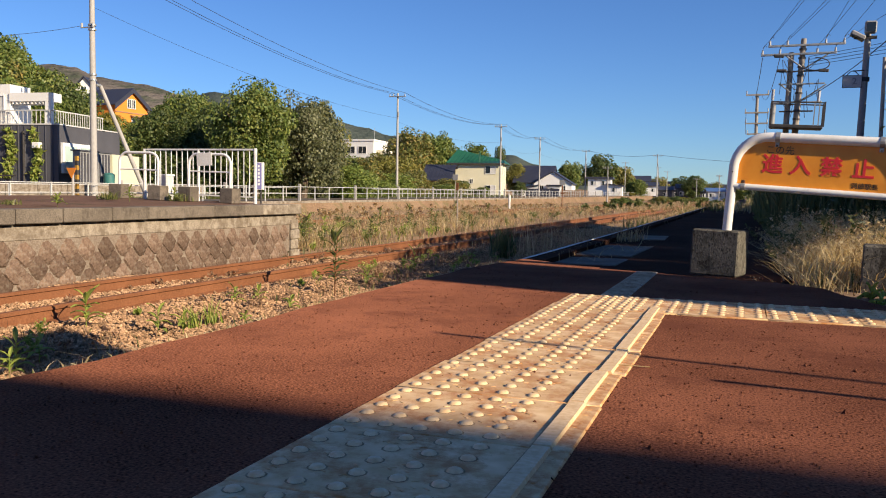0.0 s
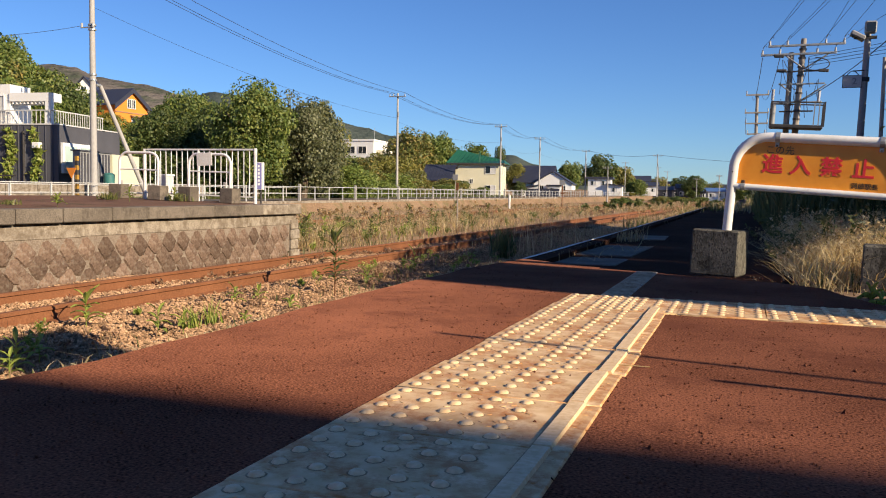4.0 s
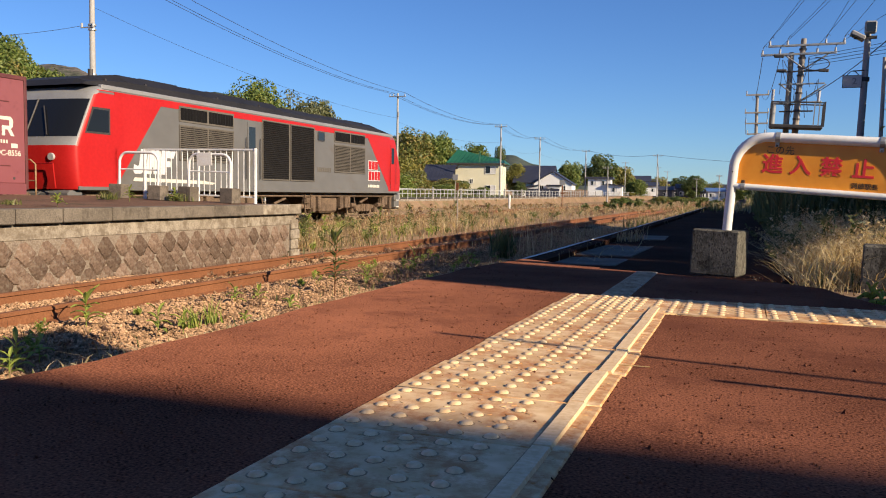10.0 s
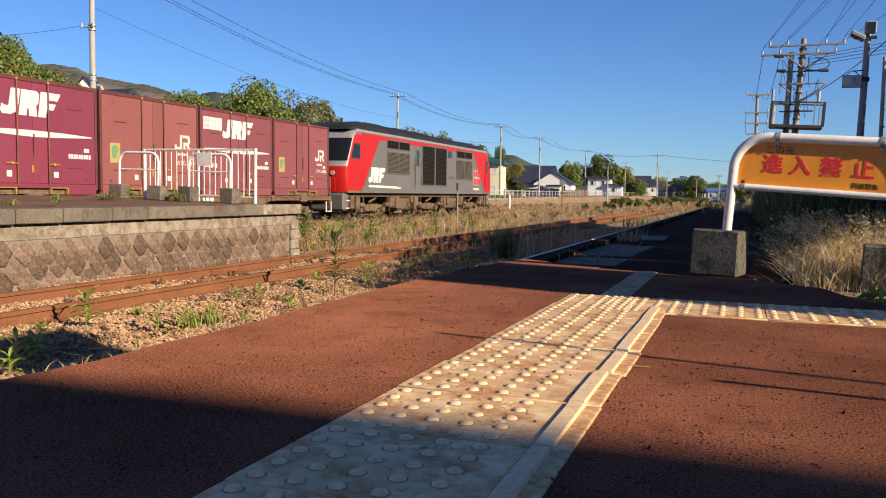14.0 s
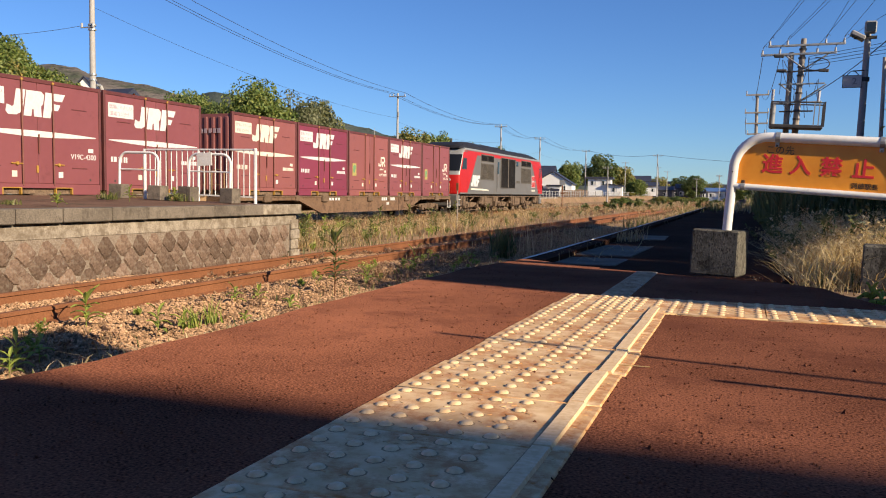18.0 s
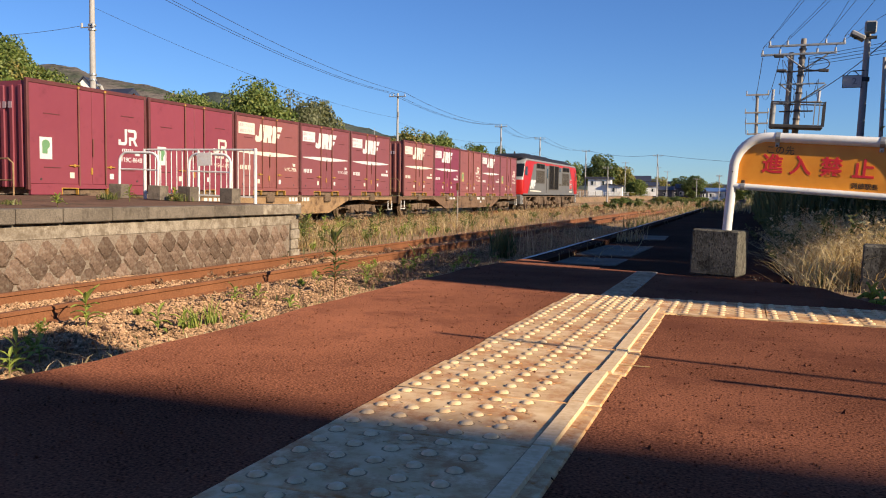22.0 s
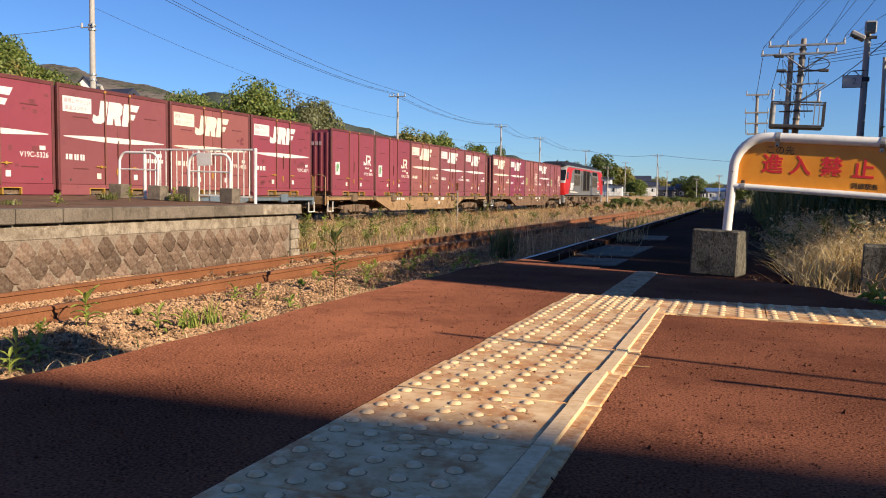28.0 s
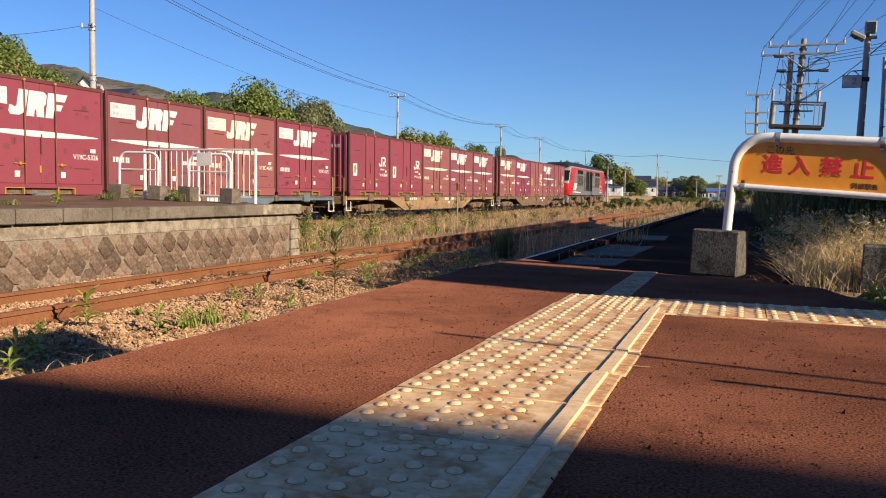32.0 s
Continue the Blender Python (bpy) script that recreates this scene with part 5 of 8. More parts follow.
        part("coupler", B((0, s * 9.56, 0.90), (0.28, 0.56, 0.28), bev=0.05), M["under"], lo)
        for q in (-0.55, 0.45):
            part("hose", T([(q, s * 9.36, 1.05), (q, s * 9.52, 0.95), (q, s * 9.54, 0.6)], 0.03, 6), M["dark_steel"], lo)
        part("front_rail", T([(-1.0, s * 9.44, 1.15), (-1.0, s * 9.50, 1.70), (1.0, s * 9.50, 1.70), (1.0, s * 9.44, 1.15)], 0.016, 6), M["red"], lo)
        for q in (-1.2, 1.2):
            st = part("step", B((q, s * 9.05, 0.50), (0.26, 0.30, 0.04), bev=0.006), M["under"], lo)
            part("rung", B((q, s * 9.05, 0.80), (0.26, 0.30, 0.03)), M["under"], st)
            for z in (0.52, 0.81):
                part("tread", B((q + math.copysign(0.135, q), s * 9.05, z), (0.012, 0.28, 0.03)), M["old_white"], st, "white step edge")
    # below the floor
    part("underframe", B((0, 0, 1.02), (2.3, 18.2, 0.18)), M["under"], lo)
    for y, w in ((-3.25, 1.5), (3.15, 1.3)):
        part("fuel_tank", B((0, y, 0.66), (2.35, w, 0.60), bev=0.08), M["under"], lo, "rust-brown fuel tank")
    for y in (-4.6, -1.9, 1.8, 4.5):
        part("equipment_box", B((1.08, y, 0.74), (0.35, 0.42, 0.44), bev=0.03), M["under"], lo)
    ld = part("ladder", T([(1.28, 1.2, 0.30), (1.28, 1.2, 1.10)], 0.018, 6), M["under"], lo)
    part("ladder", T([(1.28, 1.6, 0.30), (1.28, 1.6, 1.10)], 0.018, 6), M["under"], lo)
    for z in (0.34, 0.54, 0.74, 0.94):
        part("rung", T([(1.28, 1.2, z), (1.28, 1.6, z)], 0.014, 6), M["under"], ld)
    # pipes, tanks and boxes hung below the floor
    rnd = random.Random(5)
    for y in (-8.5, -8.0, -4.1, -2.5, -2.1, 1.9, 2.3, 4.0, 4.6, 8.0, 8.5):
        h = rnd.uniform(0.28, 0.62)
        part("equipment_box", B((1.14, y, 0.98 - h / 2), (0.26, rnd.uniform(0.16, 0.34), h), bev=0.025), M["under"], lo)
    for y in (-7.5, -5.1, -1.4, 1.2, 5.1, 7.5):
        part("air_pipe", T([(1.2, y, 1.0), (1.22, y + 0.1, 0.55), (1.15, y + 0.3, 0.32)], 0.028, 6), M["under"], lo)
        part("brake_cylinder", T([(1.16, y - 0.25, 0.62), (1.16, y + 0.15, 0.62)], 0.09, 10), M["under"], lo)
    part("air_line", T([(1.24, -8.8, 0.98), (1.24, 8.8, 0.98)], 0.025, 6), M["under"], lo)
    for y in (-6.3, 0.0, 6.3):
        bogie(lo, y, 2.1)
        for s in (1, -1):
            part("sand_box", B((s * 1.14, y + 1.52, 0.72), (0.24, 0.26, 0.44), bev=0.03), M["under"], lo)
            part("sand_pipe", T([(s * 1.1, y - 1.5, 0.95), (s * 1.0, y - 1.42, 0.25)], 0.025, 6), M["under"], lo)
            part("damper", T([(s * 1.16, y - 0.6, 0.72), (s * 1.16, y + 0.1, 0.90)], 0.045, 8), M["under"], lo)
    return lo


# the train at rest: places along the track, in metres
LOCO_AT = 78.27
WAGON_AT = (58.43, 38.03, 17.63)
TRAIN = [(locomotive(), LOCO_AT, 0.0)]
SILLS = (("brown_sill", "dark rust-brown container flat wagon"), ("ochre", "ochre-brown container flat wagon"), ("blue_grey", "blue-grey container flat wagon"))
LOADS = (
    # front to rear: paint, marking, ink, number, plate
    (("box_maroon", "plain", "cream_mark", "V19C-8556", True), ("box_maroon", "stripe", "white_mark", "", False), ("box_brown", "plain", "cream_mark", "V19C-8878", True), ("box_magenta", "stripe", "white_mark", "", False), ("box_brown", "stripe", "cream_mark", "", False)),
    (("box_maroon", "stripe", "white_mark", "", False), ("box_maroon", "stripe", "white_mark", "V19C-4300", False), ("box_brown", "stripe", "cream_mark", "V19C-7836", False), ("box_crimson", "plain", "cream_mark", "V19C-11728", True), ("box_crimson", "plain", "white_mark", "V19C-8648", True)),
    (("box_crimson", "stripe", "white_mark", "V19C-6071", False), ("box_brown", "stripe", "cream_mark", "V19C-4655", False), ("box_maroon", "stripe", "white_mark", "", False), ("box_crimson", "stripe", "white_mark", "V19C-5326", False), ("box_maroon", "stripe", "white_mark", "", False)),
)
TINT = {"box_maroon": "maroon", "box_brown": "faded maroon", "box_magenta": "magenta-red", "box_crimson": "crimson"}
for centre, (sill, lab), load in zip(WAGON_AT, SILLS, LOADS):
    TRAIN.append((wagon(lab, sill), centre, 0.0))
    for k, (paint, style, ink, number, has_plate) in enumerate(load):
        text = TINT[paint] + " steel container with " + ("slanted white mark and pale stripe" if style == "stripe" else "small mark" + (" and green emblem plate" if has_plate else ""))
        TRAIN.append((container(text, paint, style, number, ink, has_plate), centre + 7.6 - 3.8 * k, 1.0))

# ---- rubble stones of the island wall ----
def build_wall_stones():
    """Rounded lozenge stones in staggered rows, bulging a little from the mortar."""
    rnd = random.Random(31)
    meshes = []
    for _ in range(9):
        g = Geo()
        n = 10
        lean = rnd.uniform(-0.12, 0.12)
        ring = []
        for k in range(n):
            a = 2 * math.pi * k / n
            p = 1 / (abs(math.cos(a)) ** 1.14 + abs(math.sin(a)) ** 1.14) ** (1 / 1.14) * rnd.uniform(0.93, 1.04)
            ring.append((0.176 * p * math.cos(a) + lean * 0.19 * p * math.sin(a), 0.206 * p * math.sin(a)))
        top = rnd.uniform(0.022, 0.042)
        vs = [(0.0, a, b) for a, b in ring]
        vs += [(top * 0.75 + rnd.uniform(-0.005, 0.005), a * 0.86, b * 0.86) for a, b in ring]
        vs += [(top + rnd.uniform(-0.006, 0.006), a * 0.45, b * 0.45) for a, b in ring]
        vs.append((top, rnd.uniform(-0.02, 0.02), rnd.uniform(-0.02, 0.02)))
        fs = [(j * n + k, j * n + (k + 1) % n, (j + 1) * n + (k + 1) % n, (j + 1) * n + k) for j in range(2) for k in range(n)]
        fs += [(2 * n + k, 2 * n + (k + 1) % n, 3 * n) for k in range(n)]
        g.add(vs, fs)
        meshes.append(g.mesh("stone", M["stone"], True))
    pitch, rise = 0.345, 0.205
    for row in range(3):
        y = 3.4 + (pitch / 2 if row % 2 else 0)
        while y < OPP_END - 0.42:
            z = opp_z(OPP_X, y) - 0.57 - row * rise
            ob = new("stone", meshes[rnd.randrange(9)])
            ob.parent = ISLAND
            ob.matrix_basis = pose(OPP_X + 0.100, y + rnd.uniform(-0.025, 0.025), z + rnd.uniform(-0.02, 0.02), rnd.uniform(-8, 8), 0, rnd.uniform(-3, 3))
            y += pitch


build_wall_stones()

# ---- unseen station building behind the camera, added to shade the platform ----
def build_shade_blocks():
    h = thing("shade_building", "unseen pale two-storey station building added to shade the platform", "building", kind="structure")
    part("wall", B((15.0, -12.2, 3.1), (10.0, 17.8, 6.3)), M["wall_cream"], h)
    # eave height and edge are set by where the shadow edge must fall
    part("roof", B((15.0, -11.92, 6.35), (10.8, 18.0, 0.30), bev=0.01), M["roof_dark"], h, "dark flat roof with a deep eave")
    # unseen white sheet, added to throw light back into the shade
    part("soffit", B((15.0, -11.92, 6.185), (10.7, 17.9, 0.03)), M["wall_white"], h, "white underside added to bounce light")
    # unseen block, added to cast the dark band across the platform
    s = thing("shade_block", "unseen plain block added to cast the shadow band", "shed", kind="structure")
    part("wall", B((5.7, 2.04, 1.80), (0.8, 1.08, 3.7), turn=-10), M["wall_brown"], s)
    # box on top, added to extend the shadow onto the ballast
    part("shade_box", B((5.7, 1.66, 4.00), (0.5, 0.96, 0.74), turn=-10, bev=0.03), M["steel"], s, "grey box added to shade the ballast")
    part("roof", B((5.7, 2.04, 3.66), (0.9, 1.14, 0.08), turn=-10), M["roof_dark"], s)


build_shade_blocks()
# unseen rails, added for the two thin shadow lines on the asphalt
pf = thing("shadow_rails", "unseen two-rail pipe fence added to cast thin shadow lines", "fence", kind="structure")
for z, y0, y1 in ((1.01, 1.54, 0.72), (0.65, 1.443, 0.86)):
    part("rail", T([(1.36, y0, z), (5.6, y1, z)], 0.011, 8), M["white_pipe"], pf)
for x, y in ((2.75, 1.262), (5.6, 0.71)):
    part("post", T([(x, y, -0.05), (x, y, 1.03)], 0.016, 8), M["white_pipe"], pf)


# ---- poles, cables ----
def sag(a, b, dip, n=16):
    a, b = Vector(a), Vector(b)
    return [a.lerp(b, i / n) - Vector((0, 0, dip * 4 * (i / n) * (1 - i / n))) for i in range(n + 1)]


def cable(a, b, dip, r=0.02):
    solo("overhead_cable", T(sag(a, b, dip), r, 5), M["wire"], "thin black overhead cable", "cable", group="overhead cables")


def street_pole(x, y, h, r=0.15, arms=1, label="grey concrete utility pole beside the road"):
    z = ground_z(x, y)
    p = thing("utility_pole", label, "pole", pose(x, y, z - 0.1), group="utility poles")
    part("shaft", T([(0, 0, 0), (0, 0, h + 0.1)], r, 12, r * 0.62), M["pole_conc"], p, smooth=True)
    for k in range(arms):
        ar = part("crossarm", B((0, -r * 0.8, h - 0.25 - 0.75 * k), (1.9, 0.09, 0.09), bev=0.01), M["steel"], p)
        for q in (-0.85, -0.45, 0.85):
            part("insulator", T([(q, -r * 0.8, h - 0.20 - 0.75 * k), (q, -r * 0.8, h + 0.02 - 0.75 * k)], 0.05, 8), M["insulator"], ar)
    part("transformer_bracket", B((0.12, -r, h - 2.1), (0.18, 0.18, 0.5), bev=0.03), M["lamp_grey"], p)
    return z + h


ROW = [(-34.05, 36.3, 13.6), (-34.3, 79.5, 10.9), (-34.4, 118.9, 10.8), (-34.5, 144.5, 10.6), (-34.7, 191.4, 10.7)]
TOPS = []
for k, (x, y, h) in enumerate(ROW):
    TOPS.append((x, y, street_pole(x, y, h, 0.20 if k == 0 else 0.15)))
for (x0, y0, z0), (x1, y1, z1) in zip(TOPS, TOPS[1:]):
    for q in (-0.85, -0.45, 0.85):
        cable((x0 + q, y0, z0 + 0.02), (x1 + q, y1, z1 + 0.02), 0.9, 0.017)
    cable((x0 + 0.1, y0, z0 - 3.0), (x1 + 0.1, y1, z1 - 2.6), 0.8, 0.010)
for x, y, h in ((-29.9, 224, 9.2), (-23.4, 151.7, 6.6), (-16.9, 175.6, 9.9), (-22, 260, 9.0), (-8, 300, 9), (-27, 285, 10), (-2, 330, 9), (-12.5, 245, 6.5), (-6.0, 230, 7.0), (-20.0, 210, 5.5), (-3.5, 270, 7.5), (1.5, 300, 8)):
    street_pole(x, y, h, 0.13, label="distant utility pole beyond the railway")
TOPX = (-34.7, 191.4, TOPS[-1][2])
cable(TOPX, (-16.9, 175.6, ground_z(-16.9, 175.6) + 9.8), 0.8, 0.03)
cable((-16.9, 175.6, ground_z(-16.9, 175.6) + 9.8), (30, 170, 9.0), 1.4, 0.03)
for q in (-0.85, -0.45, 0.85):
    cable((TOPS[0][0] + q, TOPS[0][1], TOPS[0][2]), (-34 + q, -10, TOPS[0][2] + 0.3), 0.9, 0.017)
# bands, a short arm and a service cable on the first pole
x, y, _ = ROW[0]
fit = thing("pole_fittings", "steel bands and small arm on the first pole", "bracket", pose(x, y, ground_z(x, y)))
for z in (6.6, 6.9, 9.35, 9.6):
    part("band", T([(0, 0, z), (0, 0, z + 0.09)], 0.215, 12), M["steel"], fit)
part("arm", T([(-0.62, -0.18, 9.5), (0.3, -0.18, 9.5)], 0.035, 6), M["steel"], fit)
for q in (-0.55, 0.22):
    part("insulator", T([(q, -0.18, 9.5), (q, -0.18, 9.74)], 0.06, 8), M["insulator"], fit)
cable((x - 0.5, y - 0.18, ground_z(x, y) + 9.6), (-46.0, 31.0, ground_z(x, y) + 9.0), 0.5, 0.012)
# stay post leaning on the first pole
st = thing("stay_post", "leaning grey concrete stay post propping the pole", "pole", pose(0, 0, 0))
part("shaft", T([(-33.2, 39.6, 0.2), (-33.95, 36.75, 6.35)], 0.13, 10, 0.11), M["pole_conc"], st, smooth=True)
part("bracket", B((-33.97, 36.6, 6.35), (0.22, 0.3, 0.14), bev=0.02), M["steel"], st)


def build_twin_pole():
    """The station's twin-pole distribution stand with its cage."""
    x, y = 1.78, 37.4
    z0 = ground_z(x, y)
    m = pose(x, y, z0 - 0.1, 0, 3.0, 0)
    p = thing("twin_pole", "weathered twin utility pole with crossarms and a steel cage", "pole", m)
    part("shaft", T([(0, 0, 0), (0, 0, 7.15)], 0.15, 12, 0.11), M["pole_wood"], p, smooth=True)
    part("shaft", T([(-0.30, 0.1, 0), (-0.42, 0.1, 6.6)], 0.14, 12, 0.105), M["pole_wood"], p, smooth=True)
    ends = []
    for z, a, b in ((6.87, -1.36, 1.57), (6.50, -1.62, 1.28)):
        ar = part("crossarm", B(((a + b) / 2, -0.16, z), (b - a, 0.09, 0.085), bev=0.012, tilt=-3), M["steel"], p, "long steel crossarm")
        for q in (a + 0.06, a + 0.74, b - 0.74, b - 0.06):
            zz = z + 0.05 * (q - (a + b) / 2)
            ins = part("insulator", T([(q, -0.16, zz + 0.04), (q, -0.16, zz + 0.22)], 0.05, 8, 0.036), M["insulator"], ar, "grey-white porcelain insulator")
            part("tie", T([(q, -0.16, zz + 0.26), (q + 0.08, -0.16, zz + 0.42), (q + 0.14, -0.16, zz + 0.34)], 0.014, 5), M["wire"], ins)
            ends.append(m @ Vector((q, -0.16, zz + 0.3)))
    for z, a, b, mm in ((5.80, -0.85, 0.9, "dark_steel"), (5.28, -0.82, 0.95, "steel"), (4.52, -1.0, 0.9, "steel"), (4.15, -0.7, 0.6, "dark_steel")):
        part("short_arm", B(((a + b) / 2, -0.15, z), (b - a, 0.065, 0.06), bev=0.01, tilt=-3), M[mm], p)
    for z, q in ((5.80, -0.75), (5.84, 0.85), (6.40, -0.9)):
        part("switch_box", B((q, -0.18, z), (0.40, 0.14, 0.12), bev=0.03), M["dark_steel"], p, "dark switch unit")
    for a, b in (((0.1, 5.9), (-0.75, 6.5)), ((0.1, 5.9), (0.95, 6.5)), ((0.1, 4.6), (1.0, 5.28)), ((-0.3, 4.9), (-0.8, 5.28))):
        part("brace", T([(a[0], -0.15, a[1]), (b[0], -0.15, b[1])], 0.03, 6), M["steel"], p)
    cage = part("cage_floor", B((-0.02, -0.3, 3.48), (2.0, 0.9, 0.14), bev=0.02), M["dark_steel"], p, "steel cage platform")
    for q in (-1.02, 1.0):
        for r in (-0.72, 0.12):
            part("cage_post", B((q, r, 4.0), (0.06, 0.06, 1.0)), M["dark_steel"], cage)
    for q in (0.62, 0.8):
        part("cage_post", B((q, -0.72, 4.0), (0.04, 0.04, 0.95)), M["lamp_grey"], cage)
    for z in (4.46,):
        for r in (-0.72, 0.12):
            part("cage_rail", B((-0.01, r, z), (2.08, 0.045, 0.05)), M["dark_steel"], cage)
    for q in (-1.0, 0.75):
        part("fuse_tube", T([(q, -0.4, 4.55), (q, -0.4, 5.0)], 0.06, 8), M["insulator"], p)
    part("cable_case", T([(-0.95, -0.6, 3.4), (-0.95, -0.6, 4.35)], 0.11, 10), M["lamp_grey"], p, smooth=True)
    rnd = random.Random(3)
    for i in range(16):
        a = (rnd.uniform(-0.8, 0.7), -0.2, rnd.uniform(4.6, 6.5))
        b = (a[0] * 0.6 + rnd.uniform(-0.35, 0.35), -0.2, a[2] - rnd.uniform(0.3, 1.2))
        part("jumper_wire", T(sag(a, b, rnd.uniform(0.05, 0.3), 8), 0.012, 5), M["wire"], p)
    for i in range(9):
        z = 3.8 + i * 0.36
        part("band", T([(0.0, 0, z), (0.0, 0, z + 0.07)], 0.150, 10), M["dark_steel"], p)
    part("cable_loop", T([(0.5 + 0.42 * math.cos(q) * 1.3, -0.2, 6.1 + 0.26 * math.sin(q)) for q in np.linspace(-2.6, 1.6, 16)], 0.022, 5), M["wire"], p)
    # lines that come over the camera from the station
    for k, (q, tx) in enumerate(zip(ends, (4.9, 6.45, 3.75, 5.2, 5.35, 6.6, 5.0, 10.0))):
        cable(q, (tx, -1.0, q.z + 1.1), 0.35, 0.0085)
    # and go on along the railway
    for q, w in ((ends[4], -0.4), (ends[5], 0.4)):
        cable(q - Vector((0, 0, 0.4)), (0.86 + w, 75, ground_z(2, 75) + 9.0), 0.9, 0.014)
    for k in range(4):
        cable((x + 0.6, y, 6.45 - 0.12 * k), (x + 14, y - 10, 8.0 - 0.2 * k), 0.3, 0.010)
    return p


build_twin_pole()


def build_far_frame_pole():
    x, y = 0.86, 75.0
    p = thing("frame_pole", "dark utility pole with three crossarms", "pole", pose(x, y, ground_z(x, y) - 0.1), group="utility poles")
    part("shaft", T([(0, 0, 0), (0, 0, 9.3)], 0.16, 10, 0.12), M["pole_wood"], p, smooth=True)
    for z, w in ((9.2, 1.8), (7.7, 1.9), (6.8, 1.8), (5.9, 1.5)):
        part("crossarm", B((0, -0.15, z), (w, 0.10, 0.12)), M["pole_wood"], p)
        for q in (-w / 2 + 0.05, w / 2 - 0.05):
            part("insulator", T([(q, -0.15, z), (q, -0.15, z + 0.35)], 0.05, 6), M["insulator"], p)
    for q in (-0.85, 0.85):
        part("drop_wire", T([(q, -0.15, 5.9), (q, -0.15, 7.7)], 0.02, 5), M["wire"], p)


build_far_frame_pole()


def build_light_pole():
    x, y = 2.55, 22.4
    z = ground_z(x, y)
    p = thing("floodlight_pole", "tall grey pole with two floodlights", "lamp post", pose(x + 0.03, y, z - 0.05, 0, 1.7, 0))
    part("shaft", T([(0, 0, 0), (0, 0, 4.50)], 0.095, 12, 0.07), M["lamp_grey"], p, smooth=True)
    part("bracket", B((-0.06, -0.05, 4.40), (0.5, 0.07, 0.07)), M["dark_steel"], p)
    for q, tl in ((-0.24, 28), (0.03, 0)):
        fl = part("floodlight", B((q, -0.16, 4.42 + (0.20 if q > 0 else 0.0)), (0.36, 0.30, 0.12) if q < 0 else (0.26, 0.14, 0.30), bev=0.03, tilt=tl), M["lamp_grey"], p, "floodlight housing")
        part("lens", B((q, -0.16, 4.36), (0.28, 0.22, 0.02), tilt=tl) if q < 0 else B((q, -0.235, 4.62), (0.20, 0.02, 0.22)), M["glass_blue"], fl)
    part("collar", T([(0, 0, 3.35), (0, 0, 3.45)], 0.11, 12), M["dark_steel"], p)
    s = thing("number_plate", "pale square stopping-position plate hung from the cable", "sign", pose(2.40, 22.3, 3.36))
    part("plate", B((0, 0, 0), (0.42, 0.02, 0.29), bev=0.004, tilt=-1), M["curtain"], s)
    part("rim", Geo().box((0, 0.004, 0.145), (0.43, 0.03, 0.012)).box((0, 0.004, -0.145), (0.43, 0.03, 0.012)).box((-0.21, 0.004, 0), (0.012, 0.03, 0.29)).box((0.21, 0.004, 0), (0.012, 0.03, 0.29)), M["dark_steel"], s)
    flat_text("lettering", "2", 0.22, pose(0.05, -0.012, 0.0), M["lamp_grey"], s, 0.004)
    part("hanger", T([(-0.14, 0, 0.14), (-0.03, 0, 0.25), (0.05, 0, 0.25), (0.15, 0, 0.14)], 0.012, 6), M["dark_steel"], s)
    part("arm", T([(0.0, 0, 0.25), (0.34, 0.05, 0.27)], 0.014, 6), M["dark_steel"], s)
    q = thing("thin_pole", "slim grey pole with small brackets", "pole", pose(4.2, 30.5, ground_z(4.2, 30.5)))
    part("shaft", T([(0, 0, 0), (0.02, 0, 5.1)], 0.075, 10, 0.06), M["pole_conc"], q, smooth=True)
    for i in range(6):
        part("bracket", B((0.12, 0, 3.4 + 0.27 * i), (0.16, 0.04, 0.03)), M["steel"], q)
    cable((1.7, 37, 4.4), (3.6, 21.5, 4.75), 0.25, 0.014)


build_light_pole()

# ---- trackside posts ----
def post_sign(x, y, h, w, hgt, mat, label, r=0.035, extra=None):
    z = ground_z(x, y)
    p = thing("trackside_sign", label, "sign", pose(x, y, z))
    part("post", T([(0, 0, -0.05), (0, 0, h)], r, 8), M["rail" if extra else "pole_wood"], p)
    part("plate", B((0, -r - 0.01, h - hgt / 2), (w, 0.02, hgt), bev=0.004), M[mat], p)
    if extra:
        part("marker", B((0, -r - 0.02, h - hgt - 0.9), (0.35, 0.05, 0.18), bev=0.01), M[extra], p)
    return p


post_sign(-20.5, 58.7, 2.75, 0.42, 0.42, "lamp_grey", "square grey track sign on a thin post")
post_sign(-18.7, 89.3, 2.9, 0.62, 0.55, "lamp_grey", "square grey track sign on a rusty post", 0.05, "rail")
post_sign(-10.9, 31.5, 1.75, 0.10, 0.3, "rail", "thin rusty signal post beside the track", 0.03)
mk = thing("crossing_marker", "orange triangular marker on a pale post", "sign", pose(-26.2, 26.75, ground_z(-26.2, 26.75)))
part("post", T([(0, 0, -0.05), (0, 0, 1.35)], 0.05, 8), M["pole_conc"], mk)
tri = Geo()
tri.slab([(-0.26, 1.52), (0.26, 1.52), (0.0, 1.08)], 1, -0.09, -0.06)
part("plate", tri, M["wall_orange"], mk, "orange triangular plate")
sp = thing("striped_post", "yellow and black striped warning post", "post", pose(-26.8, 27.6, ground_z(-26.8, 27.6)))
for i in range(10):
    part("stripe_band", B((0, 0, 0.15 + 0.2 * i), (0.12, 0.12, 0.2)), M["yellow" if i % 2 else "dark_steel"], sp)
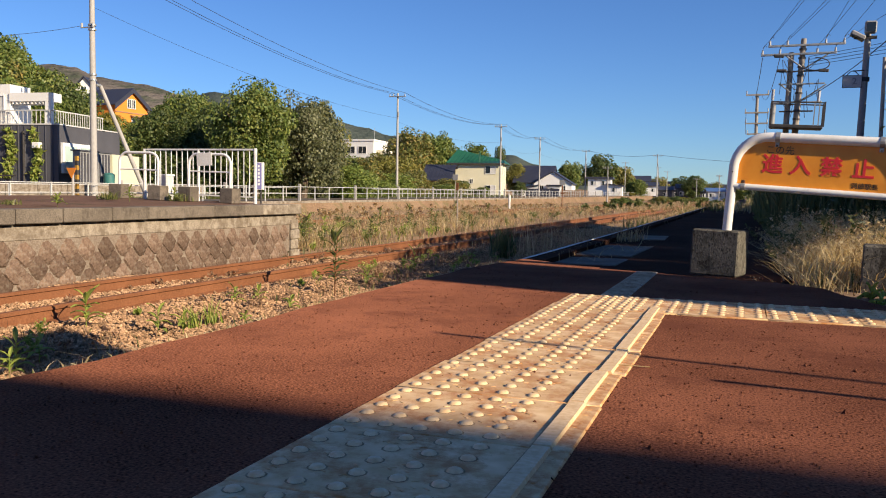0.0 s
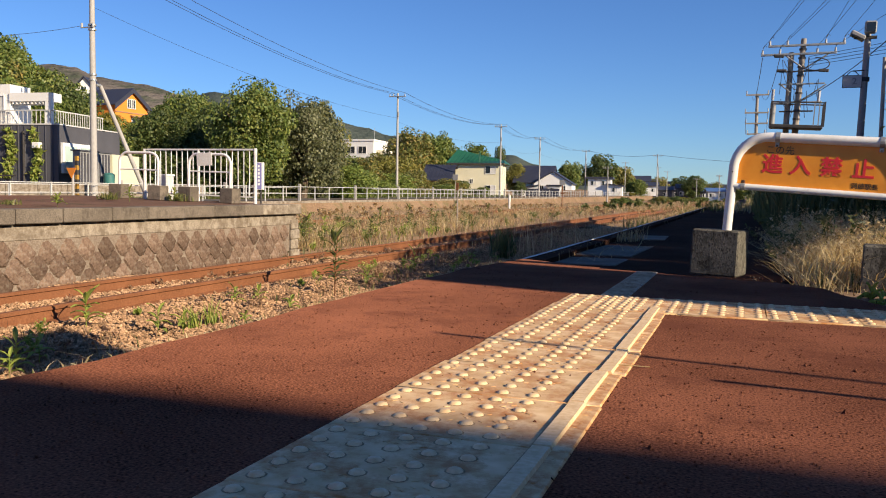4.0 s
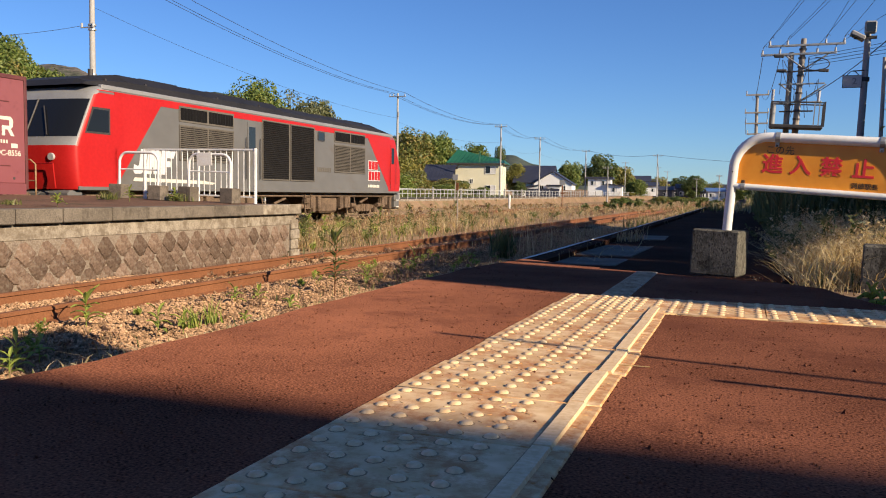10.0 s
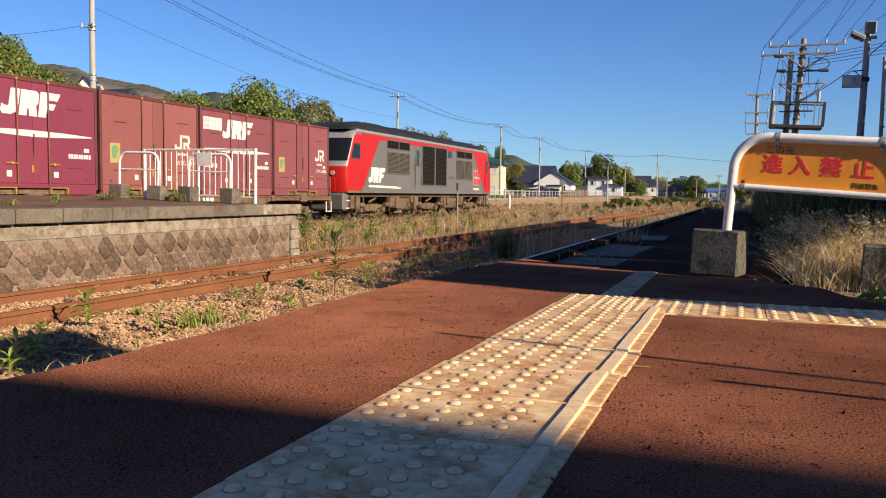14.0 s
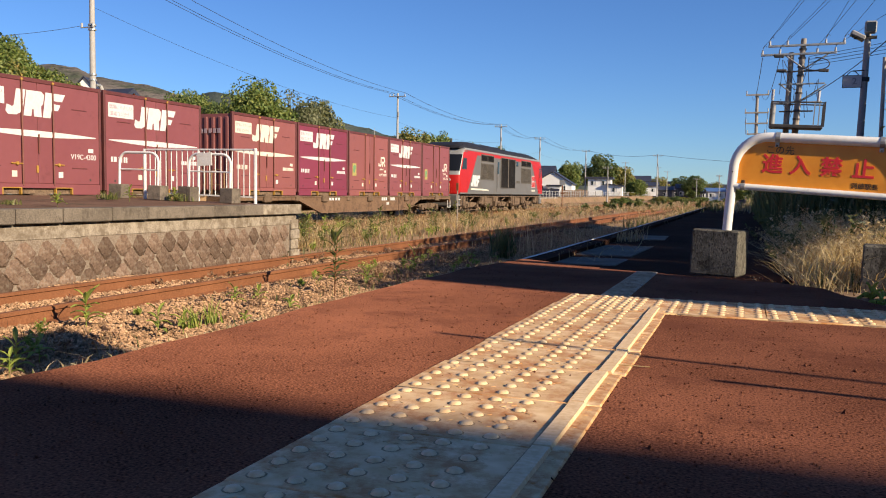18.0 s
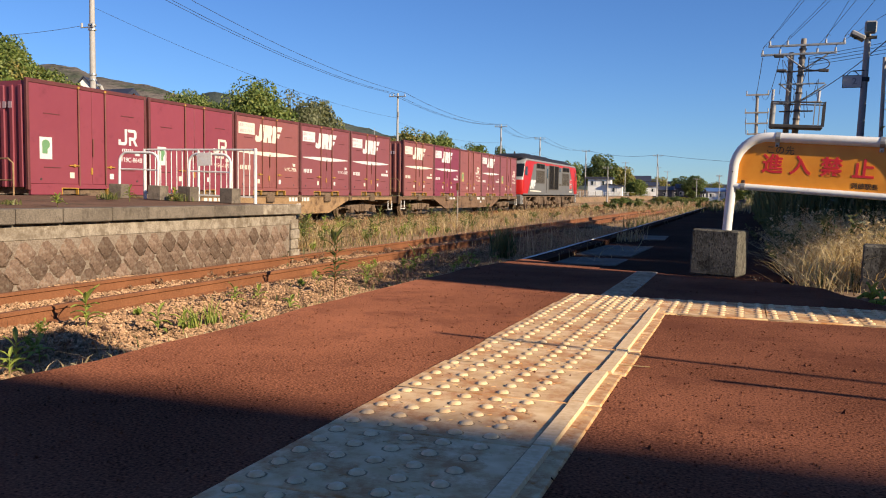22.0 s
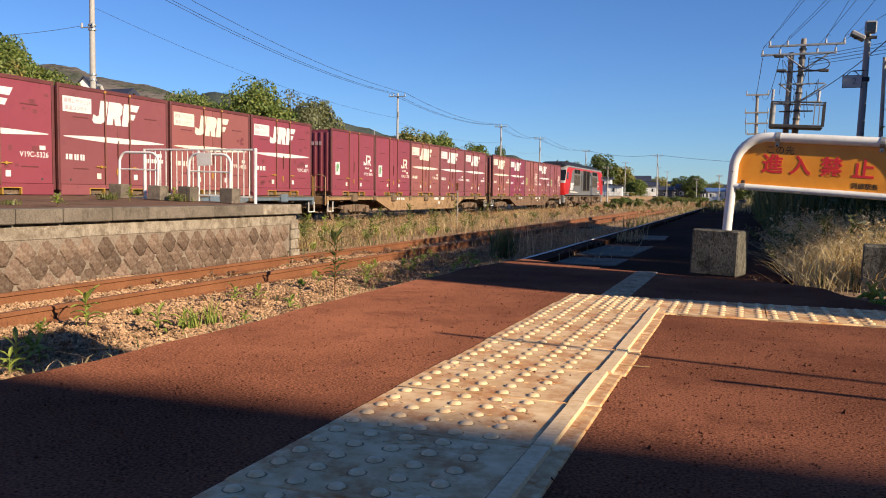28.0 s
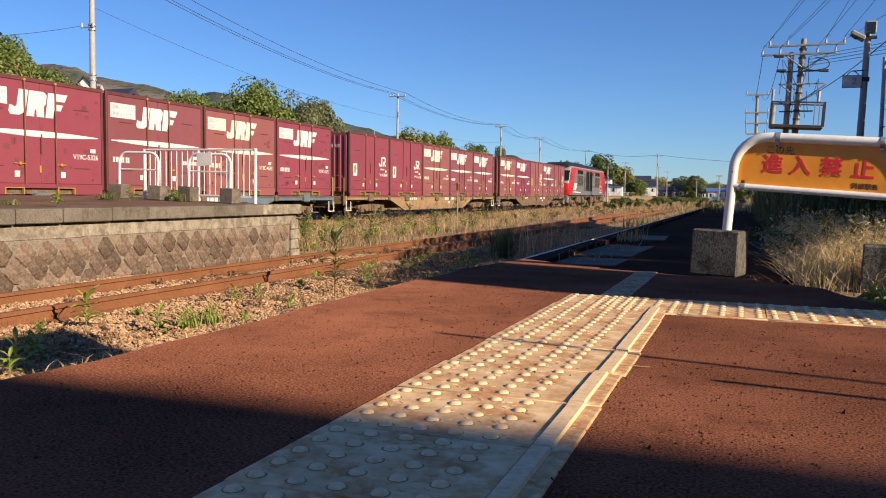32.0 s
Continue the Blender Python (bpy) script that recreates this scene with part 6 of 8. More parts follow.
marker = solo("white_marker_post", T([(-19.5, 70.5, ground_z(-19.5, 70.5) - 0.02), (-19.5, 70.5, ground_z(-19.5, 70.5) + 1.25)], 0.10, 10), M["old_white"], "short white marker post", "post")


# ---- fences along the road ----
def road_fence(x, ya, yb, h, gap, label, heavy):
    f = thing("road_fence", label, "fence")
    n = int((yb - ya) / gap)
    pm = B((0, 0, h / 2), (0.055, 0.055, h)).mesh("post", M["fence_metal"])
    hm = B((0, 0, (h + 0.14) / 2), (0.18, 0.14, h + 0.14), bev=0.02).mesh("post", M["pole_conc"])
    for i in range(n + 1):
        y = ya + gap * i
        big = heavy and i % 4 == 0
        o = new("post", hm if big else pm)
        o.parent = f
        o.matrix_basis = pose(x, y, ground_z(x, y) - 0.02)
    for k, zz in enumerate((h - 0.05, h * 0.5)):
        pts = [(x + 0.05, ya + gap * i, ground_z(x, ya + gap * i) + zz) for i in range(0, n + 1, 2)]
        part("rail", T(pts, 0.02 if not k else 0.014, 6), M["fence_metal"], f)


road_fence(-26.6, 14, 270, 0.95, 2.0, "white pipe fence on concrete posts by the road", True)
road_fence(-33.8, 20, 150, 0.9, 2.6, "pale guard fence on the far side of the road", False)
kb = thing("retaining_wall", "low weathered concrete retaining wall below the road fence", "wall", kind="structure")
for i in range(36):
    y = 14.5 + 3.0 * i
    lo_z, hi_z = -1.05 + GRADE * y, ground_z(-26.6, y) + 0.03
    part("wall_segment", B((-26.15, y, (lo_z + hi_z) / 2), (0.34, 2.97, hi_z - lo_z), bev=0.015), M["pale_concrete"], kb)
wl = thing("roadside_wall", "low weathered concrete wall segments beside the road", "wall", kind="structure")
for i in range(12):
    y = 24.0 + 2.02 * i
    part("wall_segment", B((-34.9, y, ground_z(-34.9, y) + 0.42), (0.3, 1.98, 0.95), bev=0.02), M["pale_concrete"], wl)


# ---- houses ----
def window(parent, c, w, h, face, curtain=False):
    """A framed window on a wall that faces -y ('s') or +x ('e')."""
    x, y, z = c
    f = Geo()
    t = 0.07
    for q in (-1, 1):
        if face == "s":
            f.box((x + q * (w / 2), y - 0.04, z), (t, 0.08, h + t))
            f.box((x, y - 0.04, z + q * (h / 2)), (w, 0.08, t))
        else:
            f.box((x + 0.04, y + q * (w / 2), z), (0.08, t, h + t))
            f.box((x + 0.04, y, z + q * (h / 2)), (0.08, w, t))
    f.box((x, y - 0.03, z), (0.05, 0.05, h)) if face == "s" else f.box((x + 0.03, y, z), (0.05, 0.05, h))
    wn_ob = part("window", f, M["wall_white"], parent)
    for q in (-1, 1):
        if face == "s":
            g = B((x + q * w / 4, y - 0.015, z), (w / 2 - 0.05, 0.03, h - 0.05))
        else:
            g = B((x + 0.015, y + q * w / 4, z), (0.03, w / 2 - 0.05, h - 0.05))
        part("pane", g, M["curtain" if curtain and q > 0 else "glass_blue"], wn_ob)


def gable_roof(parent, x0, x1, y0, y1, ze, zr, mat, along="x", over=0.5, t=0.16, label=""):
    """A pitched roof over a rectangle, its ridge along x or y."""
    x0, x1, y0, y1 = x0 - over, x1 + over, y0 - over, y1 + over
    g = Geo()
    if along == "x":
        ym = (y0 + y1) / 2
        g.slab([(y0, ze), (ym, zr), (y1, ze), (y1, ze + t), (ym, zr + t), (y0, ze + t)], 0, x0, x1)
    else:
        xm = (x0 + x1) / 2
        g.slab([(x0, ze), (xm, zr), (x1, ze), (x1, ze + t), (xm, zr + t), (x0, ze + t)], 1, y0, y1)
    rf = part("roof", g, mat, parent, label)
    return rf


def seams(parent, x0, x1, y0, y1, ze, zr, mat, n):
    """Standing seams of a sheet roof whose ridge runs along x, on the slope that faces -y."""
    ym = (y0 + y1) / 2
    for i in range(n + 1):
        x = x0 + (x1 - x0) * i / n
        part("seam", T([(x, y0, ze + 0.18), (x, ym, zr + 0.18)], 0.03, 4), mat, parent)


def gable_wall(parent, x0, x1, y0, y1, z0, ze, zr, mat, along="x"):
    g = Geo()
    if along == "x":
        g.slab([(y0, z0), (y1, z0), (y1, ze), ((y0 + y1) / 2, zr), (y0, ze)], 0, x0, x1)
    else:
        g.slab([(x0, z0), (x1, z0), (x1, ze), ((x0 + x1) / 2, zr), (x0, ze)], 1, y0, y1)
    return part("wall", g, mat, parent)


def build_green_house():
    h = thing("green_roof_house", "cream two-storey house with a green sheet-metal roof", "house", pose(-36.3, 125.4, 0.7, 0, 0, 9))
    part("wall", B((-3.6, 4.0, 2.6), (7.2, 8.0, 5.4)), M["wall_cream"], h)
    g = Geo()
    vs = [(-8.6, -0.6, 5.25), (0.75, -0.6, 5.25), (0.75, 8.6, 5.25), (-8.6, 8.6, 5.25), (-7.4, 3.2, 7.6), (-7.4, 5.0, 7.6), (0.2, 3.6, 5.9), (0.2, 5.0, 5.9)]
    g.add(vs, [(0, 1, 6, 4), (1, 2, 7, 6), (2, 3, 5, 7), (3, 0, 4, 5), (4, 6, 7, 5), (3, 2, 1, 0)])
    rf = part("roof", g, M["roof_green"], h, "dark green sheet-metal roof")
    for i in range(14):
        t = i / 13
        part("seam", T([(-8.6 + 9.35 * t, -0.6, 5.29), (-7.4 + 7.6 * t, 3.35, 7.64 - 1.7 * t)], 0.04, 4), M["roof_green"], rf)
    part("flue", T([(-3.4, 0.4, 5.2), (-3.4, 0.4, 7.2)], 0.13, 8), M["roof_green"], h)
    part("fascia", B((-3.9, -0.55, 5.16), (9.2, 0.1, 0.2)), M["dark_steel"], h)
    for x, z, w, hh in ((-1.55, 4.2, 1.7, 1.2), (-1.55, 1.0, 1.7, 1.5)):
        window(h, (x, 0, z), w, hh, "s", True)
    for x, z in ((-5.2, 1.6), (-4.6, 2.4)):
        window(h, (x, 0, z), 0.5, 0.7, "s")
    for y, z in ((2.2, 4.2), (5.6, 4.2), (2.2, 1.4), (6.0, 1.6)):
        window(h, (0, y, z), 0.8, 1.5, "e")
    part("porch_post", B((-8.1, 0.4, 2.6), (0.14, 0.14, 5.2)), M["dark_steel"], h)
    part("balcony", B((-7.9, 0.6, 3.2), (1.4, 1.2, 1.1)), M["roof_dark"], h)
    for x, z in ((-6.0, 1.9), (-5.9, 1.0)):
        part("cooler", B((x, -0.2, z), (0.8, 0.35, 0.55), bev=0.03), M["wall_white"], h)


build_green_house()


def build_low_house():
    h = thing("low_house", "low brown house with a dark blue-black roof", "house", pose(-46.2, 119.5, 0.6, 0, 0, 8))
    gable_wall(h, -0.6, 3.2, 0, 7, 0, 2.4, 2.5, M["wall_brown"])
    r = gable_roof(h, -0.6, 3.2, 0, 7, 2.4, 4.9, M["roof_dark"], "x", 0.6)
    seams(r, -1.2, 3.8, -0.6, 7.6, 2.4, 4.9, M["roof_dark"], 9)
    window(h, (1.2, 0, 1.3), 1.6, 1.1, "s", True)


build_low_house()


def build_white_houses():
    h = thing("white_house", "white house with a long black pitched roof", "house", pose(-40.2, 156.6, 0.9, 0, 0, 6))
    gable_wall(h, 1.7, 9.1, 0, 8, 0, 2.5, 4.75, M["wall_white"], "y")
    gable_roof(h, 1.7, 9.1, 0, 8, 2.35, 4.85, M["roof_dark"], "y", 0.3)
    part("bay", B((5.8, -0.5, 1.0), (2.4, 1.0, 2.0)), M["wall_white"], h)
    part("bay_roof", B((5.8, -0.6, 2.15), (3.0, 1.5, 0.3), bev=0.12), M["roof_dark"], h)
    window(h, (5.8, -1.0, 1.2), 1.6, 0.9, "s", True)
    window(h, (3.2, 0, 1.6), 0.9, 1.1, "s")
    window(h, (7.5, 0, 1.6), 0.8, 1.1, "s")
    k = thing("white_house", "white low wing with a wide black roof", "house", pose(-41.9, 157.9, 0.9, 0, 0, 6))
    part("wall", B((3.0, 3.5, 1.3), (6.6, 7.0, 2.6)), M["wall_white"], k)
    gable_roof(k, -0.4, 6.2, 0, 7, 2.6, 5.2, M["roof_dark"], "x", 0.7)
    window(k, (1.4, 0, 1.5), 0.9, 1.0, "s", True)
    part("porch", B((2.6, -1.0, 0.9), (3.4, 2.0, 1.8)), M["wall_white"], k)
    part("porch_roof", B((2.6, -1.1, 1.95), (4.0, 2.4, 0.2), tilt=-8), M["roof_dark"], k)
    window(k, (3.4, -2.0, 0.9), 0.5, 1.0, "s")
    f = thing("dark_fence", "dark panel fence in front of the white houses", "fence", pose(-38.6, 150.9, 0.85, 0, 0, 3))
    for i in range(4):
        part("panel", B((0.8 + 1.6 * i, 0, 0.75), (1.56, 0.12, 1.5)), M["roof_dark"], f)
    b = thing("brown_fence", "brown wooden fence beside the lane", "fence", pose(-29.0, 151.5, 0.9))
    for i in range(3):
        part("panel", B((0.7 + 1.4 * i - 3.0, 0, 0.6), (1.38, 0.12, 1.2)), M["wall_brown"], b)
    w = thing("flat_house", "white house with flat eaves and a lean-to", "house", pose(-34.0, 191, 1.4, 0, 0, 5))
    part("wall", B((2.6, 3, 1.95), (5.2, 6, 3.9)), M["wall_white"], w)
    part("roof", B((2.6, 3, 4.1), (6.2, 7, 0.45)), M["roof_dark"], w)
    part("lean_to", B((6.2, 1.5, 1.2), (3.4, 4, 2.4)), M["wall_white"], w)
    part("lean_to_roof", B((6.2, 1.4, 2.5), (4.0, 4.8, 0.25), tilt=6), M["roof_dark"], w)
    for x, z in ((1.3, 2.9), (3.8, 2.9), (6.2, 1.4)):
        window(w, (x, 0 if x < 5 else -0.5, z), 1.2, 1.0, "s", True)
    v = thing("white_block", "white flat-roofed block above the trees", "building", pose(-76.9, 150.0, 3.0, 0, 0, 4))
    part("wall", B((3.4, 4, 4.3), (6.8, 8, 8.6)), M["wall_white"], v)
    part("parapet", B((3.4, 4, 8.75), (7.1, 8.3, 0.35)), M["wall_white"], v)
    part("lower_wing", B((7.6, 4.5, 3.4), (3.0, 6, 6.8)), M["wall_cream"], v)
    for x in (1.9, 4.4):
        window(v, (x, 0, 6.75), 1.75, 1.45, "s")
    part("antenna", T([(6.6, 1, 8.9), (6.6, 1, 11.2)], 0.05, 5), M["steel"], v)
    part("antenna_arm", T([(6.2, 1, 10.6), (7.0, 1, 10.6)], 0.04, 5), M["steel"], v)
    for x, y, wd, ht, wm, rm, lab in ((-24.5, 262, 8, 4.2, "wall_grey", "roof_dark", "distant dark-roofed house beyond the railway"), (-18.5, 285, 9, 4.6, "wall_grey", "roof_dark", "distant grey house beyond the railway"), (-13, 300, 7, 3.6, "wall_brown", "roof_dark", "distant brown shed beyond the railway"),
                                     (-10.5, 290, 6, 4.2, "wall_grey", "roof_blue", "distant blue-roofed house beyond the railway"), (-4.5, 330, 7, 3.6, "wall_grey", "roof_blue", "distant workshop with a blue roof"), (-30, 300, 8, 6.0, "wall_white", "roof_dark", "distant white house beyond the railway"),
                                     (-12, 370, 10, 7.0, "wall_grey", "roof_dark", "distant grey block beyond the railway"), (-43, 175, 8, 6.5, "wall_grey", "roof_dark", "grey house with a dark roof"), (-31.5, 268, 7, 6.4, "wall_grey", "roof_dark", "distant tall grey house in the town"), (-27.0, 258, 5, 4.2, "wall_white", "roof_dark", "distant white house in the town"), (-22.5, 300, 9, 6.6, "wall_grey", "roof_dark", "distant dark house in the town"), (-16.0, 262, 6, 5.0, "wall_grey", "roof_dark", "distant grey shed in the town"), (-7.5, 262, 5, 3.8, "wall_white", "roof_blue", "distant pale shed with a blue roof"), (-1.5, 292, 7, 4.2, "wall_grey", "roof_dark", "distant grey workshop beyond the railway")):
        d = thing("distant_house", lab, "house", pose(x, y, ground_z(x, y), 0, 0, 7))
        gable_wall(d, -wd / 2, wd / 2, 0, 7, 0, ht * 0.72, ht * 0.9, M[wm])
        gable_roof(d, -wd / 2, wd / 2, 0, 7, ht * 0.72, ht, M[rm], "x", 0.5)
        for q in (-0.28, 0.24):
            window(d, (wd * q, 0, ht * 0.42), 1.2, 1.1, "s", True)


build_white_houses()


def build_grey_house():
    h = thing("grey_house", "dark grey flat-roofed house with a white upper terrace", "house", pose(-37.8, 37.5, 0.55, 0, 0, 10))
    w = part("wall", B((-8.0, 3.2, 1.88), (16.0, 6.4, 3.76)), M["wall_grey"], h)
    for i in range(26):
        part("batten", B((-0.35 - 0.45 * i, -0.02, 1.86), (0.05, 0.05, 3.7)), M["wall_grey"], w)
    part("coping", B((-8.0, 3.2, 3.80), (16.1, 6.5, 0.07)), M["curtain"], h, "pale metal coping")
    # white door bay and screen wall on the road side
    d = part("white_bay", B((0.06, 1.8, 1.85), (0.16, 3.1, 1.8)), M["wall_white"], h, "white framed entrance bay")
    for y in (1.0, 2.5):
        part("pane", B((0.16, y, 1.80), (0.04, 1.1, 1.5)), M["pale_glass"], d)
    part("grey_bay", B((1.78, 0.6, 1.10), (0.44, 3.0, 2.2)), M["lamp_grey"], h, "corrugated grey shed")
    for i in range(10):
        part("rib", B((2.02, -0.75 + 0.3 * i, 1.05), (0.05, 0.13, 2.1)), M["wall_grey"], h)
    part("shed_roof", B((1.78, 0.6, 2.24), (0.60, 3.2, 0.08)), M["wall_grey"], h)
    part("screen_wall", B((1.5, 3.7, 1.08), (1.2, 3.0, 2.16)), M["wall_cream"], h, "cream screen wall")
    # terrace
    part("upper_wall", B((-7.4, 1.1, 4.82), (8.3, 1.8, 2.7)), M["wall_white"], h)
    part("pergola", B((-1.87, 0.6, 5.40), (2.74, 1.0, 0.5)), M["wall_white"], h, "white terrace canopy")
    part("pergola_post", B((-0.70, 0.25, 4.48), (0.38, 0.28, 1.36)), M["wall_white"], h)
    for i in range(9):
        part("slat", B((-3.05 + 0.25 * i, 0.6, 5.08), (0.06, 0.9, 0.16)), M["wall_white"], h)
    window(h, (-4.05, 0.18, 4.75), 0.9, 1.5, "s", True)
    rl = part("terrace_rail", B((-4.4, 0.05, 4.62), (8.0, 0.06, 0.06)), M["fence_metal"], h)
    for i in range(28):
        part("baluster", B((-8.35 + 0.288 * i, 0.05, 4.2), (0.03, 0.03, 0.84)), M["fence_metal"], rl)
    rl = part("terrace_rail", B((-0.35, 2.55, 4.62), (0.06, 5.1, 0.06)), M["fence_metal"], h)
    for i in range(22):
        part("baluster", B((-0.35, 0.08 + 0.235 * i, 4.2), (0.03, 0.03, 0.84)), M["fence_metal"], rl)
    part("gutter", T([(-2.2, -0.1, 0), (-2.2, -0.1, 3.4)], 0.06, 8), M["dark_steel"], h)
    part("lamp_box", B((-1.25, -0.18, 2.55), (0.5, 0.3, 0.35), bev=0.04), M["wall_white"], h)
    window(h, (-5.2, -0.03, 1.3), 2.2, 1.4, "s", True)
    part("planter_rail", B((-5.0, -1.0, 0.75), (6.0, 0.05, 0.08)), M["dark_steel"], h)
    b = thing("water_butt", "dark teal plastic tank beside the wall", "tank", pose(-35.45, 39.0, ground_z(-35.45, 39.0)))
    part("drum", T([(0, 0, 0), (0, 0, 1.48)], 0.30, 14, 0.33), M["teal"], b, smooth=True)
    part("lid", T([(0, 0, 1.48), (0, 0, 1.58)], 0.34, 14, 0.2), M["teal"], b, smooth=True)


build_grey_house()


def creeper(x, y, top, low, w, seed):
    """A green creeper hanging down a wall."""
    c = thing("creeper", "green creeper hanging down the dark grey wall", "plant", pose(x, y, 0), group="creepers on the grey house")
    rng = np.random.default_rng(seed)
    n = 420
    z = rng.uniform(low, top, n)
    wob = 0.18 * np.sin(z * 2.3 + seed)
    p = np.stack([wob + rng.normal(0, w, n), rng.normal(0, 0.07, n), z], -1)
    v = p[:, None, :] + rng.normal(0, 0.085, (n, 4, 3))
    part("leaves", raw("leaves", v.reshape(-1, 3).tolist(), np.arange(4 * n).reshape(-1, 4).tolist(), M["weed"]), None, c)
    part("stem", T([(0.18 * math.sin(q * 2.3 + seed), 0, q) for q in np.linspace(low, top, 9)], 0.02, 5), M["bark"], c)


creeper(-40.8, 36.83, 4.1, 1.2, 0.17, 1)
creeper(-39.1, 37.13, 4.1, 0.6, 0.17, 2)


def build_orange_house():
    h = thing("orange_house", "orange gabled house with a dark roof among the trees", "house", pose(-67.55, 75.4, 6.6, 0, 0, -2))
    gable_wall(h, -5.6, 0, 0, 5.2, 0, 3.9, 5.85, M["wall_orange"], "x")
    rf = gable_roof(h, -5.6, 0, 0, 5.2, 3.75, 5.85, M["roof_dark"], "x", 0.32, 0.14)
    seams(rf, -5.9, 0.3, -0.32, 5.52, 3.62, 5.72, M["roof_dark"], 12)
    for q in (-1, 1):
        part("barge_board", Geo().slab([(2.6, 5.42), (2.6, 5.95), (2.6 + q * 2.95, 3.72), (2.6 + q * 2.95, 3.25)], 0, 0.30, 0.36), M["roof_dark"], h)
    for y in (2.15, 2.85):
        window(h, (0.0, y, 4.15), 0.55, 1.05, "e")
    window(h, (0.0, 3.3, 1.9), 1.5, 1.2, "e")
    part("trim", B((0.04, 2.6, 3.1), (0.08, 5.2, 0.12)), M["wall_brown"], h)
    part("eave_hood", B((0.25, 3.3, 2.75), (0.6, 2.0, 0.10), tilt=12), M["wall_brown"], h)
    k = thing("hill_house", "small white gabled house high on the slope", "house", pose(-108.6, 111.5, 15.5, 0, 0, 25))
    gable_wall(k, 0, 3.2, 0, 6, 0, 2.6, 4.6, M["wall_white"], "y")
    gable_roof(k, 0, 3.2, 0, 6, 2.5, 4.7, M["roof_dark"], "y", 0.4)
    window(k, (1.6, 0, 2.6), 0.8, 0.9, "s")


build_orange_house()


# ---- trees ----
def crown_mesh(name, mat, seed, n=5200, clumps=34, leaf=0.075, flat=1.0):
    """A crown of unit radius: leaves gathered in clumps round an uneven outline."""
    rng = np.random.default_rng(seed)
    c = rng.normal(size=(clumps, 3))
    c /= np.linalg.norm(c, axis=1)[:, None]
    c *= (0.30 + 0.56 * rng.random(clumps) ** 0.6)[:, None]
    c[:, 2] = c[:, 2] * 1.0 * flat
    rad = 0.16 + 0.22 * rng.random(clumps)
    k = rng.integers(0, clumps, n)
    d = rng.normal(size=(n, 3))
    d /= np.linalg.norm(d, axis=1)[:, None]
    pos = c[k] + d * (rad[k] * (0.55 + 0.5 * rng.random(n) ** 0.4))[:, None]
    nor = d + 0.7 * rng.normal(size=(n, 3)) + np.array([0, 0, 0.25])
    nor /= np.linalg.norm(nor, axis=1)[:, None]
    u = np.cross(nor, rng.normal(size=(n, 3)))
    u /= np.linalg.norm(u, axis=1)[:, None]
    v = np.cross(nor, u)
    s = (leaf * (0.6 + 0.8 * rng.random(n)))[:, None]
    vs = np.stack([pos - u * s, pos + v * s * 0.55, pos + u * s, pos - v * s * 0.55], 1).reshape(-1, 3)
    fs = np.arange(4 * n).reshape(-1, 4)
    return raw(name, vs.tolist(), fs.tolist(), mat)


CROWNS = {}
for key in ("leaf_mid", "leaf_vine", "leaf_dark", "leaf_grey", "leaf_gold", "leaf_autumn"):
    CROWNS[key] = [crown_mesh("crown", M[key], 50 + 7 * j + len(key), (26000, 22000, 9000, 8000)[j], 80 - 12 * (j % 2), (0.034, 0.036, 0.052, 0.055)[j]) for j in range(4)]


def tree(x, y, top, rx, mat, label, kind=0, seed=0, rz=None, name="tree"):
    rnd = random.Random(seed)
    z = ground_z(x, y)
    h = top - z
    rz = rz or h * 0.46
    t = thing(name, label, "tree" if name == "tree" else "bush", pose(x, y, z - 0.1))
    g = Geo()
    cz = h - rz
    r0 = 0.04 * h
    g.tube([(0, 0, 0), (0.05 * rx, 0, cz * 0.6), (0.0, 0.05 * rx, cz + rz * 0.3)], r0, 8, r0 * 0.4)
    for i in range(7):
        a = rnd.uniform(0, 6.28)
        b = rnd.uniform(0.3, 0.75)
        g.tube([(0, 0, cz * rnd.uniform(0.5, 0.9)), (rx * 0.3 * math.cos(a), rx * 0.3 * math.sin(a), cz + rz * 0.1 * b), (rx * 0.75 * math.cos(a), rx * 0.75 * math.sin(a), cz + rz * b * 0.6)], r0 * 0.4, 6, r0 * 0.1)
    part("trunk", g, M["bark"], t)
    c = part("crown", CROWNS[mat][kind + (2 if y > 100 or name == "bush" or x > 0 else 0)], None, t)
    c.matrix_basis = Matrix.LocRotScale((0, 0, cz + 0.1), Euler((0, 0, rnd.uniform(0, 6.28))), (rx, rx, rz))
    return t


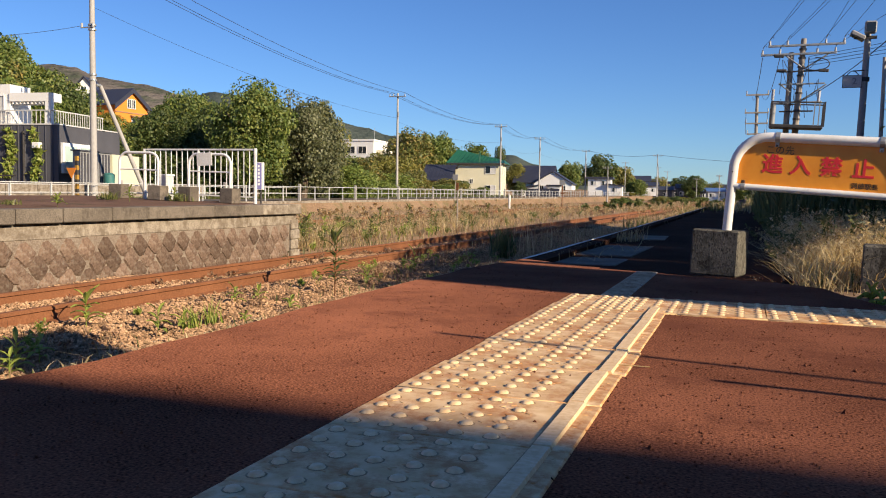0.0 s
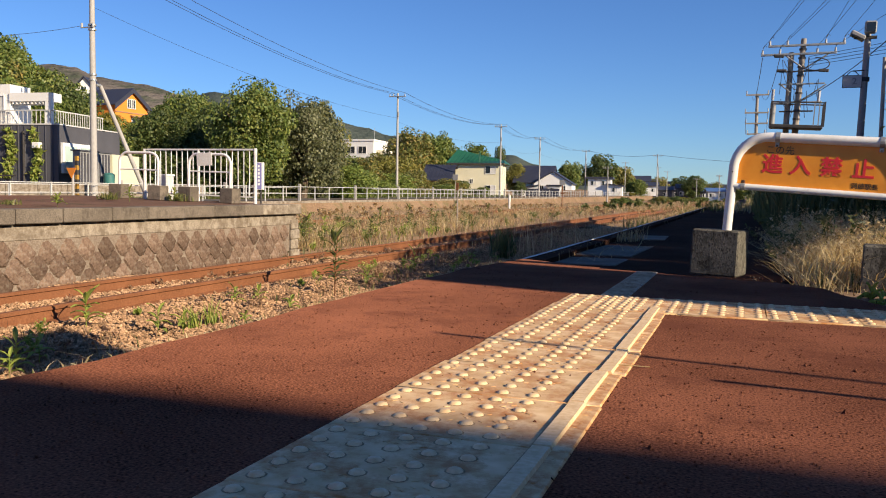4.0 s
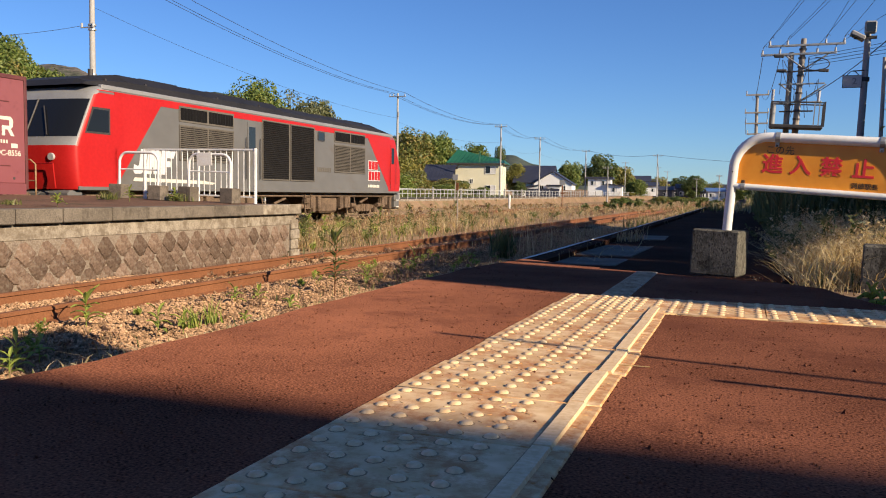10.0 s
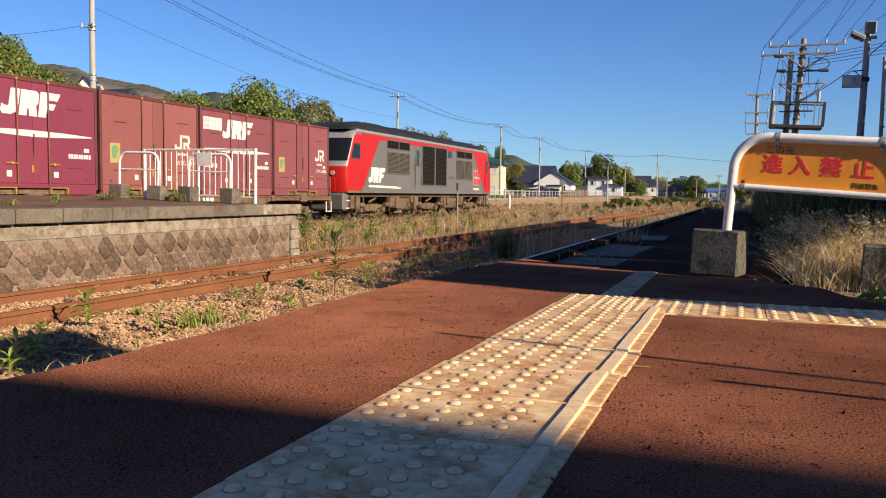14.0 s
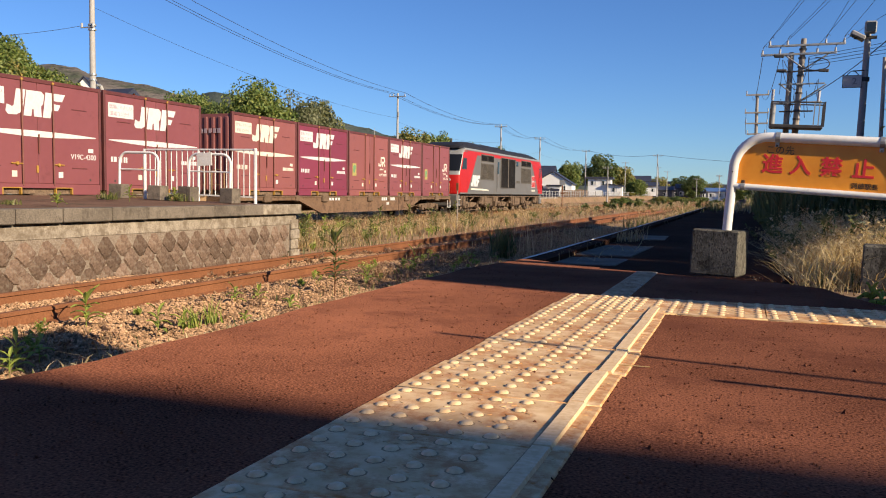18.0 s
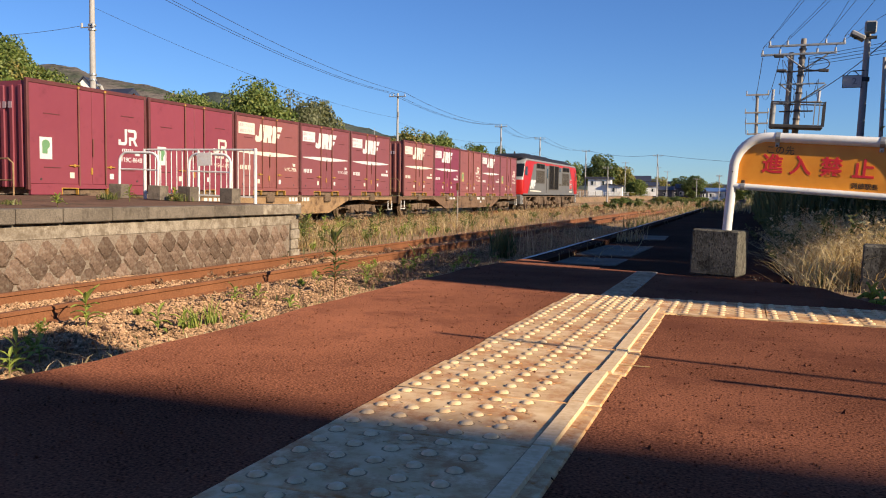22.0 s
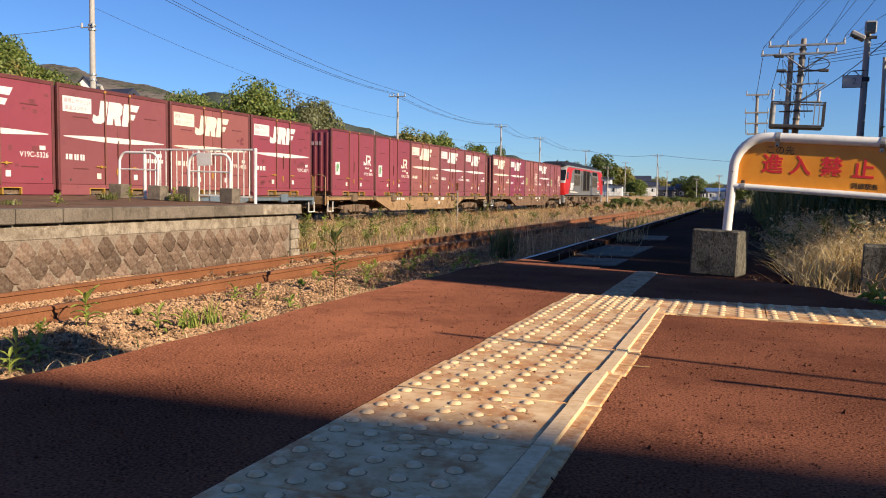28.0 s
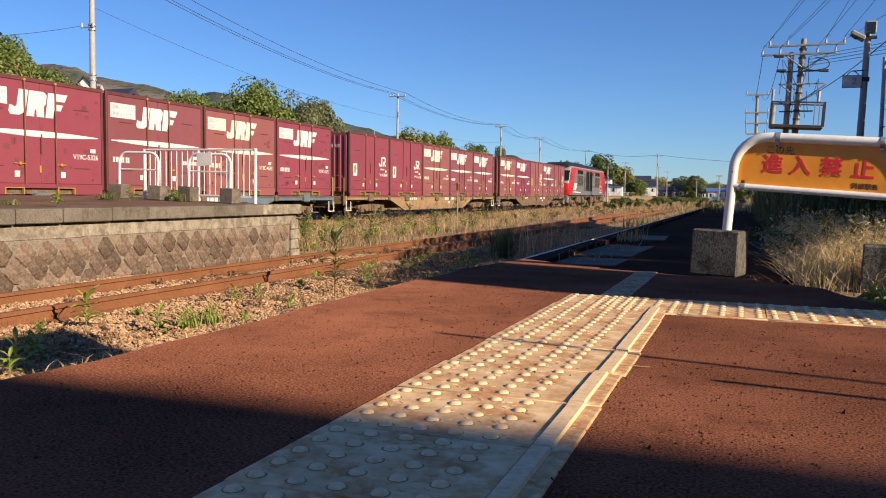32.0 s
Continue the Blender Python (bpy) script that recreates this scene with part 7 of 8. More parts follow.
FOREST = [
    (-34.9, 53.6, 8.9, 3.5, "leaf_mid", 0, 4.0, "leafy bright green broadleaf tree by the road"),
    (-36.6, 54.5, 6.2, 2.0, "leaf_mid", 1, 2.6, "green broadleaf tree beside the road"),
    (-33.3, 58.2, 8.3, 3.5, "leaf_grey", 0, 4.0, "grey-green tree with pale shoots"),
    (-33.7, 61.5, 6.9, 2.1, "leaf_grey", 1, 3.5, "grey-green bushy tree by the road"),
    (-35.3, 64.5, 8.6, 2.5, "leaf_autumn", 1, 3.6, "tree turning brown for autumn"),
    (-48.5, 63.0, 9.4, 3.0, "leaf_mid", 1, 3.4, "green tree among darker ones"),
    (-53.5, 72.0, 10.2, 3.4, "leaf_gold", 0, 3.2, "golden-leaved autumn tree beyond the railway"),
    (-43.0, 57.0, 7.2, 3.0, "leaf_dark", 0, 3.4, "dark green tree beside the road"),
    (-46.0, 56.0, 7.6, 2.8, "leaf_dark", 1, 3.4, "dark green tree beside the road"),
    (-40.2, 56.0, 6.2, 2.4, "leaf_dark", 0, 2.9, "dark dense tree behind the fence"),
    (-49.0, 57.5, 6.3, 2.8, "leaf_autumn", 0, 3.6, "tree with yellowing leaves"),
    (-52.0, 61.0, 7.2, 2.6, "leaf_mid", 0, 3.0, "green tree below the orange house"),
    (-57.5, 64.0, 7.6, 3.0, "leaf_mid", 1, 3.2, "green tree below the orange house"),
    (-60.5, 66.0, 8.0, 3.0, "leaf_autumn", 1, 3.0, "tree with yellowing leaves"),
    (-57.4, 58.0, 9.4, 2.9, "leaf_mid", 0, 3.8, "green hillside tree beyond the railway"),
    (-61.0, 60.5, 11.2, 2.6, "leaf_autumn", 0, 3.6, "yellow-green hillside tree beyond the railway"),
    (-61.0, 56.0, 12.6, 3.8, "leaf_gold", 1, 4.2, "yellow-green hillside tree beyond the railway"),
    (-60.0, 52.8, 13.2, 4.2, "leaf_mid", 0, 4.8, "tall green hillside tree beyond the railway"),
    (-64.5, 51.0, 14.2, 4.6, "leaf_gold", 0, 4.8, "tall yellow-green hillside tree beyond the railway"),
    (-56.0, 47.5, 11.0, 4.0, "leaf_mid", 1, 4.6, "green tree behind the grey house"),
    (-53.5, 53.0, 9.2, 3.4, "leaf_dark", 1, 3.8, "dark green tree behind the grey house"),
    (-62.5, 50.0, 15.2, 4.6, "leaf_gold", 1, 5.0, "yellow-green hillside tree beyond the railway"),
    (-62.0, 55.5, 14.0, 3.6, "leaf_mid", 0, 4.4, "green hillside tree beyond the railway"),
    (-67.0, 62.0, 12.0, 3.0, "leaf_mid", 1, 3.2, "green hillside tree beyond the railway"),
    (-55.5, 55.2, 10.4, 3.6, "leaf_mid", 1, 4.2, "green tree on the slope behind the houses"),
    (-58.5, 49.5, 12.2, 4.4, "leaf_autumn", 0, 5.0, "yellow-green tree on the slope behind the houses"),
    (-63.0, 47.0, 13.6, 4.8, "leaf_mid", 0, 5.4, "tall green tree on the slope behind the houses"),
    (-54.5, 59.5, 7.5, 3.2, "leaf_gold", 1, 3.8, "yellow-green tree on the slope behind the houses"),
    (-51.0, 48.0, 8.6, 3.6, "leaf_mid", 0, 4.0, "green tree on the slope behind the houses"),
    (-64.0, 56.5, 12.8, 3.6, "leaf_mid", 1, 4.0, "green tree on the slope behind the houses"),
    (-45.5, 59.5, 8.9, 3.2, "leaf_mid", 1, 3.8, "green tree behind the road fence"),
    (-41.5, 58.5, 7.8, 3.0, "leaf_dark", 1, 3.8, "dark tree behind the road fence"),
    (-38.2, 58.0, 7.4, 2.8, "leaf_dark", 0, 3.6, "dark tree behind the road fence"),
    (-49.5, 66.0, 10.0, 2.6, "leaf_autumn", 0, 3.4, "yellow-green tree below the orange house"),
    (-55.4, 133.4, 11.9, 4.9, "leaf_autumn", 0, 5.1, "tree turning yellow and brown"),
    (-52.4, 138.9, 12.4, 4.1, "leaf_mid", 1, 4.9, "tree turning yellow and brown"),
    (-47.5, 109.0, 6.6, 3.4, "leaf_gold", 1, 3.2, "golden autumn tree beyond the railway"),
    (-50.0, 153.0, 11.0, 4.2, "leaf_mid", 0, 4.0, "autumn tree behind the house"),
    (-43.2, 160.0, 7.6, 2.4, "leaf_gold", 1, 3.0, "autumn tree behind the house"),
    (-47.8, 165.0, 11.6, 1.3, "leaf_dark", 1, 4.0, "thin dark tree behind the house"),
    (-36.8, 140.0, 3.4, 1.4, "leaf_dark", 0, 1.2, "low green shrub between the houses"),
    (-41.8, 209.0, 10.3, 3.4, "leaf_mid", 1, 4.2, "green tree in the town"),
    (-38.2, 233.0, 13.2, 6.0, "leaf_dark", 0, 5.6, "large dark tree in the town"),
    (-33.0, 236.0, 10.0, 5.0, "leaf_autumn", 1, 4.2, "autumn tree in the town"),
    (-27.5, 230.0, 6.4, 3.4, "leaf_mid", 0, 2.8, "green tree in the town"),
    (-1.0, 262.0, 5.6, 4.2, "leaf_mid", 1, 2.4, "green tree at the end of the yard"),
    (5.0, 240.0, 5.2, 4.4, "leaf_mid", 0, 2.4, "green tree at the end of the yard"),
    (12.0, 225.0, 5.6, 4.6, "leaf_dark", 1, 2.6, "dark tree at the end of the yard"),
    (-9.0, 300.0, 7.0, 4.0, "leaf_autumn", 0, 3.2, "autumn tree at the end of the yard"),
    (-21.0, 300.0, 9.0, 4.6, "leaf_dark", 0, 4.2, "dark tree among distant houses"),
    (-26.0, 275.0, 8.2, 4.0, "leaf_autumn", 1, 3.8, "autumn tree among distant houses"),
    (-17.0, 330.0, 9.0, 5.0, "leaf_mid", 1, 4.0, "green tree among distant houses"),
    (-14.5, 262.0, 8.5, 3.6, "leaf_dark", 1, 3.6, "dark tree in the town"),
]
for k, (x, y, top, rx, mat, kind, rz, lab) in enumerate(FOREST):
    tree(x, y, top, rx, mat, lab, kind, 100 + k, rz)
BUSHES = [
    (-39.5, 82.0, 4.6, 2.8, "leaf_autumn"), (-37.2, 86.0, 3.2, 2.6, "leaf_vine"), (-35.8, 66.5, 2.4, 1.8, "leaf_vine"), (-35.6, 73.5, 2.3, 1.9, "leaf_vine"), (-35.7, 79.0, 2.2, 1.8, "leaf_vine"), (-36.0, 98.0, 2.2, 1.8, "leaf_mid"), (-44.5, 76.0, 5.6, 3.0, "leaf_autumn"), (-46.0, 100.0, 6.2, 3.2, "leaf_autumn"), (-43.0, 88.0, 4.8, 3.0, "leaf_autumn"), (-37.5, 92.0, 3.6, 2.6, "leaf_autumn"), (-40.8, 95.0, 5.4, 3.0, "leaf_gold"),
    (-38.0, 76.0, 3.6, 2.6, "leaf_vine"), (-36.5, 70.0, 3.0, 2.4, "leaf_vine"), (-38.0, 64.5, 3.6, 2.4, "leaf_dark"), (-39.5, 71.0, 5.0, 2.6, "leaf_dark"), (-37.0, 104.0, 3.0, 2.4, "leaf_autumn"),
    (-39.8, 113.0, 3.0, 2.8, "leaf_dark"), (-42.6, 114.0, 2.8, 2.2, "leaf_autumn"), (-37.6, 120.8, 2.2, 1.2, "leaf_mid"), (-38.9, 121.5, 1.9, 1.3, "leaf_dark"), (-45.0, 50.0, 4.4, 2.6, "leaf_dark"),
    (-42.0, 51.5, 3.8, 2.4, "leaf_dark"), (-39.0, 53.0, 3.4, 2.2, "leaf_dark"), (-47.5, 51.5, 5.2, 2.8, "leaf_mid"), (-50.0, 54.0, 6.4, 3.0, "leaf_dark"), (-41.0, 62.0, 5.6, 2.6, "leaf_dark"), (-36.0, 57.6, 3.2, 2.2, "leaf_dark"),
    (-47.5, 84.0, 4.6, 3.6, "leaf_mid"), (-48.0, 94.0, 6.0, 4.0, "leaf_mid"), (-34.9, 62.6, 3.0, 1.8, "leaf_vine"), (-31.9, 64.5, 3.3, 2.0, "leaf_vine"),
]
for k, (x, y, top, rx, mat) in enumerate(BUSHES):
    tree(x, y, top, rx, mat, "dense leafy bush behind the road fence", 1, 300 + k, (top - ground_z(x, y)) * 0.55, "bush")
# unseen trees off to the sunny side, added to dapple the far platform
for k, (x, y, top, rx) in enumerate(((9.6, 9.0, 4.5, 1.5), (10.2, 11.2, 5.0, 2.2), (9.0, 14.2, 4.6, 2.0), (11.0, 18.5, 5.5, 2.6), (10.5, 24.0, 5.5, 2.6))):
    tree(x, y, top, rx, "leaf_dark", "unseen dark leafy tree added to shade the platform", k % 2, 400 + k, 2.3)


def far_woods():
    rng = np.random.default_rng(8)
    n = 9000
    x = rng.uniform(-70, 90, n)
    y = rng.uniform(400, 520, n)
    top = 6 + 4 * np.array([noise.noise((a * 0.06, b * 0.02, 5.0)) for a, b in zip(x, y)])
    z = 1.2 + top * rng.random(n) ** 0.6
    vs = np.stack([x, y, z], -1)[:, None, :] + rng.normal(size=(n, 4, 3)) * 0.8
    tagged(new("far_woods", raw("far_woods", vs.reshape(-1, 3).tolist(), np.arange(4 * n).reshape(-1, 4).tolist(), M["leaf_dark"])), "distant line of dark trees on the horizon", "trees", kind="stuff")


far_woods()


# ---- grass ----
def blades(name, n, xr, yr, hr, w, mat, label, seed, lean=0.35, near=1.6, zoff=None, patch=0.0, scale=0.35):
    """Grass: single bent blades scattered over a patch of ground."""
    rng = np.random.default_rng(seed)
    x = rng.uniform(xr[0], xr[1], n)
    y = yr[0] + (yr[1] - yr[0]) * rng.random(n) ** near
    if patch:
        keep = np.array([noise.noise((a * scale, b * scale, seed * 3.1)) for a, b in zip(x, y)]) > rng.uniform(patch - 0.35, patch, n)
        x, y = x[keep], y[keep]
        n = len(x)
    z = np.array([zoff(a, b) if zoff else ground_z(a, b) for a, b in zip(x, y)])
    h = rng.uniform(hr[0], hr[1], n)
    a = rng.uniform(0, 6.28, n)
    ux, uy = np.cos(a), np.sin(a)
    d = rng.normal(size=(n, 2)) * (lean * h)[:, None]
    ww = w * rng.uniform(0.6, 1.4, n)
    P = np.stack([x, y, z], -1)
    U = np.stack([ux, uy, 0 * ux], -1) * ww[:, None]
    mid = P + np.stack([d[:, 0] * 0.35, d[:, 1] * 0.35, h * 0.6], -1)
    tip = P + np.stack([d[:, 0], d[:, 1], h * rng.uniform(0.8, 1.0, n)], -1)
    vs = np.stack([P - U, P + U, mid + U * 0.7, mid - U * 0.7, tip], 1).reshape(-1, 3)
    k = 5 * np.arange(n)
    fs = [(i, i + 1, i + 2, i + 3) for i in k] + [(i + 3, i + 2, i + 4) for i in k]
    tagged(new(name, raw(name, vs.tolist(), [tuple(int(q) for q in f) for f in fs], mat)), label, "grass", kind="stuff")


blades("dry_grass", 12000, (-14.2, -8.2), (15.3, 95), (0.03, 0.26), 0.007, M["dry_grass"], "dry brown grass between the tracks", 1, patch=0.22)
blades("green_grass", 2600, (-14.0, -8.2), (15.2, 80), (0.05, 0.26), 0.010, M["green_grass"], "green weeds among the dry grass", 2, patch=0.25)
blades("dry_grass", 15000, (-25.9, -17.2), (14, 120), (0.04, 0.22), 0.011, M["dry_grass"], "dry grass strip below the road fence", 3, patch=0.15)
blades("green_grass", 3600, (-25.9, -17.4), (20, 100), (0.05, 0.22), 0.014, M["green_grass"], "green weeds beyond the main line", 4, patch=0.3)
blades("dry_grass", 2600, (-5.6, -2.0), (3.4, 40), (0.06, 0.28), 0.006, M["dry_grass"], "thin dry grass on the ballast", 5, near=1.3, patch=0.15)
blades("green_grass", 1700, (-5.4, -2.0), (3.4, 30), (0.05, 0.2), 0.006, M["green_grass"], "small green weeds on the ballast", 6, near=1.3, patch=0.3, scale=0.8)
blades("verge_grass", 12000, (-36.5, -33.4), (24, 125), (0.10, 0.30), 0.03, M["green_grass"], "mown green verge beyond the road", 7, near=1.3)
blades("verge_grass", 3000, (-60, -36), (50, 125), (0.2, 0.6), 0.05, M["green_grass"], "rough green slope under the trees", 8, near=1.0)
blades("dry_grass", 7000, (-15.0, -12.6), (14.5, 85), (0.10, 0.45), 0.010, M["dry_grass"], "tall tan grass along the main line", 15, patch=-0.1)
blades("green_grass", 900, (-15.2, -12.0), (14.5, 70), (0.15, 0.55), 0.011, M["green_grass"], "green weeds along the main line", 16, patch=0.2)
blades("dry_grass", 3500, (-16.3, -15.2), (15, 90), (0.10, 0.25), 0.012, M["dry_grass"], "low dry grass between the main line rails", 17, patch=0.0)
blades("reeds", 15000, (0.37, 5.5), (9.0, 42), (0.45, 0.95), 0.014, M["reed"], "tall dark reeds beside the platform", 9, lean=0.2, near=1.3)
blades("straw_grass", 1700, (0.30, 0.75), (4.35, 9.0), (0.03, 0.14), 0.0022, M["straw"], "short straw grass at the platform side", 10, lean=0.5, near=1.1)
blades("straw_grass", 9500, (0.44, 1.6), (4.72, 8.0), (0.08, 0.33), 0.0024, M["straw"], "tangled straw-coloured grass beside the platform", 19, lean=0.55, near=1.1, patch=0.02, scale=1.7)
blades("green_grass", 2200, (0.36, 1.8), (4.5, 9.5), (0.04, 0.16), 0.004, M["green_grass"], "green weeds at the foot of the dry grass", 11, lean=0.5, near=1.2)
blades("green_grass", 260, (-1.3, -1.17), (5.0, 26), (0.03, 0.10), 0.003, M["dry_grass"], "straw tufts along the platform edge", 12, zoff=lambda a, b: -0.06 + GRADE * (b - 4.2), patch=0.3, scale=0.9)


def edge_weeds():
    """Low grass in the gap along the near platform edge."""
    blades("edge_grass", 650, (-1.62, -1.43), (1.2, 5.2), (0.02, 0.075), 0.003, M["dry_grass"], "dry grass along the platform edge", 13, near=1.1, zoff=lambda a, b: -0.09, patch=0.2, scale=1.6)
    blades("edge_grass", 260, (-1.7, -1.45), (1.2, 5.0), (0.02, 0.07), 0.003, M["green_grass"], "green grass along the platform edge", 14, near=1.1, zoff=lambda a, b: -0.09, patch=0.25, scale=1.6)


edge_weeds()


def weed(x, y, z, h, n, leaf, mat, label, seed, stem="weed"):
    """A single weed: an upright stem with lance-shaped leaves."""
    rnd = random.Random(seed)
    w = thing("weed", label, "plant", pose(x, y, z), group="trackside weeds")
    part("stem", T([(0, 0, 0), (rnd.uniform(-0.03, 0.03) * h, 0, h * 0.5), (rnd.uniform(-0.06, 0.06) * h, 0, h)], 0.008 * h + 0.002, 6, 0.003), M["weed"] if stem == "weed" else M["rail"], w)
    for i in range(n):
        zz = h * (0.25 + 0.75 * (i + 0.5) / n)
        a = 2.4 * i + rnd.uniform(-0.4, 0.4)
        L = leaf * (1.0 - 0.35 * i / n) * rnd.uniform(0.8, 1.2)
        up = rnd.uniform(0.5, 1.2) if i < n * 0.7 else rnd.uniform(1.0, 2.0)
        dx, dy = math.cos(a), math.sin(a)
        px, py = -dy, dx
        rows = []
        for t, wd in ((0.0, 0.04), (0.35, 0.19), (0.65, 0.16), (1.0, 0.0)):
            zc = zz + L * (up * t - 0.7 * t * t)
            rows.append(((dx * L * t, dy * L * t, zc), wd * L))
        vs = []
        for (cx, cy, cz), wd in rows:
            vs += [(cx + px * wd, cy + py * wd, cz + 0.01), (cx, cy, cz), (cx - px * wd, cy - py * wd, cz + 0.01)]
        fs = [q for j in range(3) for q in ((3 * j, 3 * j + 1, 3 * j + 4, 3 * j + 3), (3 * j + 1, 3 * j + 2, 3 * j + 5, 3 * j + 4))]
        part("leaf", raw("leaf", vs, fs, M[mat]), None, w)


WEEDS = [(-5.50, 5.75, 0.31, 14, 0.16, "weed"), (-4.92, 6.0, 0.27, 8, 0.15, "weed"), (-4.80, 6.2, 0.20, 7, 0.13, "weed"), (-5.32, 7.78, 0.16, 8, 0.14, "weed"), (-5.22, 8.1, 0.14, 7, 0.12, "weed"), (-4.69, 7.94, 0.12, 7, 0.13, "weed"),
         (-4.76, 9.11, 0.78, 28, 0.20, "rail"), (-5.02, 10.6, 0.20, 9, 0.2, "weed"), (-4.85, 4.40, 0.24, 10, 0.13, "weed"), (-4.95, 4.70, 0.20, 8, 0.12, "weed"), (-4.75, 4.25, 0.18, 8, 0.12, "weed"), (-6.2, 10.4, 0.4, 6, 0.10, "rail"),
         (-9.6, 17.0, 0.75, 14, 0.22, "weed"), (-10.5, 19.5, 0.6, 12, 0.2, "weed"), (-5.1, 12.6, 0.35, 9, 0.16, "weed"), (-4.6, 6.9, 0.1, 6, 0.1, "weed")]
for k, (x, y, h, n, lf, stm) in enumerate(WEEDS):
    weed(x, y, ground_z(x, y) - 0.01, h, n, lf, "green_grass" if stm == "rail" else "weed", "tall green weed with a reddish stem" if stm == "rail" else "small green leafy weed on the ballast", 700 + k, stm)
blades("grass_tuft", 40, (-4.98, -4.86), (6.4, 6.6), (0.12, 0.30), 0.008, M["weed"], "tuft of green grass on the ballast", 21, lean=0.3)
blades("grass_tuft", 36, (-4.93, -4.80), (6.68, 6.84), (0.12, 0.32), 0.008, M["weed"], "tuft of green grass on the ballast", 22, lean=0.3)
# dark reed colour here stands in for the shade on this clump
blades("shaded_tuft", 230, (-4.80, -4.42), (15.9, 16.9), (0.35, 0.80), 0.009, M["reed"], "clump of tall grass by the track, coloured dark for shade", 23, lean=0.3)
blades("dead_stalks", 60, (-4.6, -3.6), (15.5, 21.5), (0.5, 1.1), 0.006, M["dry_grass"], "thin dead stalks by the track", 24, lean=0.12)
for k, (x, y, r, n, h) in enumerate(((-9.9, 8.9, 0.12, 70, 0.10), (-11.5, 12.6, 0.16, 120, 0.22), (-10.6, 13.6, 0.2, 120, 0.20), (-9.65, 13.95, 0.12, 70, 0.16), (-9.3, 7.6, 0.15, 50, 0.22))):
    blades("platform_tuft", n, (x - r, x + r), (y - r, y + r), (h * 0.4, h), 0.008, M["shrub"], "tuft of green weeds on the island platform", 30 + k, lean=0.5, near=1.0, zoff=opp_z)
blades("fallen_straw", 22, (-1.2, -0.8), (5.6, 7.4), (0.04, 0.12), 0.0025, M["dry_grass"], "dry straw lying on the old platform", 41, lean=2.2, zoff=lambda a, b: -0.03)
blades("tufted_straw", 110, (-1.2, -0.95), (8.3, 9.2), (0.08, 0.22), 0.003, M["dry_grass"], "straw tuft growing on the old platform", 42, lean=0.4, zoff=lambda a, b: -0.03)
# unseen shade casters on the station side: low shrubs by the platform, a tall dense hedge behind them
for k, (x, y, top, rx) in enumerate(((2.1, 6.4, 1.6, 0.42), (2.15, 7.25, 1.6, 0.55), (2.2, 8.35, 1.6, 0.55), (2.35, 9.45, 1.7, 0.6))):
    tree(x, y, top, rx, "leaf_dark", "unseen dense dark shrub added to shade the platform", k % 2, 450 + k, top * 0.5, "bush")


def shade_hedge():
    rng = np.random.default_rng(45)
    n = 57000
    y = rng.uniform(2.95, 31, n)
    x = rng.uniform(5.8, 8.0, n)
    # top and open foot are shaped by where shade must fall
    top = np.interp(y, (2.95, 3.7, 4.7, 7, 11, 16, 31), (2.95, 3.1, 3.6, 4.3, 5.1, 5.9, 5.9)) + np.array([0.3 * noise.noise((q * 0.9, 0.0, 4.0)) + 0.15 * noise.noise((q * 3.1, p, 9.0)) for p, q in zip(x, y)])
    open_below = np.interp(y + 0.306 * (x - 5.8), (6.3, 6.8), (1.0, 0.0))
    foot = -0.1 + open_below * (2.85 + 0.466 * (x - 5.8))
    z = foot + np.maximum(top - 0.1 - foot, 1.0) * rng.random(n)
    # narrow gaps cut along the sun's direction, so that streaks of sun reach the old platform
    along = y + 0.306 * (x - 5.8)
    keep = ~(((along > 2.88) & (along < 3.12)) | ((along > 3.97) & (along < 4.25)) | ((along > 5.52) & (along < 5.90)))
    x, y, z = x[keep], y[keep], z[keep]
    n = len(x)
    vs = np.stack([x, y, z], -1)[:, None, :] + rng.normal(size=(n, 4, 3)) * 0.085
    tagged(new("hedge", raw("hedge", vs.reshape(-1, 3).tolist(), np.arange(4 * n).reshape(-1, 4).tolist(), M["leaf_dark"])), "unseen tall dark green hedge added to shade platform and ballast", "hedge", kind="stuff")
    stems = Geo()
    for q in (3.2, 3.9, 4.7, 5.5, 6.2):
        stems.tube([(6.9, q, ground_z(6.9, q) - 0.1), (6.85, q + 0.05, 2.9)], 0.05, 7, 0.03)
    solo("shade_hedge_stems", stems, M["bark"], "bare lower stems of the unseen added hedge", "hedge", kind="stuff")


shade_hedge()

# green shrubby weeds in the field beyond the track
rnd = random.Random(77)
for k in range(12):
    x, y = rnd.uniform(-12.8, -8.9), 15.8 + 26 * rnd.random() ** 1.5
    h = rnd.uniform(0.4, 0.95)
    weed(x, y, ground_z(x, y) - 0.01, h, 22, 0.22, "shrub", "leafy green shrub among the dry grass", 800 + k)
# leafy clump where the platform surfacing ends
for k in range(16):
    x, y = rnd.uniform(0.52, 0.85), rnd.uniform(3.42, 4.15)
    weed(x, y, ground_z(x, y) - 0.01, rnd.uniform(0.04, 0.11), 13, 0.06, "weed", "low leafy green weed at the platform side", 830 + k)

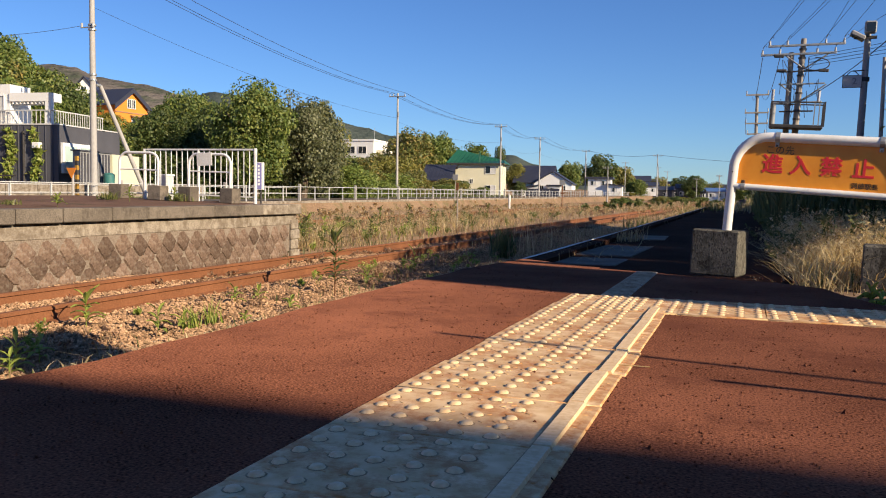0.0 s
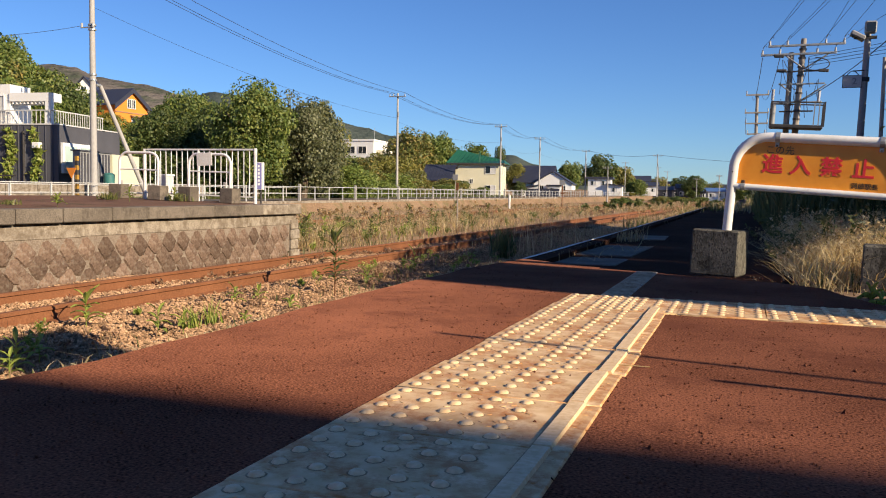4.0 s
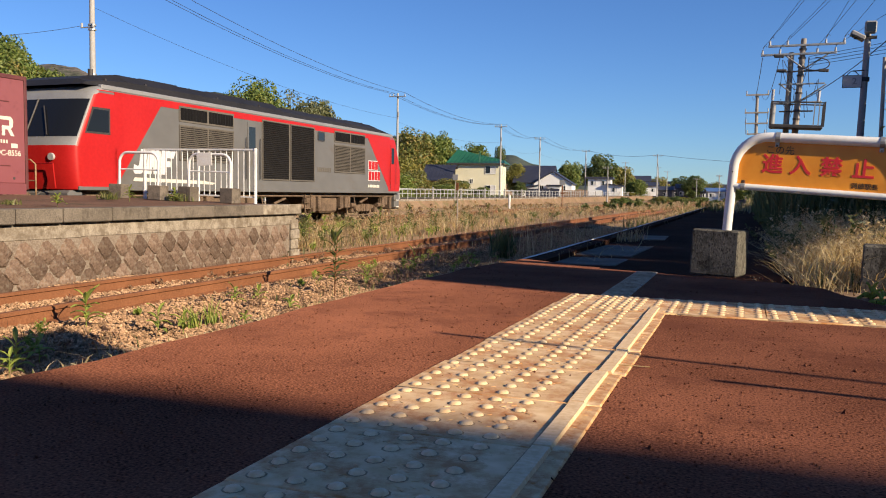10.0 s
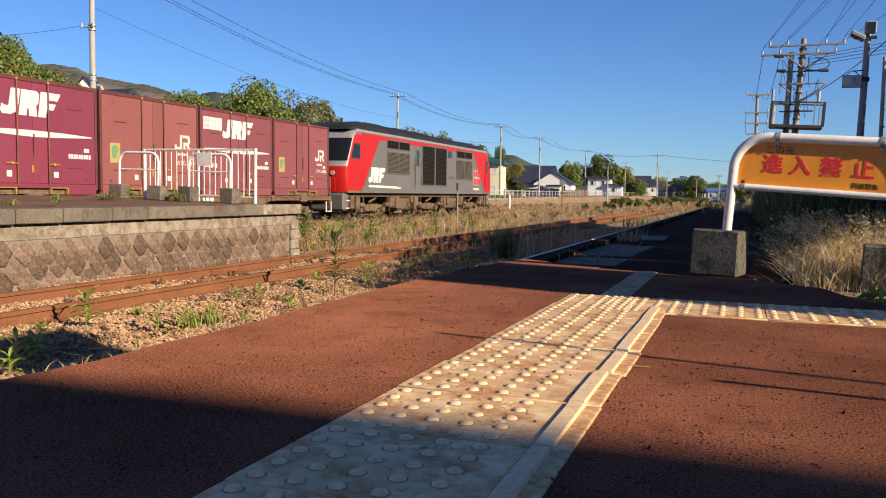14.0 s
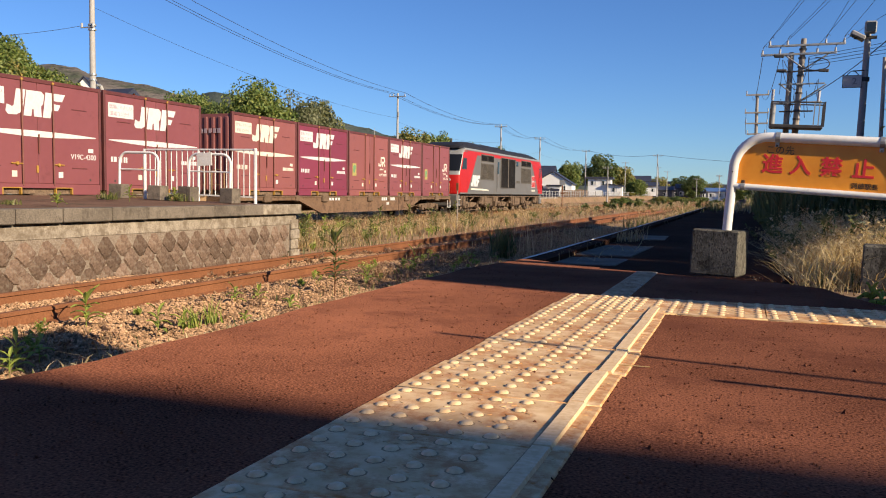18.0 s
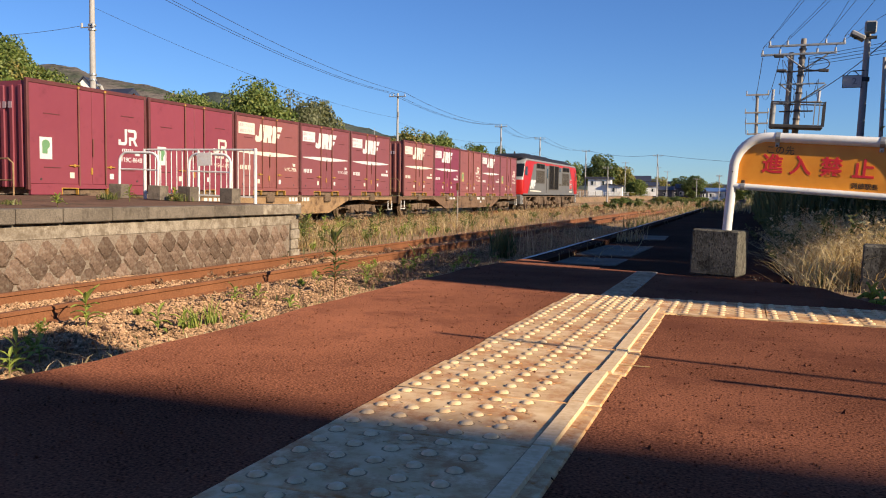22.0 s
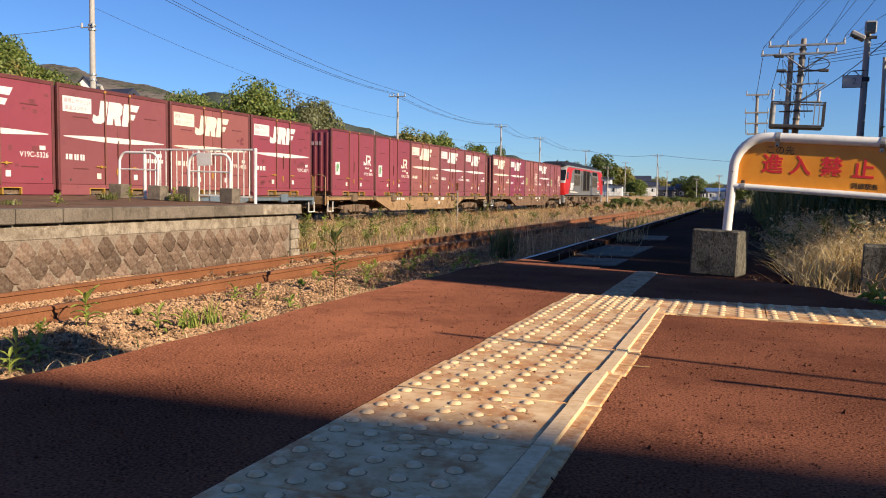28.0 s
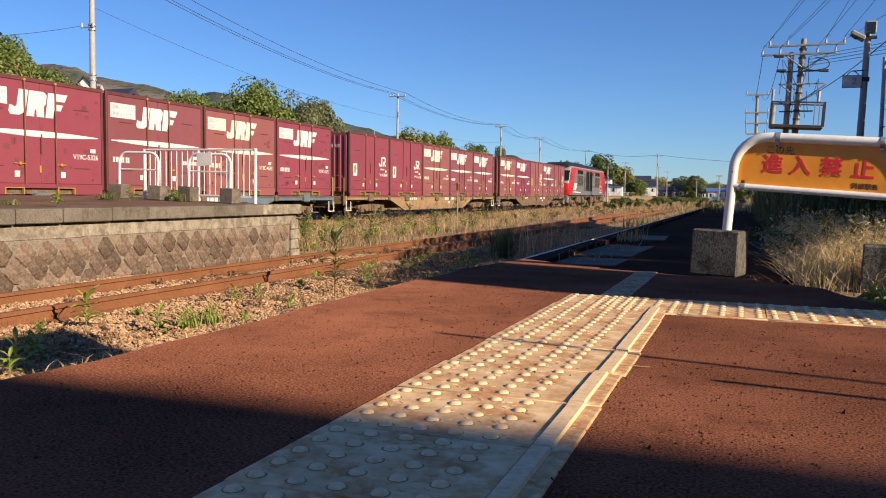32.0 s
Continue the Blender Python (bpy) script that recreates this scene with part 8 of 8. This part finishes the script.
def plants(name, n, xr, yr, hr, mat, label, seed, patch=0.0, scale=0.4, near=1.6, stems=10, leaf=0.022, spread=0.30):
    """Bushy wild plants: stems that fan from one root, set with small leaves and seed heads."""
    rng = np.random.default_rng(seed)
    x = rng.uniform(xr[0], xr[1], n)
    y = yr[0] + (yr[1] - yr[0]) * rng.random(n) ** near
    keep = np.array([noise.noise((a * scale, b * scale, seed * 1.7)) for a, b in zip(x, y)]) > rng.uniform(patch - 0.3, patch + 0.05, n)
    x, y = x[keep], y[keep]
    n = len(x)
    root = np.stack([x, y, np.array([ground_z(a, b) for a, b in zip(x, y)])], -1)
    h = rng.uniform(hr[0], hr[1], n)
    root, h = np.repeat(root, stems, 0), np.repeat(h, stems) * rng.uniform(0.55, 1.0, n * stems)
    m = n * stems
    a, out = rng.uniform(0, 6.28, m), spread * h * rng.random(m) ** 0.6
    tip = root + np.stack([np.cos(a) * out, np.sin(a) * out, h], -1)
    mid = root * 0.5 + tip * 0.5 + np.stack([0 * h, 0 * h, h * 0.08], -1)
    w = (0.0035 + 0.004 * h)[:, None] * np.stack([-np.sin(a), np.cos(a), 0 * a], -1)
    vs = np.stack([root - w, root + w, mid + w * 0.7, mid - w * 0.7, tip], 1).reshape(-1, 3)
    k = 5 * np.arange(m)
    fs = [(int(i), int(i + 1), int(i + 2), int(i + 3)) for i in k] + [(int(i + 3), int(i + 2), int(i + 4)) for i in k]
    per = 10
    t = rng.uniform(0.30, 1.04, (m, per))[..., None]
    c = (mid[:, None] * (1 - t) + tip[:, None] * t + rng.normal(size=(m, per, 3)) * (0.06 * h)[:, None, None]).reshape(-1, 3)
    q = c[:, None, :] + rng.normal(size=(len(c), 3, 3)) * leaf * rng.uniform(0.5, 1.2, (len(c), 1, 1))
    base = len(vs)
    vs = np.concatenate([vs, q.reshape(-1, 3)])
    fs += [(base + 3 * i, base + 3 * i + 1, base + 3 * i + 2) for i in range(len(c))]
    tagged(new(name, raw(name, vs.tolist(), fs, mat)), label, "plants", kind="stuff")


plants("dry_plants", 420, (-14.1, -8.6), (15.3, 62), (0.15, 0.50), M["dry_grass"], "tan dried-up wild plants between the tracks", 81, 0.0, 0.45, leaf=0.010, spread=0.55)
plants("rust_plants", 130, (-14.1, -8.6), (15.3, 70), (0.15, 0.50), M["rust_weed"], "rust-brown dried plants between the tracks", 82, 0.1, 0.5, leaf=0.015)
plants("straw_plants", 330, (-14.1, -8.8), (15.2, 40), (0.22, 0.66), M["straw"], "pale dry plants between the tracks", 95, 0.0, 0.6, leaf=0.009, spread=0.5)
plants("green_plants", 150, (-14.1, -8.6), (15.3, 48), (0.20, 0.62), M["shrub"], "green wild plants between the tracks", 83, 0.12, 0.5, leaf=0.030, spread=0.5)
plants("yellowing_plants", 70, (-12.6, -8.7), (15.0, 24), (0.15, 0.50), M["weed"], "yellow-green wild plants beside the island platform", 96, 0.05, 0.5, leaf=0.022, spread=0.5)
plants("dry_plants", 260, (-25.8, -17.6), (14, 110), (0.12, 0.40), M["dry_grass"], "tan dried plants below the road fence", 84, 0.05, 0.3, leaf=0.05)
plants("rust_plants", 110, (-25.8, -17.6), (14, 110), (0.12, 0.40), M["rust_weed"], "rust-brown plants below the road fence", 85, 0.1, 0.3, leaf=0.05)
plants("yard_plants", 150, (-13.5, -1.5), (48, 170), (0.20, 0.55), M["rust_weed"], "rust-brown plants over the far yard", 86, 0.05, 0.12, near=1.2, leaf=0.03, spread=0.5)
plants("yard_plants", 300, (-13.5, -1.5), (48, 170), (0.20, 0.55), M["dry_grass"], "tan plants over the far yard", 87, 0.05, 0.12, near=1.2, leaf=0.03, spread=0.5)
plants("yard_plants", 120, (-13.5, 2.5), (60, 190), (0.3, 0.9), M["green_grass"], "green plants over the far yard", 88, 0.1, 0.10, near=1.2, leaf=0.11)
plants("track_plants", 60, (-5.6, -4.3), (4.2, 16), (0.08, 0.26), M["weed"], "small leafy weeds on the ballast shoulder", 89, 0.1, 0.9, near=1.0, stems=6, leaf=0.018, spread=0.5)
plants("track_plants", 110, (-5.6, -4.2), (4.2, 18), (0.08, 0.24), M["rust_weed"], "small dead weeds on the ballast shoulder", 90, 0.05, 0.9, near=1.0, stems=6, leaf=0.012, spread=0.6)
plants("track_plants", 160, (-7.1, -6.15), (5, 30), (0.05, 0.16), M["rust_weed"], "dead weeds and litter between the rails", 91, 0.0, 0.7, near=1.2, stems=7, leaf=0.016, spread=0.9)
plants("side_plants", 420, (0.50, 2.3), (4.65, 9.6), (0.14, 0.40), M["straw"], "tangled straw weeds beside the platform", 92, -0.1, 1.2, near=1.0, stems=11, leaf=0.010, spread=0.9)
plants("side_plants", 60, (0.50, 2.0), (5.4, 10), (0.18, 0.45), M["green_grass"], "green weeds among the straw", 93, 0.05, 1.0, near=1.0, stems=10, leaf=0.02, spread=0.6)
plants("reed_plants", 160, (0.8, 4.5), (8.5, 30), (0.6, 1.25), M["green_grass"], "leafy green growth among the reeds", 94, -0.1, 0.6, near=1.2, stems=12, leaf=0.05, spread=0.45)

plants("spill_plants", 150, (0.14, 0.75), (4.75, 8.6), (0.10, 0.30), M["straw"], "straw weeds leaning over the platform side", 97, 0.0, 1.2, near=1.1, stems=9, leaf=0.007, spread=1.1)
plants("spill_plants", 90, (0.10, 0.45), (5.2, 13), (0.10, 0.30), M["green_grass"], "green weeds leaning over the platform side", 98, 0.0, 1.2, near=1.1, stems=9, leaf=0.016, spread=0.9)
blades("lying_straw", 5200, (0.12, 1.6), (4.45, 8.0), (0.06, 0.24), 0.0028, M["straw"], "pale straw lying beside the platform", 71, lean=1.3, near=1.1)
# taller dead weeds standing in clumps, and the overgrown far end of the platform
blades("dry_weeds", 5200, (-14.0, -8.6), (15.4, 60), (0.20, 0.62), 0.0055, M["straw"], "tall dead weeds in clumps between the tracks", 61, lean=0.25, patch=0.42, scale=0.55)
blades("dry_weeds", 1500, (-5.6, -2.2), (19, 60), (0.15, 0.55), 0.006, M["dry_grass"], "dead weeds beside the near track", 62, lean=0.3, patch=0.25, scale=0.4)
blades("rough_grass", 2600, (-4.5, 1.5), (33, 75), (0.15, 0.65), 0.012, M["green_grass"], "rough green grass beyond the platform end", 63, lean=0.3, patch=0.1, scale=0.25)
blades("rough_grass", 1800, (-4.5, 1.5), (34, 75), (0.15, 0.55), 0.012, M["dry_grass"], "rough dry grass beyond the platform end", 64, lean=0.3, patch=0.1, scale=0.25)

blades("platform_grass", 900, (-1.25, 0.3), (24, 36), (0.08, 0.38), 0.006, M["green_grass"], "grass growing over the far platform end", 65, lean=0.3, near=0.7, zoff=lambda a, b: -0.05 + GRADE * (b - 4.2), patch=0.15, scale=0.5)
blades("platform_grass", 700, (-1.25, 0.3), (24, 36), (0.08, 0.40), 0.005, M["straw"], "straw growing over the far platform end", 66, lean=0.3, near=0.7, zoff=lambda a, b: -0.05 + GRADE * (b - 4.2), patch=0.2, scale=0.5)
# low scrub between the yard and the town
rnd = random.Random(90)
for k in range(16):
    y = rnd.uniform(120, 240)
    x = rnd.uniform(-0.115, -0.02) * y - 4
    tree(x, y, ground_z(x, y) + rnd.uniform(0.5, 1.3), rnd.uniform(0.8, 2.2), rnd.choice(("leaf_mid", "leaf_autumn", "leaf_dark", "leaf_gold")), "low scrub beyond the railway yard", k % 2, 600 + k, rnd.uniform(0.4, 0.8), "bush")

blades("edge_grass", 1500, (0.30, 0.55), (7.5, 36), (0.06, 0.30), 0.005, M["green_grass"], "grass along the outer platform edge", 67, lean=0.4, near=1.4, zoff=lambda a, b: -0.07 + GRADE * b)

blades("yard_grass", 4200, (-13.0, -0.5), (62, 190), (0.15, 0.60), 0.022, M["dry_grass"], "dry grass across the far yard", 68, lean=0.3, near=1.2, patch=0.1, scale=0.12)
blades("yard_grass", 2200, (-13.0, -0.5), (62, 190), (0.15, 0.55), 0.024, M["green_grass"], "green weeds across the far yard", 69, lean=0.3, near=1.2, patch=0.25, scale=0.12)
blades("dry_litter", 420, (-1.52, -1.39), (1.3, 5.1), (0.01, 0.03), 0.0025, M["straw"], "dry litter along the platform edge", 70, lean=2.0, near=1.0, zoff=lambda a, b: -0.03)
twig = solo("dry_stalk", T([(-0.335, 1.905, 0.003), (-0.26, 1.93, 0.006), (-0.19, 1.945, 0.003)], 0.0012, 5), M["straw"], "thin pale dry stalk lying on the asphalt", "twig")

# leafy bushes growing among the reeds
for k, (x, y, top, rx) in enumerate(((1.05, 10.2, 0.75, 0.45), (1.6, 11.4, 0.85, 0.55), (2.2, 12.8, 0.9, 0.6), (1.0, 13.2, 0.7, 0.4), (1.7, 15.0, 0.95, 0.6), (2.6, 16.8, 1.0, 0.7))):
    tree(x, y, top, rx, ("leaf_dark", "leaf_mid")[k % 2], "leafy green bush among the reeds", k % 2, 470 + k, 0.45, "bush")

# leafy weeds in the cracks of the island platform
for k, (x, y, h) in enumerate(((-9.30, 9.20, 0.14), (-10.76, 12.36, 0.24), (-10.6, 13.45, 0.20), (-9.70, 13.85, 0.14))):
    weed(x, y, opp_z(x, y) - 0.02, h, 16, 0.12, "weed", "leafy green weed growing on the island platform", 860 + k)


# ---- what moves: the train rolls in and comes to rest ----
RUN = [(0.0, -88.58), (3.0, -78.32), (6.0, -68.06), (7.0, -64.64), (8.0, -61.23), (9.0, -57.81), (10.0, -54.40), (11.0, -50.98), (12.0, -47.59), (13.0, -44.27),
       (14.0, -41.00), (15.0, -37.76), (16.0, -34.53), (17.0, -31.30), (18.0, -28.07), (19.0, -24.80), (20.0, -21.52), (21.0, -18.22), (22.0, -15.10), (23.0, -12.26),
       (24.0, -9.51), (25.0, -6.89), (26.0, -4.62), (27.0, -2.77), (28.0, -1.47), (28.5, -0.95), (29.0, -0.52), (29.5, -0.21), (30.0, -0.05), (30.5, 0.00), (32.0, 0.00)]


def run_at(t):
    """How far the train still has to go at t, by a smooth curve through the rows above."""
    for i in range(len(RUN) - 1):
        (t0, s0), (t1, s1) = RUN[i], RUN[i + 1]
        if t <= t1:
            def slope(k):
                a, b = max(0, k - 1), min(len(RUN) - 1, k + 1)
                return (RUN[b][1] - RUN[a][1]) / (RUN[b][0] - RUN[a][0])
            u, h = (t - t0) / (t1 - t0), t1 - t0
            return (2 * u ** 3 - 3 * u ** 2 + 1) * s0 + (u ** 3 - 2 * u ** 2 + u) * h * slope(i) + (3 * u ** 2 - 2 * u ** 3) * s1 + (u ** 3 - u ** 2) * h * slope(i + 1)
    return RUN[-1][1]


def motions():
    lean, head = math.degrees(math.atan(GRADE)), -math.degrees(PSI)
    for ob, place, dz in TRAIN:
        rows = []
        for t in [0.5 * k for k in range(65)]:
            y = place + run_at(t)
            rows.append((t, pose(FAR_TRACK + PSI * y, y, RAIL_FAR + GRADE * y + dz, lean, 0, head)))
        walk(ob, rows)
    for ob, y in WHEELS:
        rows, t = [], 0.0
        while t < 30.6:
            rows.append((t, pose(0, y, WHEEL_R, -math.degrees(run_at(t) / WHEEL_R), 0, 0)))
            t += 1 / 6
        rows.append((32.0, pose(0, y, WHEEL_R, 0, 0, 0)))
        walk(ob, rows)


motions()
